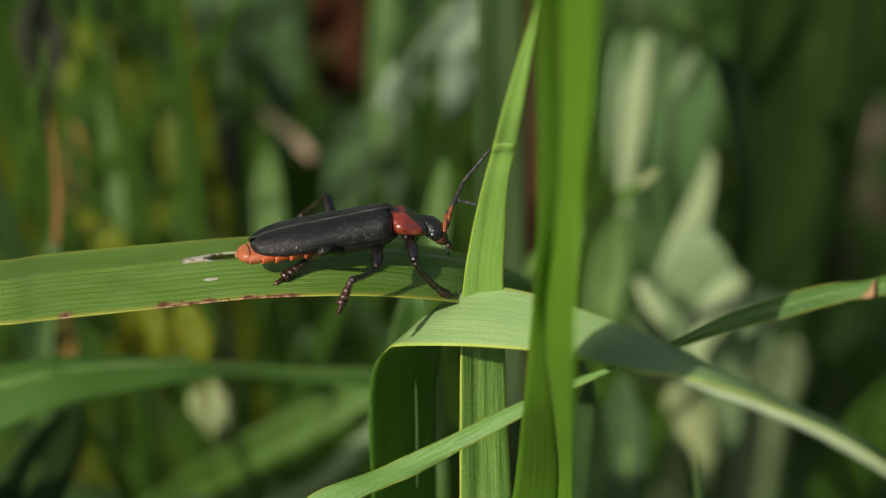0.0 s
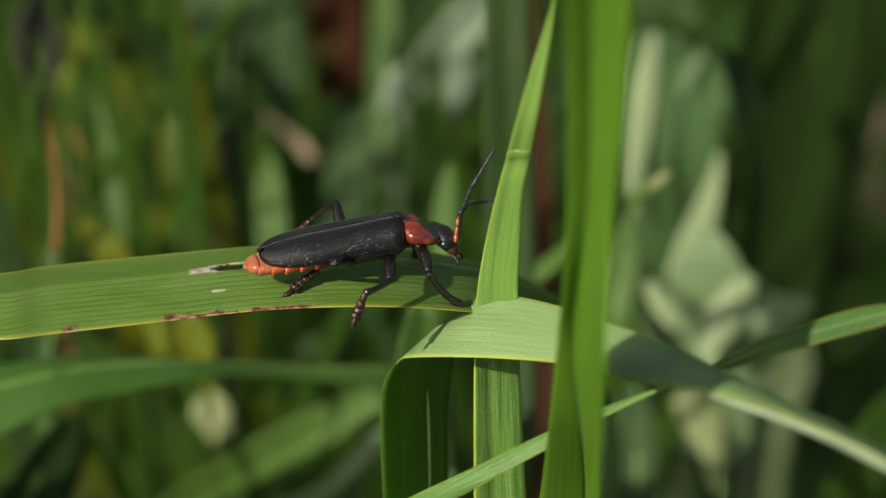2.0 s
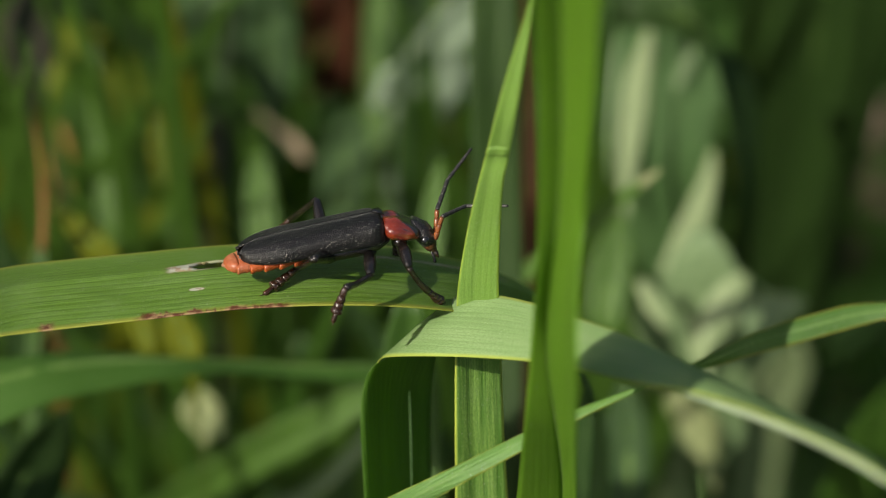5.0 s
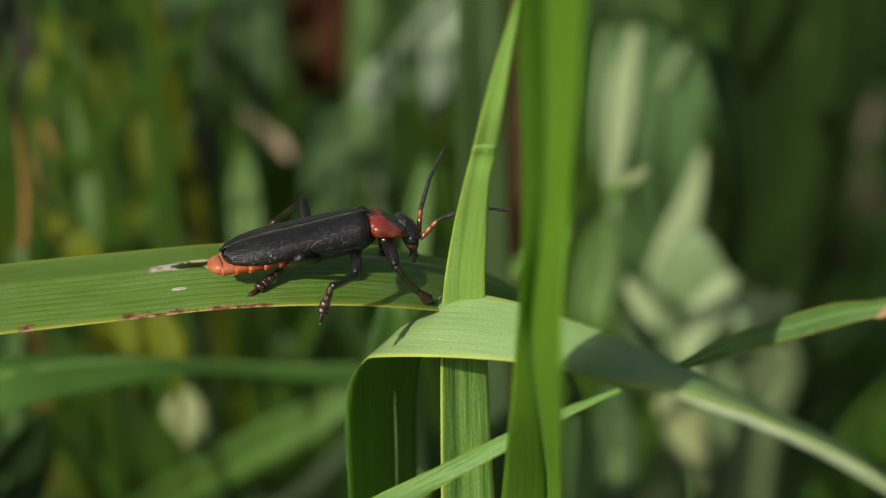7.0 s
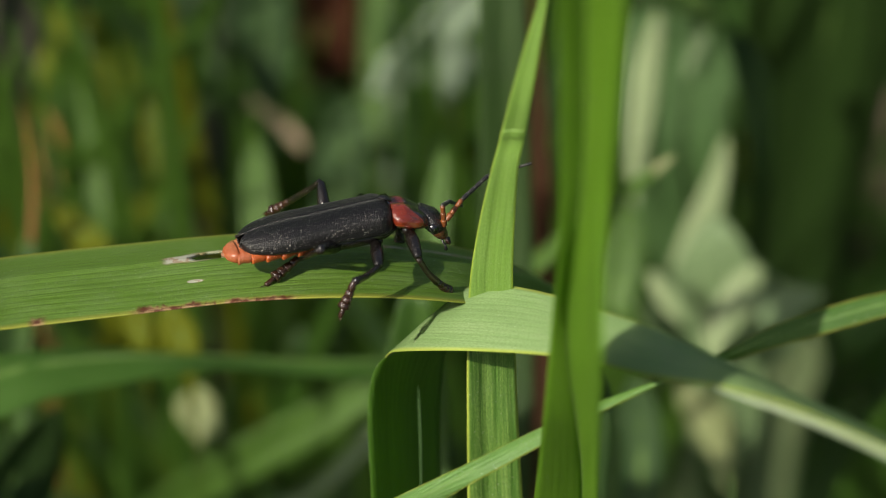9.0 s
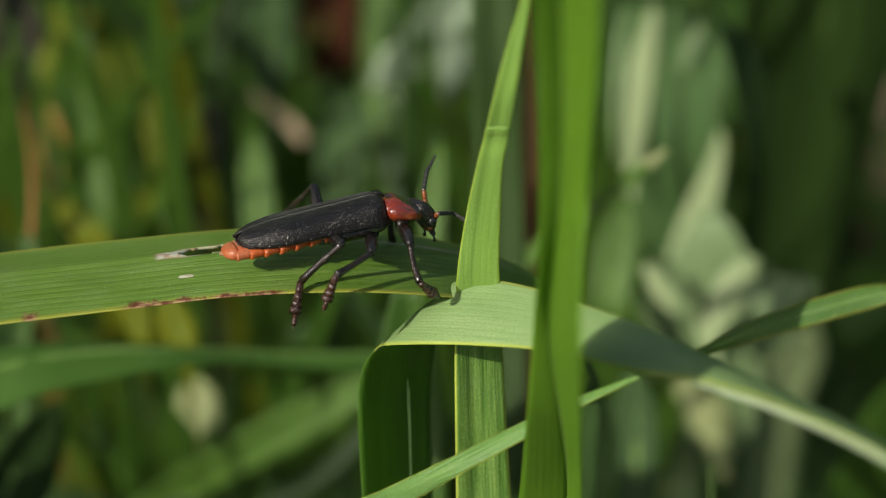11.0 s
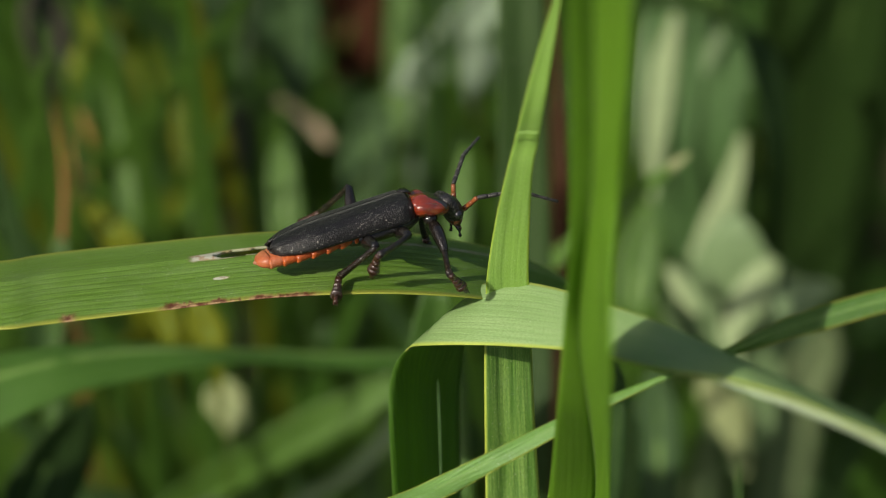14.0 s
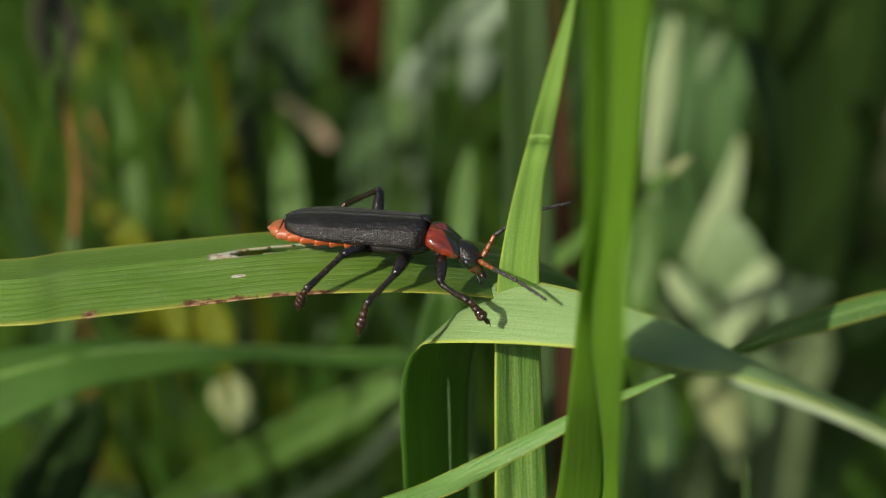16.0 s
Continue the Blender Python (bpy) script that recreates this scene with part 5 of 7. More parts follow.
tuft_leaf('tall_leaf', 'grass leaf in deep green that stands for shade', -38.2, 142, -27.0, 23.7, 0.57, M_DEEP, lean=11.7, turn=-0.10, seed=140)
tuft_leaf('tall_leaf', 'grass leaf in bright green that stands for sun', -39.9, 142, -27.1, 14.2, 0.99, M_FRESH, lean=6.3, turn=0.27, seed=141)
tuft_leaf('tall_leaf', 'grass leaf in bright green that stands for sun', -28.8, 140, -26.9, 26.9, 1.00, M_FRESH, lean=20.2, turn=0.04, seed=142)
tuft_leaf('tall_leaf', 'grass leaf in bright green that stands for sun', -27.9, 90, -23.1, 11.5, 0.68, M_FRESH, lean=19.4, turn=-0.19, seed=143)
tuft_leaf('tall_leaf', 'pale grey-green leaf behind the grass', -2.8, 127, -25.9, 27.0, 0.59, M_SAGE, lean=-1.2, turn=-0.05, seed=145)
tuft_leaf('tall_leaf', 'pale grey-green leaf behind the grass', -38.5, 136, -26.6, 29.0, 0.63, M_SAGE, lean=14.4, turn=-0.28, seed=146)
tuft_leaf('tall_leaf', 'grass leaf in bright green that stands for sun', -12.2, 170, -29.2, 35.9, 0.70, M_FRESH, lean=-25.6, turn=0.09, seed=147)
tuft_leaf('tall_leaf', 'pale grey-green leaf behind the grass', -50.9, 174, -29.5, 20.6, 0.75, M_SAGE, lean=-19.6, turn=-0.14, seed=148)
tuft_leaf('tall_leaf', 'grass leaf in bright green that stands for sun', -1.5, 120, -25.4, 23.6, 0.50, M_FRESH, lean=2.9, turn=0.23, seed=149)
tuft_leaf('tall_leaf', 'grass leaf in bright green that stands for sun', -37.7, 80, -22.2, 16.7, 0.70, M_FRESH, lean=12.8, turn=0.00, seed=150)
tuft_leaf('tall_leaf', 'grass leaf in bright green that stands for sun', -6.0, 180, -30.0, 31.1, 1.37, M_FRESH, lean=-10.6, turn=-0.23, seed=151)
tuft_leaf('tall_leaf', 'grass leaf in bright green that stands for sun', -1.5, 132, -26.3, 2.6, 0.91, M_FRESH, lean=24.3, turn=0.14, seed=152)
tuft_leaf('tall_leaf', 'grass leaf in deep green that stands for shade', 2.8, 186, -30.4, 5.5, 1.04, M_DEEP, lean=-37.1, turn=0.28, seed=154)
tuft_leaf('tall_leaf', 'pale grey-green leaf behind the grass', -35.5, 78, -22.2, 10.9, 1.03, M_SAGE, lean=-2.3, turn=0.05, seed=155)
tuft_leaf('tall_leaf', 'grass leaf in bright green that stands for sun', 4.2, 188, -30.6, 22.2, 1.46, M_FRESH, lean=-30.8, turn=0.19, seed=157)
tuft_leaf('tall_leaf', 'grass leaf in bright green that stands for sun', -34.4, 105, -24.2, 16.6, 0.73, M_FRESH, lean=-9.0, turn=0.10, seed=160)
tuft_leaf('tall_leaf', 'pale grey-green leaf behind the grass', -39.3, 70, -21.5, 4.5, 0.82, M_SAGE, lean=-11.9, turn=0.24, seed=162)
tuft_leaf('tall_leaf', 'grass leaf in bright green that stands for sun', -26.9, 123, -25.6, 25.3, 1.03, M_FRESH, lean=-5.2, turn=0.01, seed=163)
tuft_leaf('tall_leaf', 'grass leaf in bright green that stands for sun', -26.7, 92, -23.2, 28.6, 0.72, M_FRESH, lean=-9.0, turn=-0.22, seed=164)
tuft_leaf('tall_leaf', 'grass leaf in bright green that stands for sun', -17.8, 111, -24.7, 1.9, 0.73, M_FRESH, lean=7.6, turn=0.15, seed=165)
tuft_leaf('tall_leaf', 'grass leaf in bright green that stands for sun', -28.6, 115, -25.0, 29.2, 0.64, M_FRESH, lean=-16.1, turn=-0.08, seed=166)
tuft_leaf('tall_leaf', 'grass leaf in bright green that stands for sun', -26.4, 117, -25.1, 29.6, 0.64, M_FRESH, lean=21.7, turn=0.29, seed=167)
tuft_leaf('tall_leaf', 'grass leaf in bright green that stands for sun', -41.8, 123, -25.6, 28.9, 0.75, M_FRESH, lean=17.6, turn=0.06, seed=168)
tuft_leaf('tall_leaf', 'grass leaf in bright green that stands for sun', -1.7, 180, -30.0, 23.8, 0.67, M_FRESH, lean=-14.7, turn=-0.17, seed=169)
tuft_leaf('tall_leaf', 'grass leaf in deep green that stands for shade', 3.5, 155, -28.1, 7.2, 0.90, M_DEEP, lean=-9.7, turn=0.20, seed=170)
tuft_leaf('tall_leaf', 'pale grey-green leaf behind the grass', -34.2, 85, -22.6, 17.1, 0.79, M_SAGE, lean=-37.7, turn=-0.03, seed=171)


def field_leaf(name, label, material, stations, stalk=0.6, fold=0.2):
    """A leaf of the meadow: its visible stretch from low to high in the stand's millimetres, and a stalk down to the soil."""
    up = STAND.inverted().to_3x3() @ Vector((0, 0, 1))
    foot, half = Vector(stations[0][:3]), Vector(stations[0][3:])
    drop = (STAND @ (foot * MM)).z / MM
    slim = half * stalk
    rows = [(*(foot - up * drop * 1.02), *slim), (*(foot - up * drop * 0.5), *slim), (*(foot - up * drop * 0.08), *slim), *stations]
    ob = blade(name, label, rows, material, "background grass", fold=fold, n=44, m=6)
    midrib(ob, rows, 0.0, fold, max(0.05, half.length * 0.12), 1, n=24)
    return ob


# leaves that stand out against the meadow
field_leaf('yellowing_leaf', 'yellow-green grass blade bent over in the sun', M_YELLOW, [
    (-36.91, 114.0, 14.62, 0.74, 0.0, 0.0),
    (-36.25, 114.0, 17.26, 1.38, 0.0, 0.0),
    (-34.74, 114.0, 20.17, 1.49, 0.0, 0.0),
    (-33.12, 114.0, 22.96, 0.53, 0.0, 0.0),
], stalk=0.6, fold=0.2)
field_leaf('yellowing_leaf', 'yellow-green grass blade leaning in the sun', M_YELLOW, [
    (-26.92, 118.0, 1.8, 0.86, 0.0, 0.0),
    (-27.77, 118.0, 8.25, 1.18, 0.0, 0.0),
    (-29.23, 118.0, 14.17, 1.4, 0.0, 0.0),
    (-31.06, 118.0, 19.03, 1.5, 0.0, 0.0),
    (-33.18, 118.0, 22.54, 1.18, 0.0, 0.0),
    (-34.51, 118.0, 24.16, 0.32, 0.0, 0.0),
], stalk=0.6, fold=0.2)
field_leaf('slim_leaf', 'slim yellow-green grass blade', M_YELLOW, [
    (-26.99, 123.0, -0.93, 0.55, 0.0, 0.0),
    (-27.25, 123.0, 6.71, 0.6, 0.0, 0.0),
    (-27.3, 123.0, 13.81, 0.55, 0.0, 0.0),
    (-26.92, 123.0, 19.81, 0.44, 0.0, 0.0),
    (-26.45, 123.0, 23.62, 0.11, 0.0, 0.0),
], stalk=0.6, fold=0.2)
field_leaf('slim_leaf', 'slim yellow-green grass blade', M_FRESH, [
    (-25.16, 126.0, -0.97, 0.77, 0.0, 0.0),
    (-25.75, 126.0, 6.75, 0.83, 0.0, 0.0),
    (-26.36, 126.0, 12.81, 0.72, 0.0, 0.0),
    (-26.64, 126.0, 17.77, 0.44, 0.0, 0.0),
    (-26.78, 126.0, 21.07, 0.11, 0.0, 0.0),
], stalk=0.6, fold=0.2)
field_leaf('slim_leaf', 'slim bright green grass blade', M_FRESH, [
    (-29.22, 98.0, 0.29, 0.71, 0.0, 0.0),
    (-29.92, 98.0, 6.85, 0.81, 0.0, 0.0),
    (-30.48, 98.0, 12.39, 0.71, 0.0, 0.0),
    (-30.74, 98.0, 16.93, 0.4, 0.0, 0.0),
    (-30.81, 98.0, 19.95, 0.1, 0.0, 0.0),
], stalk=0.6, fold=0.2)
field_leaf('pale_leaf', 'pale grey-green leaf among the grass', M_LEEK, [
    (-22.21, 140.0, 16.41, 0.34, 0.0, 0.0),
    (-22.93, 140.0, 19.58, 1.49, 0.0, 0.0),
    (-23.87, 140.0, 23.03, 2.18, 0.0, 0.0),
    (-24.76, 140.0, 26.48, 2.41, 0.0, 0.0),
    (-25.42, 140.0, 29.93, 1.15, 0.0, 0.0),
], stalk=0.4, fold=0.2)
field_leaf('pale_leaf', 'pale leaf margin among the grass', M_LOBED, [
    (-21.52, 136.0, 18.22, 0.23, 0.0, 0.0),
    (-21.66, 136.0, 21.62, 0.57, 0.0, 0.0),
    (-21.97, 136.0, 25.03, 0.62, 0.0, 0.0),
    (-22.4, 136.0, 28.44, 0.23, 0.0, 0.0),
], stalk=0.4, fold=0.2)
field_leaf('dark_leaf', 'dark green stem in shade', M_DARK, [
    (-20.74, 138.0, -1.1, 0.68, 0.75, 0.0),
    (-20.77, 138.0, 8.61, 0.74, 0.82, 0.0),
    (-20.81, 138.0, 17.17, 0.68, 0.75, 0.0),
    (-20.85, 138.0, 25.73, 0.63, 0.69, 0.0),
    (-20.92, 138.0, 30.29, 0.34, 0.38, 0.0),
], stalk=0.6, fold=0.2)
# Added leaf: its dark brown stands for a shaded gap between stems.
field_leaf('shaded_leaf', 'dark leaf added for a shaded gap between stems', M_SHADE, [
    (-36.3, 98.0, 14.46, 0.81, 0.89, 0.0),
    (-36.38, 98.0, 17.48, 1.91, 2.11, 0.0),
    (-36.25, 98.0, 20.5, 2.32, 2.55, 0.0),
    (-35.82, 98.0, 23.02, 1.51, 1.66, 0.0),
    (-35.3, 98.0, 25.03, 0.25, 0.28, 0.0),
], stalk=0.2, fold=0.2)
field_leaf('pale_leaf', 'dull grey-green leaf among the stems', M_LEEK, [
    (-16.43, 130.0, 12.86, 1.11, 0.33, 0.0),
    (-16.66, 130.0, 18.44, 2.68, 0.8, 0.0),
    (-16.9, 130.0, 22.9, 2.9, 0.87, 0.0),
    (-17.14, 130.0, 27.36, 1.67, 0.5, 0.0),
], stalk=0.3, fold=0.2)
field_leaf('shaded_leaf', 'dark leaf added for a shaded gap between stems', M_SHADE, [
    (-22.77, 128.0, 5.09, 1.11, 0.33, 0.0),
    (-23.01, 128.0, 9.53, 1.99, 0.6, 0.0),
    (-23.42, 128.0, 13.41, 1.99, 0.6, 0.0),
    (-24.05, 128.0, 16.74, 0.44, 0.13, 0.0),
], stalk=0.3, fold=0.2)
# Added to darken the low corner; its colour stands in for shade.
field_leaf('dark_leaf', 'dark green leaf added for the shade near the ground', M_DARK, [
    (-34.02, 62.0, -22.12, 2.66, 2.13, 0.0),
    (-32.2, 62.0, -17.26, 2.75, 2.2, 0.0),
    (-30.62, 62.0, -14.17, 1.77, 1.42, 0.0),
    (-29.5, 62.0, -12.18, 0.35, 0.28, 0.0),
], stalk=0.6, fold=0.2)
field_leaf('withered_leaf', 'ochre withered leaf behind a stalk', M_OCHRE, [
    (-33.34, 96.0, 4.34, 0.6, 0.0, 0.0),
    (-33.52, 96.0, 7.34, 1.2, 0.0, 0.0),
    (-33.69, 96.0, 9.75, 1.2, 0.0, 0.0),
    (-33.88, 96.0, 11.6, 0.4, 0.0, 0.0),
], stalk=0.3, fold=0.2)
field_leaf('withered_leaf', 'yellow withered leaf low in the grass', M_YELLOW, [
    (-27.73, 76.0, -0.56, 1.59, 0.0, -0.37),
    (-28.88, 76.0, 1.32, 1.87, 0.0, -0.37),
    (-30.03, 76.0, 2.73, 1.31, 0.0, -0.28),
    (-30.86, 76.0, 3.76, 0.28, 0.0, 0.0),
], stalk=0.2, fold=0.2)
field_leaf('withered_leaf', 'reddish withered leaf low in the grass', M_OCHRE, [
    (-33.19, 88.0, -10.34, 0.68, 0.0, 0.0),
    (-33.51, 88.0, -8.39, 1.07, 0.0, 0.0),
    (-33.69, 88.0, -6.93, 0.97, 0.0, 0.0),
    (-33.88, 88.0, -5.71, 0.29, 0.0, 0.0),
], stalk=0.2, fold=0.2)
field_leaf('bright_leaf', 'broad bright green grass blade', M_FRESH, [
    (-14.91, 84.0, -1.21, 1.25, 0.0, 0.0),
    (-15.07, 84.0, 3.11, 1.44, 0.0, 0.0),
    (-15.23, 84.0, 6.48, 1.15, 0.0, 0.0),
    (-15.4, 84.0, 8.88, 0.29, 0.0, 0.0),
], stalk=0.6, fold=0.2)
field_leaf('bright_leaf', 'broad grey-green leaf under a brown reed head', M_LEEK, [
    (-10.02, 118.0, -1.57, 1.93, 0.0, 0.0),
    (-9.32, 118.0, 4.87, 2.26, 0.0, 0.0),
    (-8.74, 118.0, 9.7, 2.36, 0.0, 0.0),
    (-8.17, 118.0, 13.18, 0.86, 0.0, 0.0),
], stalk=0.6, fold=0.2)
field_leaf('bright_leaf', 'bright green grass blade in the sun', M_FRESH, [
    (-6.95, 134.0, -1.19, 0.9, 0.0, 0.0),
    (-6.5, 134.0, 11.22, 1.24, 0.0, 0.0),
    (-6.08, 134.0, 20.8, 1.24, 0.0, 0.0),
    (-5.67, 134.0, 28.69, 1.02, 0.0, 0.0),
], stalk=0.6, fold=0.2)
field_leaf('bright_leaf', 'pale green grass blade in the sun', M_LEEK, [
    (-4.13, 138.0, -1.24, 1.26, 0.0, 0.0),
    (-3.62, 138.0, 11.31, 1.6, 0.0, 0.0),
    (-3.08, 138.0, 21.01, 1.6, 0.0, 0.0),
    (-2.16, 138.0, 28.99, 1.14, 0.0, 0.0),
], stalk=0.6, fold=0.2)
field_leaf('bright_leaf', 'bright green grass blade beside the upright leaf', M_FRESH, [
    (-0.63, 70.0, -2.11, 0.73, 0.0, 0.0),
    (-0.51, 70.0, 1.54, 1.0, 0.0, 0.0),
    (-0.21, 70.0, 4.73, 0.82, 0.0, 0.0),
    (0.18, 70.0, 7.47, 0.18, 0.0, 0.0),
], stalk=0.6, fold=0.2)
field_leaf('withered_leaf', 'bright yellow leaf low in the grass', M_YELLOW, [
    (-19.18, 58.0, -8.79, 0.61, 0.0, 0.0),
    (-19.47, 58.0, -7.26, 1.31, 0.0, 0.0),
    (-19.98, 58.0, -5.72, 1.4, 0.0, 0.0),
    (-20.58, 58.0, -3.97, 0.35, 0.0, 0.0),
], stalk=0.2, fold=0.2)
field_leaf('withered_leaf', 'bright yellow leaf low in the grass', M_YELLOW, [
    (-22.9, 62.0, -8.03, 0.44, 0.0, 0.0),
    (-23.15, 62.0, -6.25, 1.06, 0.0, 0.0),
    (-23.4, 62.0, -4.92, 1.06, 0.0, 0.0),
    (-23.65, 62.0, -3.59, 0.27, 0.0, 0.0),
], stalk=0.2, fold=0.2)
# The pale colour stands in for a round blurred spot of sunlight.
field_leaf('pale_leaf', 'round leaf coloured pale for a spot of sunlight', M_CREAM, [
    (-20.3, 85.0, -15.54, 0.48, 0.0, 0.0),
    (-20.39, 85.0, -14.43, 1.54, 0.0, 0.0),
    (-20.47, 85.0, -12.98, 1.73, 0.0, 0.0),
    (-20.55, 85.0, -11.53, 0.48, 0.0, 0.0),
], stalk=0.2, fold=0.2)
field_leaf('pale_leaf', 'small pale leaf low in the grass', M_LEEK, [
    (-11.91, 95.0, -10.71, 0.4, 0.0, 0.0),
    (-12.05, 95.0, -9.57, 0.9, 0.0, 0.0),
    (-12.19, 95.0, -8.42, 0.8, 0.0, 0.0),
    (-12.28, 95.0, -7.32, 0.2, 0.0, 0.0),
], stalk=0.2, fold=0.2)
field_leaf('bright_leaf', 'grey-green leaf behind the tall stem', M_LEEK, [
    (15.39, 74.0, -22.23, 1.39, 0.0, 0.0),
    (15.52, 74.0, -17.13, 1.76, 0.0, 0.0),
    (15.37, 74.0, -13.42, 1.58, 0.0, 0.0),
    (15.12, 74.0, -10.64, 0.37, 0.0, 0.0),
], stalk=0.6, fold=0.2)
field_leaf('bright_leaf', 'bright green leaf behind the tall stem', M_FRESH, [
    (11.66, 60.0, -21.01, 1.14, 0.0, 0.0),
    (11.95, 60.0, -17.93, 1.32, 0.0, 0.0),
    (12.24, 60.0, -14.85, 1.06, 0.0, 0.0),
    (12.53, 60.0, -12.22, 0.26, 0.0, 0.0),
], stalk=0.6, fold=0.2)
# Its dark lower stretch also fills the shaded gap beside the pale leaf.
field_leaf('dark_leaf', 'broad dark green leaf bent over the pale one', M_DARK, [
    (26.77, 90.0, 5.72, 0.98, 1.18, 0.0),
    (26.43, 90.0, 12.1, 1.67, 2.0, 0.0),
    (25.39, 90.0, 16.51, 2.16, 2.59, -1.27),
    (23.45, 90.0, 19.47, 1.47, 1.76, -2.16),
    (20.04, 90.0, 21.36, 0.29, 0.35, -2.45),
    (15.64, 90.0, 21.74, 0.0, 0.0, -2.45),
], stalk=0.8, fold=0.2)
field_leaf('bright_leaf', 'bright green leaf behind the tall stem', M_FRESH, [
    (13.93, 85.0, -7.25, 1.45, 0.0, 0.0),
    (14.45, 85.0, -3.4, 1.93, 0.0, 0.0),
    (14.96, 85.0, -0.03, 1.64, 0.0, 0.0),
    (15.32, 85.0, 2.85, 0.48, 0.0, 0.0),
], stalk=0.5, fold=0.2)
field_leaf('yellowing_leaf', 'small yellowing leaf in a dark gap', M_YELLOW, [
    (26.44, 100.0, 5.88, 0.3, 0.0, 0.0),
    (26.3, 100.0, 7.0, 0.91, 0.0, 0.0),
    (26.05, 100.0, 8.17, 0.81, 0.0, 0.0),
    (25.86, 100.0, 9.34, 0.2, 0.0, 0.0),
], stalk=0.15, fold=0.2)
field_leaf('withered_leaf', 'reddish brown dry leaf over the soil', M_LITTER, [
    (45.1, 190.0, -2.73, 0.53, 0.0, 0.0),
    (44.78, 190.0, -1.08, 1.71, 0.0, 0.0),
    (44.67, 190.0, 0.89, 1.71, 0.0, 0.0),
    (44.55, 190.0, 2.54, 0.39, 0.0, 0.0),
], stalk=0.1, fold=0.2)
field_leaf('withered_leaf', 'reddish brown dry leaf over the soil', M_LITTER, [
    (50.94, 190.0, 12.35, 0.53, 0.0, 0.0),
    (50.7, 190.0, 14.33, 1.45, 0.0, 0.0),
    (50.84, 190.0, 16.3, 1.45, 0.0, 0.0),
    (50.99, 190.0, 17.94, 0.33, 0.0, 0.0),
], stalk=0.1, fold=0.2)


def meadow():
    """Countless leaves of the meadow, filling the distance behind and around."""
    rnd = random.Random(11)
    verts, faces, uvs = [], [], []
    def sprout(x, y, h, w, lean):
        a = rnd.uniform(0, math.pi)
        dx, dy = math.cos(a) * w, math.sin(a) * w
        lx, ly = rnd.gauss(0, lean), rnd.gauss(0, lean)
        start = len(verts)
        for k in range(6):
            q = k / 5
            s = max(0.04, (1 - q ** 2.2))
            cx, cy, cz = x + lx * q ** 2, y + ly * q ** 2, h * (q - 0.18 * q ** 3)
            for e in (-1, 0, 1):
                verts.append((cx + dx * e * s - dy * 0.3 * (e == 0) * s, cy + dy * e * s + dx * 0.3 * (e == 0) * s, cz))
                uvs.append((e * w * 1000 * s, q * h * 1000))
        for k in range(5):
            for e in (0, 1):
                p = start + k * 3 + e
                faces.append((p, p + 1, p + 4, p + 3))
    for _ in range(26000):
        r = 3.2 * rnd.random() ** 0.62
        th = rnd.uniform(0, 2 * math.pi)
        x, y = math.sin(th) * r, math.cos(th) * r
        clear = abs(x) < 0.10 + max(0.0, y) * 0.35
        if clear and -0.35 < y < 0.16:
            continue
        if clear and y > 0 and x > 0.02 + y * 0.04 and y < 0.6 and rnd.random() < 0.85:
            continue
        sprout(x, y, rnd.uniform(0.18, 0.44), rnd.uniform(0.0010, 0.0024) * (1 + 1.2 * max(0.0, r - 0.8)), 0.06 + 0.04 * r)
    for _ in range(13000):
        y = 0.17 + 0.6 * rnd.random()
        x = rnd.uniform(-0.14, 0.02 + y * 0.04) * (1 + y * 1.5)
        sprout(x, y, rnd.uniform(0.15, 0.42), rnd.uniform(0.0008, 0.0020), 0.10)
    for _ in range(15000):
        r = 1.3 + 11.0 * rnd.random() ** 1.2
        th = rnd.uniform(0, 2 * math.pi)
        sprout(math.sin(th) * r, math.cos(th) * r, rnd.uniform(0.2, 0.45), rnd.uniform(0.006, 0.016), 0.2)
    for _ in range(8000):
        r, th = rnd.uniform(0.45, 1.5), rnd.uniform(0, 2 * math.pi)
        x, y = math.sin(th) * r, math.cos(th) * r
        if y > 0 and abs(x) < 0.10 + y * 0.35:
            continue
        sprout(x, y, rnd.uniform(0.12, 0.36), rnd.uniform(0.0012, 0.0028), 0.08)
    for _ in range(12000):
        r, th = 2.6 + 5.5 * rnd.random() ** 1.4, rnd.uniform(0, 2 * math.pi)
        sprout(math.sin(th) * r, math.cos(th) * r, rnd.uniform(0.15, 0.42), rnd.uniform(0.006, 0.018), 0.2)
    me = bpy.data.meshes.new("meadow_grass")
    me.from_pydata(verts, [], faces)
    layer = me.uv_layers.new(name="UVMap")
    order = np.empty(len(me.loops), dtype=np.int32)
    me.loops.foreach_get("vertex_index", order)
    layer.data.foreach_set("uv", np.array(uvs, dtype=np.float32)[order].ravel())
    me.shade_smooth()
    me.materials.append(M_FIELD)
    return tagged(new("meadow_grass", me), "dense tall green meadow grass", "grass", "", "stuff")


meadow()


# ---- the beetle ----
def ring_loft(bm, rings, cap=True):
    """Joins rings of places, in millimetres, into a closed skin."""
    made = [[bm.verts.new(Vector(p) * MM) for p in r] for r in rings]
    k = len(made[0])
    for a, b in zip(made, made[1:]):
        for i in range(k):
            bm.faces.new((a[i], a[(i + 1) % k], b[(i + 1) % k], b[i]))
    if cap:
        bm.faces.new(list(reversed(made[0])))
        bm.faces.new(made[-1])
    bmesh.ops.recalc_face_normals(bm, faces=bm.faces)
    return made


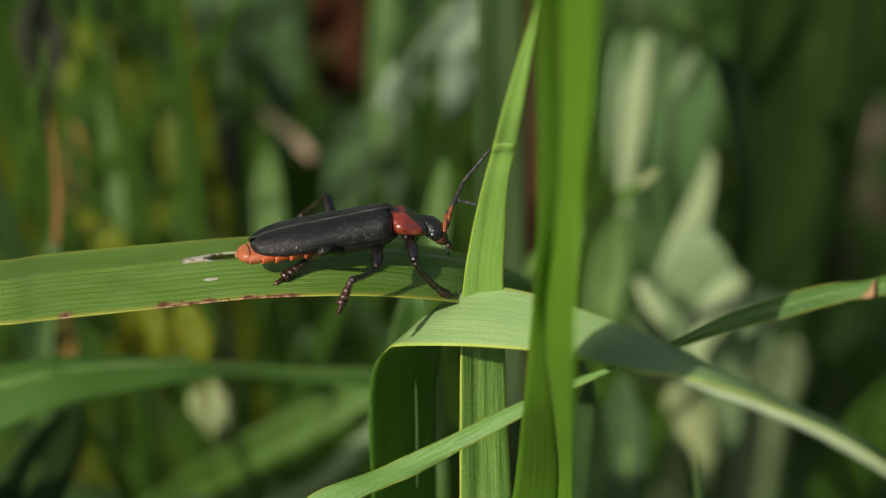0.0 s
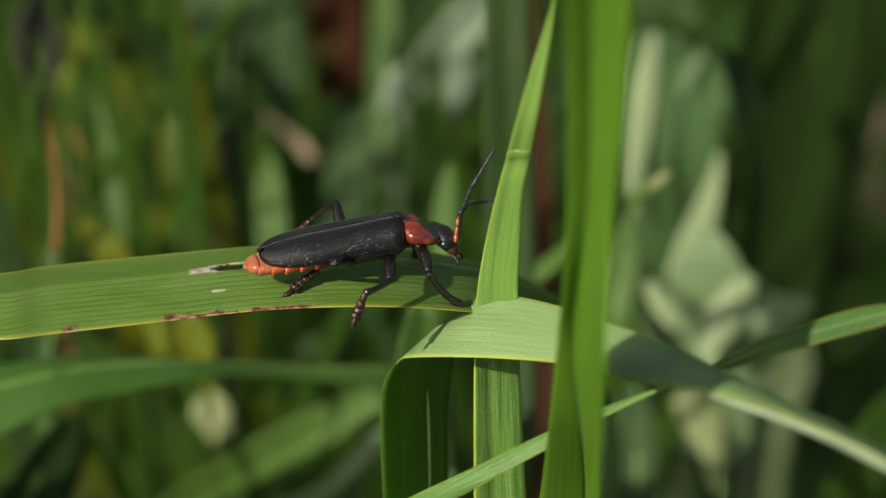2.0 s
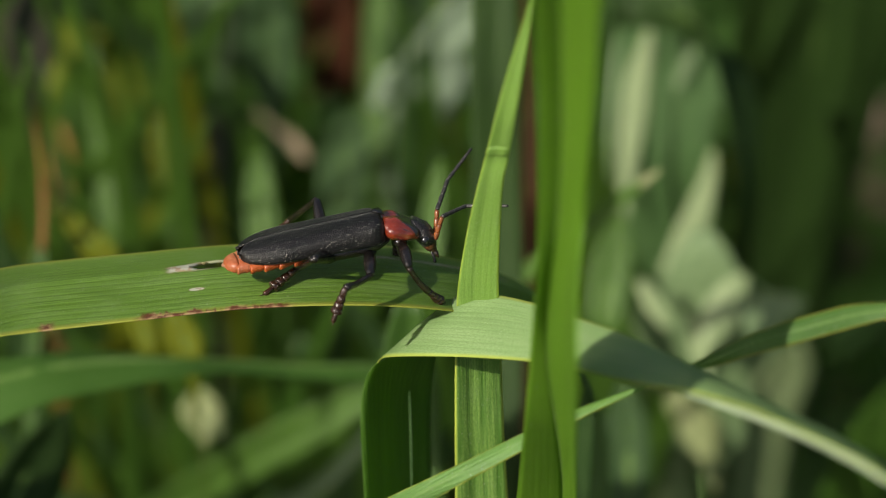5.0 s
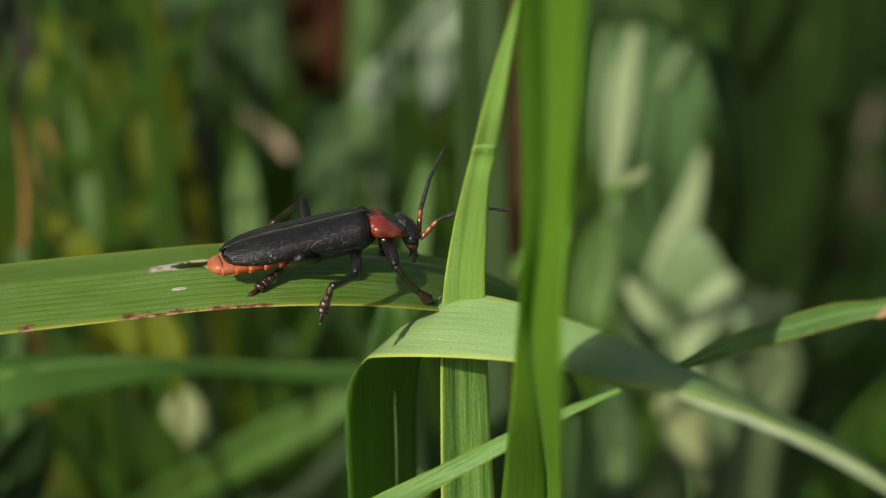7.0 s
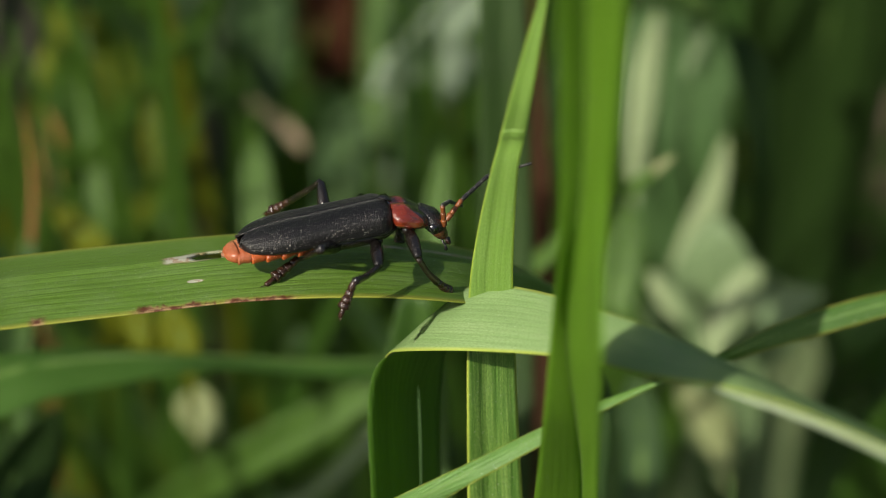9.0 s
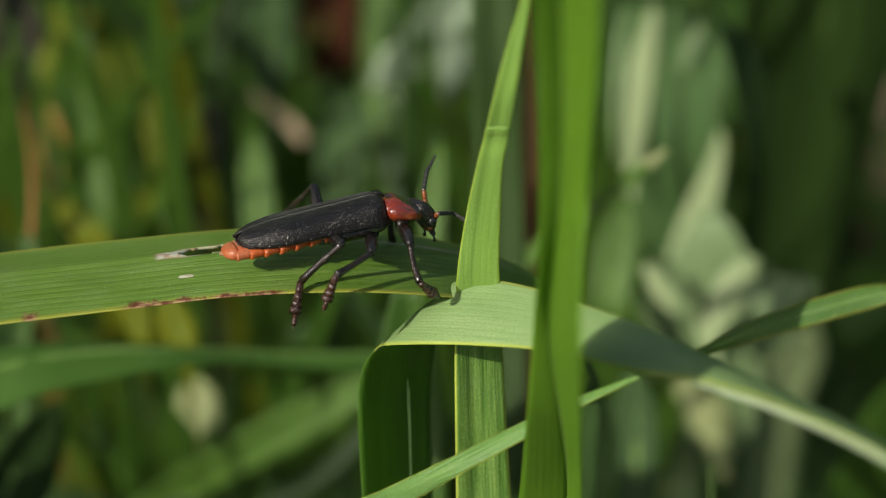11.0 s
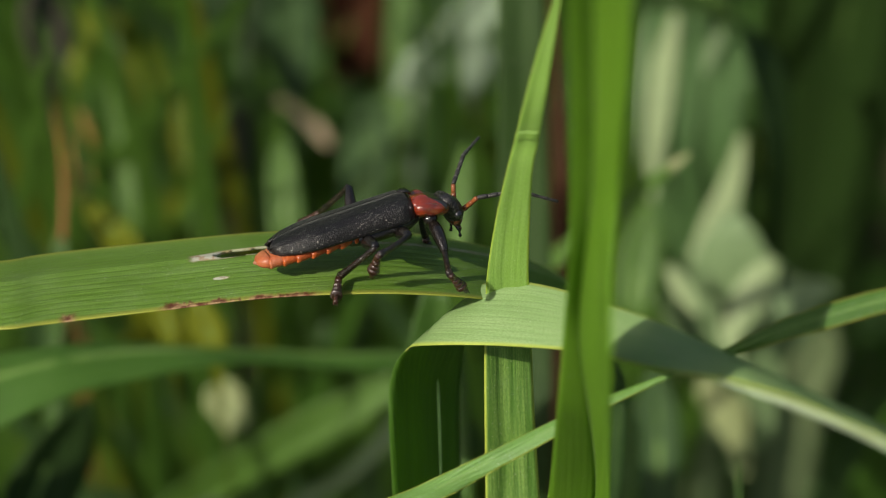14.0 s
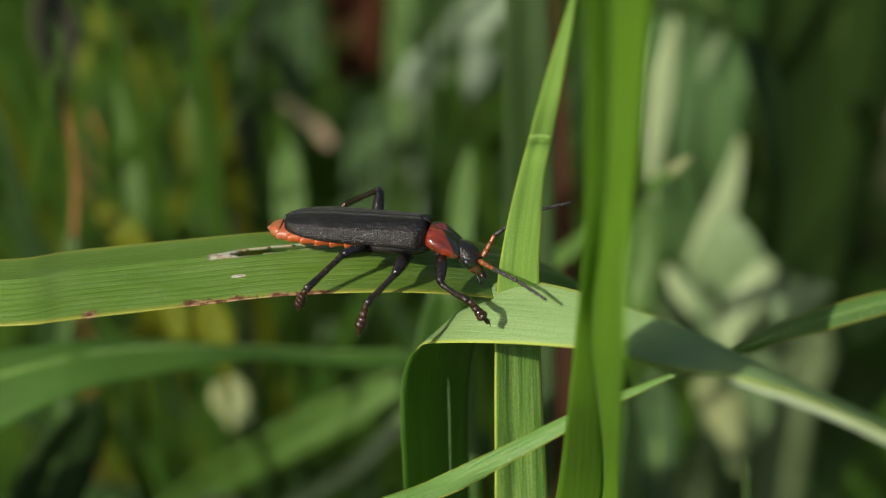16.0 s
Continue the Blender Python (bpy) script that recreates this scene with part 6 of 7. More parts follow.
def body_loft(sections, k=20, square=0.85):
    """A body part along x. sections: x, middle z, half width, half height above, half height below."""
    bm = bmesh.new()
    rings = []
    for x, z, w, up, dn in sections:
        r = []
        for i in range(k):
            a = 2 * math.pi * i / k
            c, s = math.cos(a), math.sin(a)
            y = w * math.copysign(abs(c) ** square, c)
            h = (up if s > 0 else dn) * math.copysign(abs(s) ** square, s)
            r.append((x, y, z + h))
        rings.append(r)
    ring_loft(bm, rings)
    return bm


def tube(path, radii, k=10, bm=None):
    """A limb: round sections along a path in millimetres."""
    bm = bm or bmesh.new()
    pts = [Vector(p) for p in path]
    rings = []
    for i, (p, r) in enumerate(zip(pts, radii)):
        d = (pts[min(i + 1, len(pts) - 1)] - pts[max(i - 1, 0)]).normalized()
        u = d.orthogonal() if abs(d.z) > 0.95 else d.cross(Vector((0, 0, 1)))
        u.normalize()
        v = d.cross(u)
        rings.append([p + (u * math.cos(2 * math.pi * j / k) + v * math.sin(2 * math.pi * j / k)) * r for j in range(k)])
    ring_loft(bm, rings)
    return bm


def ball(at, r, k=14, scale=(1, 1, 1)):
    bm = bmesh.new()
    bmesh.ops.create_uvsphere(bm, u_segments=k, v_segments=k // 2 + 2, radius=r * MM)
    for v in bm.verts:
        v.co = Vector((v.co.x * scale[0], v.co.y * scale[1], v.co.z * scale[2])) + Vector(at) * MM
    return bm


def wing_case(side):
    """One of the two long wing covers, a thin curved shell."""
    bm = bmesh.new()
    n, m = 44, 14
    front, rear = 2.05, -6.75
    grid = []
    for i in range(n + 1):
        s = i / n
        x = front + (rear - front) * s
        shoulder = 1 - (1 - min(1, s / 0.10)) ** 2.4 * 0.34
        tail = max(0.0, 1 - max(0.0, (s - 0.60) / 0.40) ** 2.4) ** 0.5
        w = (1.62 + 0.20 * min(1, s * 1.5)) * shoulder * (0.10 + 0.90 * tail)
        h = (1.34 - 0.48 * s) * (1 - (1 - min(1, s / 0.06)) ** 2 * 0.22) * (0.25 + 0.75 * tail)
        inner = 0.02 + (0.55 * max(0.0, (s - 0.93) / 0.07) ** 2)
        row = []
        for j in range(m + 1):
            a = radians(104) * j / m
            y = inner + (w - inner) * (math.sin(min(a, math.pi / 2)) ** 0.86) - (0.10 * max(0.0, a - math.pi / 2))
            z = h * max(0.0, math.cos(min(a, math.pi / 2))) ** 0.72 - 0.9 * max(0.0, a - math.pi / 2)
            ridge = 0.02 * math.cos(j / m * 22.0) * (1 if 2 < j < m - 3 else 0) + (0.045 if j == 0 else 0.0) + 0.12 * math.exp(-((s - 0.07) / 0.05) ** 2 - ((j / m - 0.62) / 0.16) ** 2)
            rim = 0.05 if j == m - 1 else 0.0
            row.append(bm.verts.new(Vector((x, side * (y + rim), z * 0.95 + 0.02 + ridge)) * MM))
        grid.append(row)
    for a, b in zip(grid, grid[1:]):
        for j in range(m):
            bm.faces.new((a[j], a[j + 1], b[j + 1], b[j]))
    bmesh.ops.recalc_face_normals(bm, faces=bm.faces)
    if sum(f.normal.z for f in bm.faces) < 0:
        bmesh.ops.reverse_faces(bm, faces=bm.faces)
    bmesh.ops.solidify(bm, geom=bm.faces[:], thickness=0.10 * MM)
    return bm


def hairs(bm, places, length, rnd):
    """Short bristles on a limb."""
    for p, d in places:
        p, d = Vector(p), (Vector(d) + Vector((rnd.uniform(-.3, .3), rnd.uniform(-.3, .3), rnd.uniform(-.3, .3)))).normalized()
        u = d.orthogonal().normalized() * 0.018
        a, b, c = (bm.verts.new(q * MM) for q in (p + u, p - u, p + d * length))
        e = bm.verts.new((p + d.cross(u)) * MM)
        for f in ((a, b, c), (b, e, c), (e, a, c), (a, e, b)):
            bm.faces.new(f)


def limb_piece(kind, length, stout):
    """A femur, tibia or tarsus along x from its joint."""
    rnd = random.Random(int(length * 100))
    bm = bmesh.new()
    if kind == "femur":
        t = [0, .06, .2, .45, .7, .88, .97, 1.0]
        r = [.11, .23, .31, .33, .29, .23, .20, .08]
        tube([(length * a, 0, 0.10 * math.sin(a * 3.1)) for a in t], [x * stout for x in r], 12, bm)
    elif kind == "tibia":
        t = [0, .03, .10, .3, .6, .85, .97, 1.0]
        r = [.08, .17, .15, .145, .155, .18, .20, .08]
        tube([(length * a, 0, -0.10 * math.sin(a * 3.1)) for a in t], [x * stout for x in r], 10, bm)
        for end in (-1, 1):
            tube([(length * .96, 0.06 * end, -.05), (length * 1.06, 0.13 * end, -.15)], [.035, .008], 5, bm)
    else:
        edges = [0, .24, .42, .58, .74, 1.0]
        for i, (a, b) in enumerate(zip(edges, edges[1:])):
            wide = (.17, .20, .235, .28, .12)[i] * stout
            xs = [a, a + (b - a) * .25, a + (b - a) * .8, b * .995]
            tube([(length * x, 0, -.04 * i * (.3 if i == 4 else 1) * .3) for x in xs], [wide * .74, wide * .98, wide * 1.12, wide * .98], 10, bm)
        for end in (-1, 1):
            tube([(length * .98, .03 * end, 0), (length * 1.06, .11 * end, .01), (length * 1.11, .12 * end, -.08)], [.035, .03, .006], 5, bm)
    spots = []
    for _ in range(46 if kind != "femur" else 34):
        x, a = rnd.uniform(.1, .97) * length, rnd.uniform(0, 6.28)
        q = stout * (.22 if kind == "femur" else .12)
        spots.append(((x, q * math.cos(a), q * math.sin(a)), (0.7, math.cos(a), math.sin(a))))
    hairs(bm, spots, 0.16, rnd)
    return bm


def antenna_piece(count, length, thick0, thick1):
    """Some antennal segments in a row along x, each waisted at its base and wider at its end."""
    bm = bmesh.new()
    for i in range(count):
        a, b = length * i / count, length * (i + 1) / count
        r = thick0 + (thick1 - thick0) * i / max(1, count - 1)
        tube([(a, 0, 0), (a + (b - a) * .12, 0, 0), (a + (b - a) * .75, 0, 0), (b - .01, 0, 0)], [r * .84, r * .96, r * 1.08, r * .94], 9, bm)
    return bm


beetle = tagged(new("beetle"), "black and orange soldier beetle standing on a grass leaf", "beetle")
beetle.empty_display_size = 0.004
for side in (-1, 1):
    part("wing_case", wing_case(side), M_SHELL, beetle, "matt black dusty wing case")
part("thorax", body_loft([(-2.3, -.55, .5, .3, .25), (-2.0, -.5, 1.2, .55, .5), (-1.0, -.45, 1.55, .7, .65), (.4, -.4, 1.6, .8, .65), (1.6, -.3, 1.45, .8, .6), (2.3, -.2, 1.0, .6, .45), (2.5, -.15, .5, .3, .3)]), M_BLACK, beetle, "glossy black underside of the thorax")
part("scutellum", body_loft([(1.55, 1.36, .10, .06, .06), (1.8, 1.36, .30, .08, .1), (2.1, 1.28, .42, .10, .2), (2.25, 1.15, .3, .08, .2)], 14), M_BLACK, beetle)
SEG = [(-0.9, 1.12), (-1.8, 1.24), (-2.7, 1.36), (-3.6, 1.45), (-4.5, 1.47), (-5.4, 1.40), (-6.2, 1.24), (-6.95, .98), (-7.45, .55)]
for i, ((xa, wa), (xb, wb)) in enumerate(zip(SEG, SEG[1:])):
    last = i == len(SEG) - 2
    zc = -.34 - .02 * i
    secs = [(xa + .10, zc, wa * .86, .40, .38), (xa - .02, zc, wa * .91, .42, .41), (xa + (xb - xa) * .35, zc, wa * .98, .42, .44), (xa + (xb - xa) * .75, zc - .01, wb * 1.07, .38, .47), (xb + .02, zc - .02, wb * 1.13, .30, .49), (xb - .07, zc - .02, wb * 1.11, .24, .46), (xb - .07, zc, wb * .86, .22, .30)]
    if last:
        secs = [(xa + .10, zc, wa * .9, .40, .42), (xa, zc, wa * .97, .44, .44), (-7.25, zc, .80, .36, .38), (-7.5, zc, .55, .27, .27), (-7.64, zc, .25, .12, .12)]
    part("abdomen_segment", body_loft(secs, 26, 0.72), M_TAIL if i > 5 else M_ORANGE, beetle, "brownish orange tail ring" if i > 5 else "orange abdomen ring")
part("tail_tip", body_loft([(-7.45, -.5, .32, .16, .16), (-7.65, -.5, .25, .13, .13), (-7.78, -.5, .1, .05, .05)], 12), M_PALECUT, beetle, "dark tip of the abdomen")
def neck_shield():
    """The flat shield behind the head: two raised discs, a groove between them and a thin turned-up margin."""
    rough = [(2.0, .36, .5, .3, .35), (2.06, .38, 1.10, .46, .62), (2.35, .35, 1.36, .56, .74), (2.9, .26, 1.46, .58, .78), (3.45, .13, 1.38, .54, .72), (3.95, -.02, 1.16, .46, .60), (4.25, -.12, .90, .36, .44), (4.38, -.15, .55, .2, .25)]
    bm = body_loft([tuple(r) for r in spline(rough, 36)], 56, 0.9)
    for v in bm.verts:
        x, y, z = v.co / MM
        q = 1 - abs(x - 3.1) / 1.3
        if z > .36 - (x - 2.0) * .22 and q > 0:
            disc = .15 * math.exp(-((x - 2.85) / .42) ** 2 - ((abs(y) - .56) / .38) ** 2)
            groove = -.06 * math.exp(-(y / .16) ** 2) * min(1, q * 2)
            rim = -.07 * math.exp(-((abs(y) - 1.12) / .13) ** 2) * min(1, q * 2)
            v.co.z += (disc + groove + rim) * MM
        if abs(y) > 1.22:
            v.co.y *= 1.03
    return bm


pronotum = part("pronotum", neck_shield(), M_RED, beetle, "shiny orange-red neck shield with a black front")
# the head turns at the neck; its own space starts there and points along x
head = part("head", body_loft([(-.70, -.04, .58, .34, .40), (-.30, .0, .70, .46, .50), (.1, .04, .80, .56, .56), (.45, .02, .84, .56, .56), (.85, -.02, .78, .50, .52), (1.1, -.06, .62, .38, .44)], 30, 0.88), M_HEAD, beetle, "black head with an amber muzzle")
HEAD_SIZE = 1.04
part("muzzle", body_loft([(.80, -.06, .70, .45, .48), (1.05, -.11, .66, .41, .45), (1.3, -.16, .55, .34, .38), (1.55, -.20, .35, .19, .25), (1.68, -.23, .2, .09, .12)], 20), M_MUZZLE, head, "dark amber front of the head")
for side in (-1, 1):
    part("eye", ball((.58, side * .74, -.05), .28, 18, (1.0, .8, 1.0)), M_EYE, head, "round shiny black eye")
    part("mandible", tube([(1.6, side * .18, -.24), (1.85, side * .22, -.30), (2.02, side * .14, -.36), (2.10, side * .03, -.40)], [.10, .09, .06, .015], 8), M_TARSUS, head, "brown curved jaw")
    part("feeler", tube([(1.4, side * .22, -.34), (1.62, side * .34, -.46), (1.82, side * .40, -.50), (1.84, side * .40, -.505), (2.02, side * .46, -.64), (2.06, side * .47, -.68)], [.06, .07, .05, .06, .11, .03], 8), M_BLACK, head, "dark jointed mouth feeler")
LEG_PLAN = {
    "hind": ((-1.2, -1.0, -0.8), (3.0, 3.4, 2.6), 1.25),
    "mid": ((1.0, -1.1, -0.9), (2.6, 2.8, 2.3), 1.25),
    "fore": ((3.0, -0.8, -0.7), (2.5, 2.4, 2.0), 1.2),
    "far_hind": ((-1.2, 1.0, -0.8), (3.0, 3.4, 2.4), 1.2),
    "far_mid": ((1.0, 1.1, -0.9), (2.6, 2.8, 2.3), 1.25),
    "far_fore": ((3.0, 0.8, -0.7), (2.5, 2.4, 2.0), 1.2),
}
for ob in (head, *head.children):
    ob.data.transform(Matrix.Scale(HEAD_SIZE, 4))
legs = {}
for which, (root, lengths, stout) in LEG_PLAN.items():
    part("hip", ball((root[0], root[1], root[2] + .12), .42, 12, (1.1, .8, .8)), M_BLACK, beetle)
    legs[which] = [part(kind, limb_piece(kind, length, stout), {"femur": M_BLACK, "tibia": M_TIBIA, "tarsus": M_TARSUS}[kind], beetle) for kind, length in zip(("femur", "tibia", "tarsus"), lengths)]
antennae = {}
for which in ("left", "right"):
    antennae[which] = [part("antenna_base", antenna_piece(3, 1.5, .165, .14), M_AMBER, beetle, "amber base of the antenna"),
                       part("antenna_shaft", antenna_piece(4, 2.5, .135, .125), M_ANTENNA, beetle, "black jointed antenna"),
                       part("antenna_tip", antenna_piece(4, 2.7, .12, .085), M_ANTENNA, beetle)]
cam.data.dof.focus_object = beetle


def aimed(a, b):
    """The pose of a limb's piece that runs from a towards b, in millimetres."""
    a, b = Vector(a), Vector(b)
    return Matrix.Translation(a * MM) @ Vector((1, 0, 0)).rotation_difference((b - a).normalized()).to_matrix().to_4x4()


def chain(pieces, rows):
    """Keys the pieces of a limb so that they stay joined. rows: seconds, the root and the end of each piece in the beetle's space."""
    count = len(pieces)
    keyed = [[] for _ in pieces]
    for now, then in zip(rows, rows[1:] + rows[-1:]):
        still = all((Vector(p) - Vector(q)).length < 1e-6 for p, q in zip(now[1:], then[1:]))
        steps = 1 if still else max(1, round((then[0] - now[0]) / 0.1))
        for s in range(steps):
            f = s / steps
            joint = Vector(now[1]).lerp(Vector(then[1]), f)
            for k in range(count):
                d0, d1 = Vector(now[2 + k]) - Vector(now[1 + k]), Vector(then[2 + k]) - Vector(then[1 + k])
                turn = d0.rotation_difference(d1)
                way = Matrix.Rotation(turn.angle * f, 3, turn.axis) @ d0.normalized() if turn.angle > 1e-6 else d0.normalized()
                end = joint + way * (d0.length + (d1.length - d0.length) * f)
                keyed[k].append((now[0] + (then[0] - now[0]) * f, aimed(joint, end)))
                joint = end
    for ob, poses in zip(pieces, keyed):
        walk(ob, poses)


def on_stand(x, y, z, roll, pitch, yaw):
    return STAND @ pose(x * MM, y * MM, z * MM, roll, pitch, yaw)


def drift(x, y, z):
    return Matrix.Translation(STAND.to_3x3() @ Vector((x * MM, y * MM, z * MM)))


def motions():
    # the wind moves two of the leaves a little
    walk(front_leaf, [(t, drift(*d)) for t, d in ((0.0, (-0.3, 0, 0)), (1.5, (0.18, 0, 0)), (3.5, (0.12, 0, 0)), (7.0, (-0.15, 0, 0)), (9.0, (0, 0, 0)), (16.0, (0, 0, 0)))])
    walk(crossing, [(t, drift(*d)) for t, d in ((0.0, (-0.8, 0, 0.7)), (0.5, (-0.4, 0, 0.75)), (1.0, (-0.4, 0, 0.9)), (1.5, (0.3, 0, 0.1)), (2.5, (0.3, 0, -0.1)), (3.5, (0.3, 0, -0.15)), (7.0, (0, 0, 0)), (16.0, (0, 0, 0)))])
    walk(creased, [(t, drift(*d)) for t, d in ((0.0, (0, 0, 0)), (1.0, (0, 0, 0.5)), (3.5, (0, 0, 0.95)), (16.0, (0, 0, 0.95)))])
    walk(beetle, [
        (0, on_stand(-5.26, -0.97, 1.20, 26.4, -8.6, 9.3)),
        (1.5, on_stand(-5.24, -1.01, 1.17, 27.5, -8.6, 10.9)),
        (3.5, on_stand(-5.31, -0.81, 1.28, 26.8, -8.9, 12.0)),
        (7, on_stand(-5.21, -0.88, 1.24, 24.4, -10.4, 12.1)),
        (9, on_stand(-5.33, -0.75, 1.33, 28.4, -9.5, 13.9)),
        (11.5, on_stand(-4.89, -0.76, 1.20, 15.7, -11.7, 19.9)),
        (12, on_stand(-4.79, -0.68, 0.89, 16.6, -12.8, 25.3)),
        (12.5, on_stand(-4.58, -0.69, 1.08, 18.2, -14.0, 23.9)),
        (13, on_stand(-4.89, -0.72, 1.19, 16.8, -17.8, 25.4)),
        (13.5, on_stand(-4.99, -0.69, 1.13, 12.9, -19.3, 24.4)),
        (14, on_stand(-5.14, -0.74, 1.44, 16.8, -14.8, 15.2)),
        (14.5, on_stand(-5.50, -0.78, 1.30, 20.8, -7.1, 12.4)),
        (15, on_stand(-6.40, -0.70, 1.20, 24.0, 2.1, 17.8)),
        (15.5, on_stand(-6.94, -0.54, 1.15, 25.3, 9.5, -15.4)),
        (16, on_stand(-4.95, -0.61, 0.61, 23.6, 6.7, -7.8)),
    ])
    hinge = pose(2.1 * MM, 0, 0.25 * MM)
    walk(pronotum, [(t, hinge @ pose(0, 0, 0, 0, pitch, 0) @ hinge.inverted()) for t, pitch in ((0, 6), (1.5, 6), (3.5, 6), (7, 4), (9, 6), (11.5, 3), (12, 3), (12.5, 3), (13, 0), (13.5, 0), (14, 2), (14.5, 9), (15, 16), (15.5, 16), (16, 12))])
    walk(head, [
        (0, aimed((4.35, 0, -0.39), (6.04, -0.65, -1.71))),
        (1.5, aimed((4.35, 0, -0.39), (5.9, -0.79, -1.8))),
        (3.5, aimed((4.35, 0, -0.39), (5.9, -0.79, -1.8))),
        (7, aimed((4.37, 0, -0.31), (5.28, -0.05, -2.36))),
        (9, aimed((4.35, 0, -0.39), (5.84, -0.76, -1.89))),
        (11.5, aimed((4.38, 0, -0.27), (5.29, 0.82, -2.16))),
        (12, aimed((4.38, 0, -0.27), (5.18, 0.08, -2.37))),
        (12.5, aimed((4.38, 0, -0.27), (5.38, -0.21, -2.27))),
        (13, aimed((4.4, 0, -0.15), (5.34, 0.61, -2.1))),
        (13.5, aimed((4.4, 0, -0.15), (5.58, 1.06, -1.74))),
        (14, aimed((4.38, 0, -0.23), (5.33, 0.61, -2.18))),
        (14.5, aimed((4.31, 0, -0.5), (5.45, -0.66, -2.33))),
        (15, aimed((4.2, 0, -0.77), (5.71, -0.87, -2.18))),
        (15.5, aimed((4.2, 0, -0.77), (5.59, -0.29, -2.52))),
        (16, aimed((4.27, 0, -0.62), (6.06, -0.28, -1.94))),
    ])
    root = LEG_PLAN['hind'][0]
    chain(legs['hind'], [
        (0, root, (-2.81, -3.17, 0.5), (-3.36, -0.38, -1.36), (-5.62, -1.29, -2.26)),
        (9, root, (-2.81, -3.17, 0.5), (-3.36, -0.38, -1.36), (-5.62, -1.29, -2.26)),
        (11.5, root, (-1.29, -3.91, -0.09), (-3.87, -3.22, -2.19), (-4.49, -4.61, -4.3)),
        (12, root, (-1.57, -3.84, 0.11), (-4.28, -3, -1.76), (-5.25, -4.43, -3.7)),
        (12.5, root, (-1.46, -3.85, 0.11), (-4.22, -2.89, -1.62), (-5.15, -3.84, -3.85)),
        (13, root, (-1.62, -3.88, -0.08), (-4.35, -2.59, -1.64), (-5.36, -3.73, -3.75)),
        (13.5, root, (-1.44, -3.91, -0.13), (-3.87, -2.06, -1.62), (-5.49, -3.42, -3.13)),
        (14, root, (-1.33, -3.93, -0.16), (-3.39, -1.97, -2.03), (-4.42, -4.28, -2.62)),
        (14.5, root, (-3.43, -2.98, -0.44), (-6.29, -1.86, -1.89), (-7.41, -3.88, -3.09)),
        (15, root, (-3.36, -3.08, -0.72), (-4.36, -1.22, -3.39), (-5.25, -3.64, -3.69)),
        (15.5, root, (-3.04, -3.24, -0.03), (-5.41, -5.68, 0.1), (-7.22, -6.01, -1.73)),
        (16, root, (-2.42, -3.64, -0.06), (-4.13, -6.26, -1.4), (-4.82, -4.73, -3.38)),
    ])
    root = LEG_PLAN['mid'][0]
    chain(legs['mid'], [
        (0, root, (0.41, -3.63, -0.99), (-1.53, -5.57, -0.46), (-2.42, -5.53, -2.58)),
        (9, root, (0.41, -3.63, -0.99), (-1.53, -5.57, -0.46), (-2.42, -5.53, -2.58)),
        (11.5, root, (0.11, -3.54, -0.92), (-2.46, -4.42, -1.61), (-3.19, -3.71, -3.68)),
        (12, root, (-0.11, -3.44, -0.61), (-2.79, -4.08, -1.1), (-3.1, -3.02, -3.12)),
        (12.5, root, (-0.06, -3.46, -0.62), (-2.76, -3.73, -1.32), (-3.19, -2.83, -3.39)),
        (13, root, (-0.18, -3.42, -0.96), (-2.92, -3.96, -1.09), (-3.46, -3.31, -3.23)),
        (13.5, root, (0, -3.5, -1.06), (-2.68, -4.31, -1.14), (-3.46, -3.39, -3.1)),
        (14, root, (0.76, -3.58, -0.16), (-1.58, -5.12, -0.23), (-1.84, -3.58, -1.93)),
        (14.5, root, (-0.35, -3.11, -1.84), (-2.09, -5.31, -1.91), (-3.06, -5.32, -4)),
        (15, root, (-1.33, -1.99, -1.63), (-2.63, -4.38, -0.97), (-2.86, -2.71, -2.54)),
        (15.5, root, (-0.16, -3.39, -1.3), (-0.01, -6.14, -0.78), (-1.36, -6.23, -2.64)),
        (16, root, (0.77, -3.69, -0.93), (-0.51, -5.92, -2.03), (-0.93, -5.42, -4.23)),
    ])
    root = LEG_PLAN['fore'][0]
    chain(legs['fore'], [
        (0, root, (2.86, -3.26, -1.14), (4.05, -2.88, -3.18), (5.15, -2.04, -4.63)),
        (9, root, (2.86, -3.26, -1.14), (4.05, -2.88, -3.18), (5.15, -2.04, -4.63)),
        (11.5, root, (2.54, -3.23, -1.06), (2.01, -5.18, -2.36), (3.32, -4.41, -3.66)),
        (12, root, (2.27, -3.19, -0.56), (1.47, -5.08, -1.79), (2.8, -4.58, -3.19)),
        (12.5, root, (2.31, -3.2, -0.86), (1.7, -5.01, -2.31), (2.97, -4.15, -3.59)),
        (13, root, (2.32, -3.19, -0.93), (1.56, -4.81, -2.53), (2.83, -4.31, -3.99)),
        (13.5, root, (2.4, -3.18, -1.19), (1.37, -4.94, -2.45), (2.54, -4.64, -4.04)),
        (14, root, (2.92, -2.9, -2.06), (2.35, -5.17, -2.6), (3.37, -4.44, -4.17)),
        (14.5, root, (2.29, -3.18, -0.97), (2.95, -2.07, -3), (3.05, -4.02, -3.41)),
        (15, root, (1.75, -2.65, -1.83), (1.36, -4.77, -2.89), (1.06, -5.94, -4.48)),
        (15.5, root, (1.89, -2.96, -1.3), (2.92, -4.71, -2.57), (3.01, -6.46, -3.54)),
        (16, root, (3.41, -3.16, -1.41), (5.38, -4.51, -1.7), (6.57, -4.02, -3.23)),
    ])
    root = LEG_PLAN['far_hind'][0]
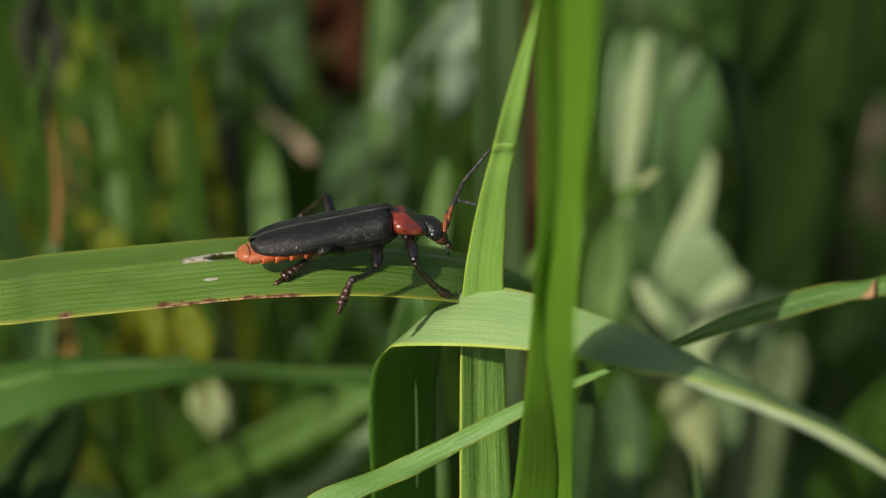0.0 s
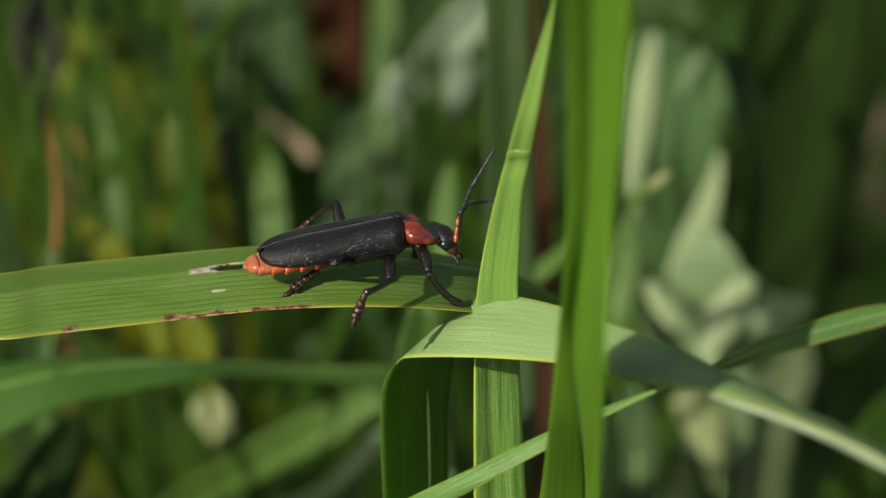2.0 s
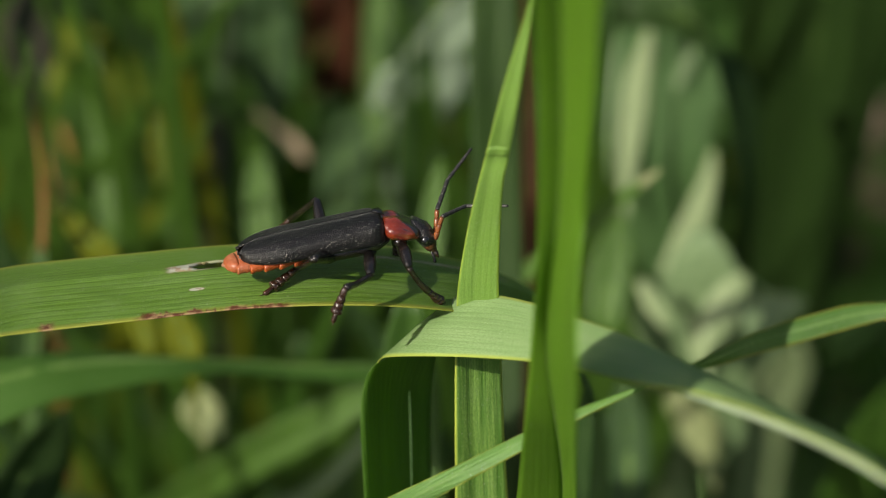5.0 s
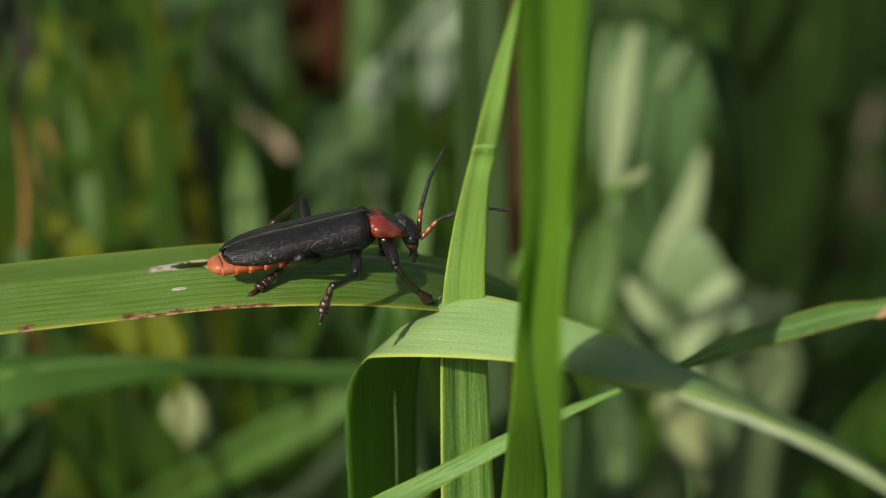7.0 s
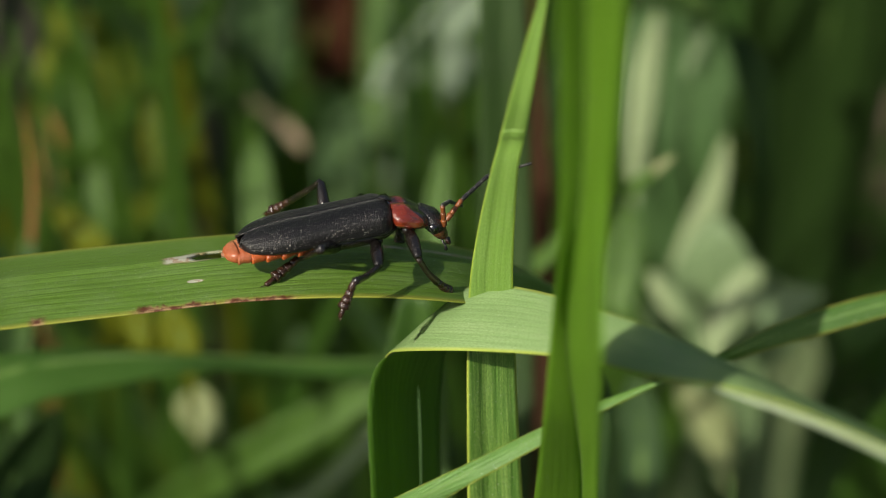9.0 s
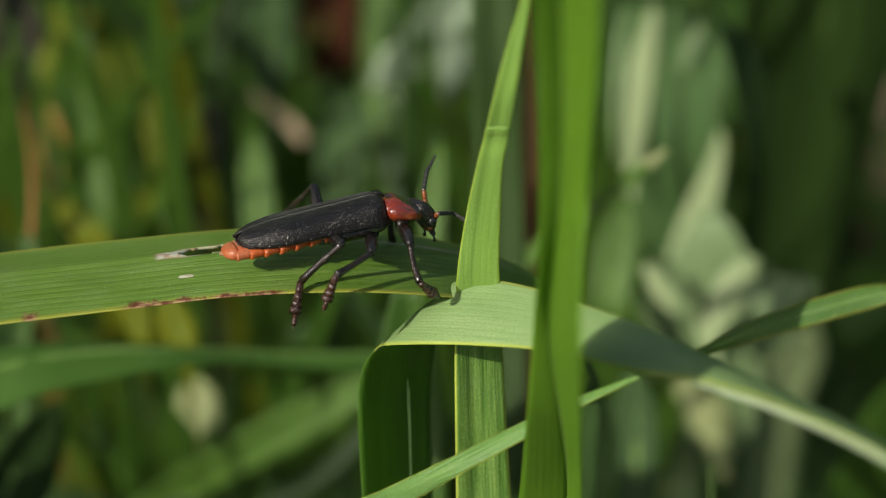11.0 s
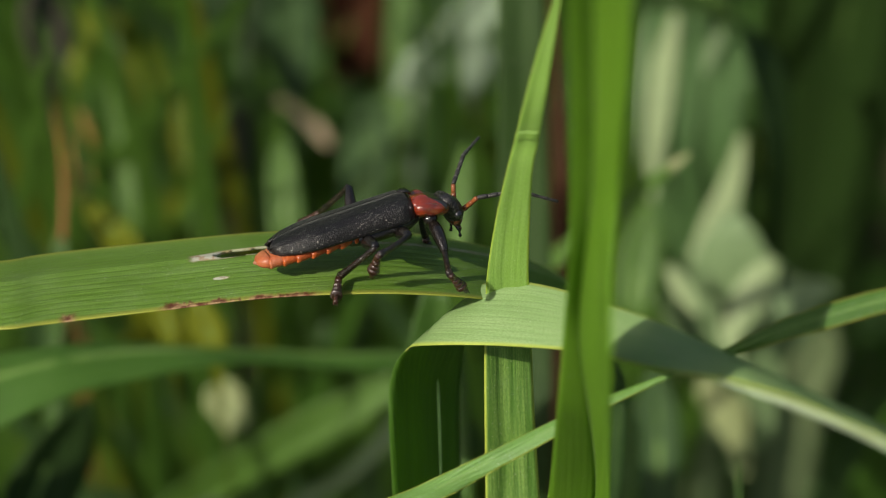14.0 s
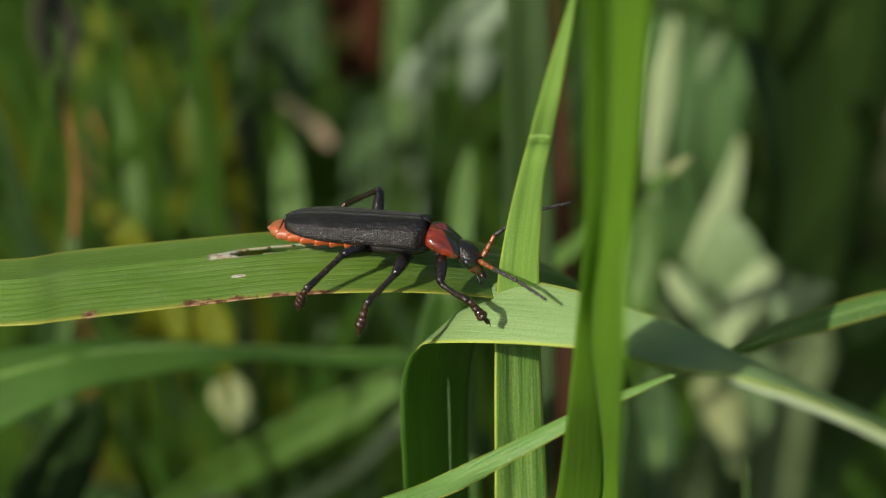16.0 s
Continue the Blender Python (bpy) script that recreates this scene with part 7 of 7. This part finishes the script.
    chain(legs['far_hind'], [
        (0, root, (-1.29, 3.35, 1.06), (-2.48, 5.62, -1.18), (-3.87, 6.36, -2.98)),
        (7, root, (-0.96, 3.26, 1.15), (-2.34, 5.48, -1.02), (-3.57, 6.63, -2.74)),
        (12.5, root, (-0.96, 2.88, 1.53), (-2.37, 5.05, -0.67), (-3.25, 7.11, -1.53)),
        (13.5, root, (-0.49, 2.42, 1.75), (-2.37, 4.52, -0.16), (-3.51, 6.61, -0.47)),
        (14.5, root, (-0.63, 3.18, 1.18), (-1.73, 5.75, -0.77), (-3.17, 6.55, -2.51)),
        (15.5, root, (-1.42, 3.43, 0.94), (-3.34, 5.35, -1.11), (-4.81, 5.32, -3)),
        (16, root, (-1.43, 2.81, 1.58), (-3.76, 4.39, -0.33), (-5.31, 4.66, -2.14)),
    ])
    root = LEG_PLAN['far_mid'][0]
    chain(legs['far_mid'], [(t, root, (1.4, 3.2, -0.5), (1.9, 5.2, -2.2), (2.3, 6.0, -4.0)) for t in (0.0, 16.0)])
    root = LEG_PLAN['far_fore'][0]
    chain(legs['far_fore'], [(t, root, (3.4, 2.6, -1.2), (3.7, 3.8, -3.0), (4.0, 4.6, -4.6)) for t in (0.0, 16.0)])
    chain(antennae['left'], [
        (0, (5.51, -0.1, -0.71), (6.18, 0.94, 0.13), (7.4, 3.06, 0.65), (9.41, 3.69, 2.34)),
        (1.5, (5.48, -0.22, -0.77), (5.86, 0.51, 0.49), (7.13, 2.55, 1.18), (8.79, 3.65, 3)),
        (3.5, (5.48, -0.22, -0.77), (6, 0.45, 0.47), (7.44, 2.43, 0.99), (9.5, 3.01, 2.63)),
        (6, (5.32, 0.1, -1.07), (5.55, 0.78, 0.25), (6.65, 2.74, 1.34), (8.41, 4.67, 2)),
        (7, (5.2, 0.28, -1.15), (5.63, 0.89, 0.15), (6.8, 2.87, 1.12), (8.42, 4.81, 2.07)),
        (8, (5.37, -0, -1.01), (6.21, 0.46, 0.14), (7.63, 2.38, 0.9), (9.45, 4.34, 1.25)),
        (9, (5.46, -0.21, -0.82), (6.54, 0.14, 0.15), (8.54, 1.59, 0.54), (11.16, 1.23, 1.08)),
        (11.3, (4.94, 0.8, -0.99), (4.84, 1.22, 0.44), (5.68, 3.56, 0.7), (6.6, 6.1, 0.6)),
        (11.5, (4.86, 0.86, -0.97), (5.46, -0.41, -0.45), (7.04, 1.41, -1.13), (8.78, 3.17, -2.19)),
        (12, (5.11, 0.39, -1.15), (5.35, -1.04, -0.77), (7.05, 0.14, -2.17), (8.87, 1.27, -3.82)),
        (12.5, (5.28, 0.14, -1.07), (5.97, -0.67, 0), (7.78, 0.95, -0.61), (10.18, 1.87, -1.41)),
        (13, (4.98, 0.76, -0.9), (4.38, 1.51, 0.25), (4.43, 3.57, 1.66), (4.48, 6.21, 2.23)),
        (13.5, (4.97, 0.95, -0.65), (4.67, 1.55, 0.69), (5.05, 3.44, 2.28), (5.82, 5.85, 3.23)),
        (14, (4.96, 0.75, -0.98), (5.31, 1.15, 0.42), (6.76, 2.97, 1.34), (8.52, 5.01, 1.46)),
        (14.5, (5.31, -0.21, -1.16), (4.84, 0.47, 0.09), (5.45, 2.89, 0.14), (6.67, 4.97, -1.09)),
        (15, (5.32, -0.28, -1.15), (6.55, -0.3, -0.3), (8.84, 0.61, -0.74), (11.25, 0.86, -1.91)),
        (15.5, (5.25, 0.11, -1.37), (4.92, 1.37, -0.63), (5.18, 3.76, 0.06), (7.21, 5.14, 1.19)),
        (16, (5.43, 0.14, -0.94), (5.99, 0.8, 0.28), (7.88, 1.78, 1.6), (10.19, 3.13, 1.91)),
    ])
    chain(antennae['right'], [
        (0, (5.28, -0.7, -0.71), (5.74, 0.64, -0.21), (6.87, 2.86, -0.43), (7.62, 0.36, 0.28)),
        (1.5, (5.19, -0.79, -0.77), (5.56, -0.06, 0.49), (6.71, 2.15, 0.27), (8.33, 4, -0.85)),
        (3.5, (5.19, -0.79, -0.77), (5.69, -0.2, 0.51), (6.84, 1.94, -0.09), (7.2, -0.39, 1.23)),
        (6, (5.17, -0.52, -1.07), (5.72, -0.8, 0.3), (7.96, 0.31, 0.09), (10.57, 0.25, -0.59)),
        (7, (5.16, -0.36, -1.15), (6.31, -0.34, -0.19), (8.76, 0.12, 0.06), (11.24, 0.4, -0.96)),
        (8, (5.17, -0.61, -1.01), (6.44, -0.86, -0.26), (8.66, 0.27, -0.5), (11.17, 0.69, -1.42)),
        (9, (5.17, -0.78, -0.82), (5.04, -1, 0.65), (6.05, 1.05, -0.35), (7.36, 2.86, -1.86)),
        (11.3, (5.31, 0.28, -0.99), (5.12, -1.12, -0.5), (6.67, 0.67, -1.3), (6.69, -2.01, -0.95)),
        (11.5, (5.29, 0.39, -0.97), (5.67, -1.06, -0.85), (7.14, 0.56, -2.07), (7.25, -2.13, -2.35)),
        (12, (5.17, -0.24, -1.15), (4.81, -1.66, -0.81), (6.8, -0.68, -1.97), (8.03, -2.17, -3.86)),
        (12.5, (5.15, -0.49, -1.07), (6.27, -1.33, -0.54), (8.58, -2.22, -0.88), (10.51, -2.53, -2.74)),
        (13, (5.32, 0.22, -0.9), (5.32, -1.13, -0.25), (7.07, 0.21, -1.42), (6.16, -2.31, -1.11)),
        (13.5, (5.4, 0.47, -0.65), (5.59, -0.49, 0.49), (7.74, 0.77, 0.3), (8.19, -1.67, 1.36)),
        (14, (5.31, 0.22, -0.98), (6.07, -0.76, -0.13), (8.53, -1.19, -0.29), (10.84, -1.04, -1.67)),
        (14.5, (4.99, -0.76, -1.16), (6.37, -0.88, -0.59), (8.56, -0.9, -1.78), (10.68, -1.81, -3.18)),
        (15, (5, -0.83, -1.15), (6.39, -1.14, -0.68), (8.77, -1.9, -0.49), (11.31, -2.64, -1.02)),
        (15.5, (5.12, -0.52, -1.37), (4.7, -1.35, -2.55), (5.38, -3.68, -3.15), (6.6, -5.94, -4)),
        (16, (5.33, -0.49, -0.94), (6.37, -1.57, -0.87), (8.12, -3.55, -0.55), (9.96, -5.30, -0.65)),
    ])


motions()
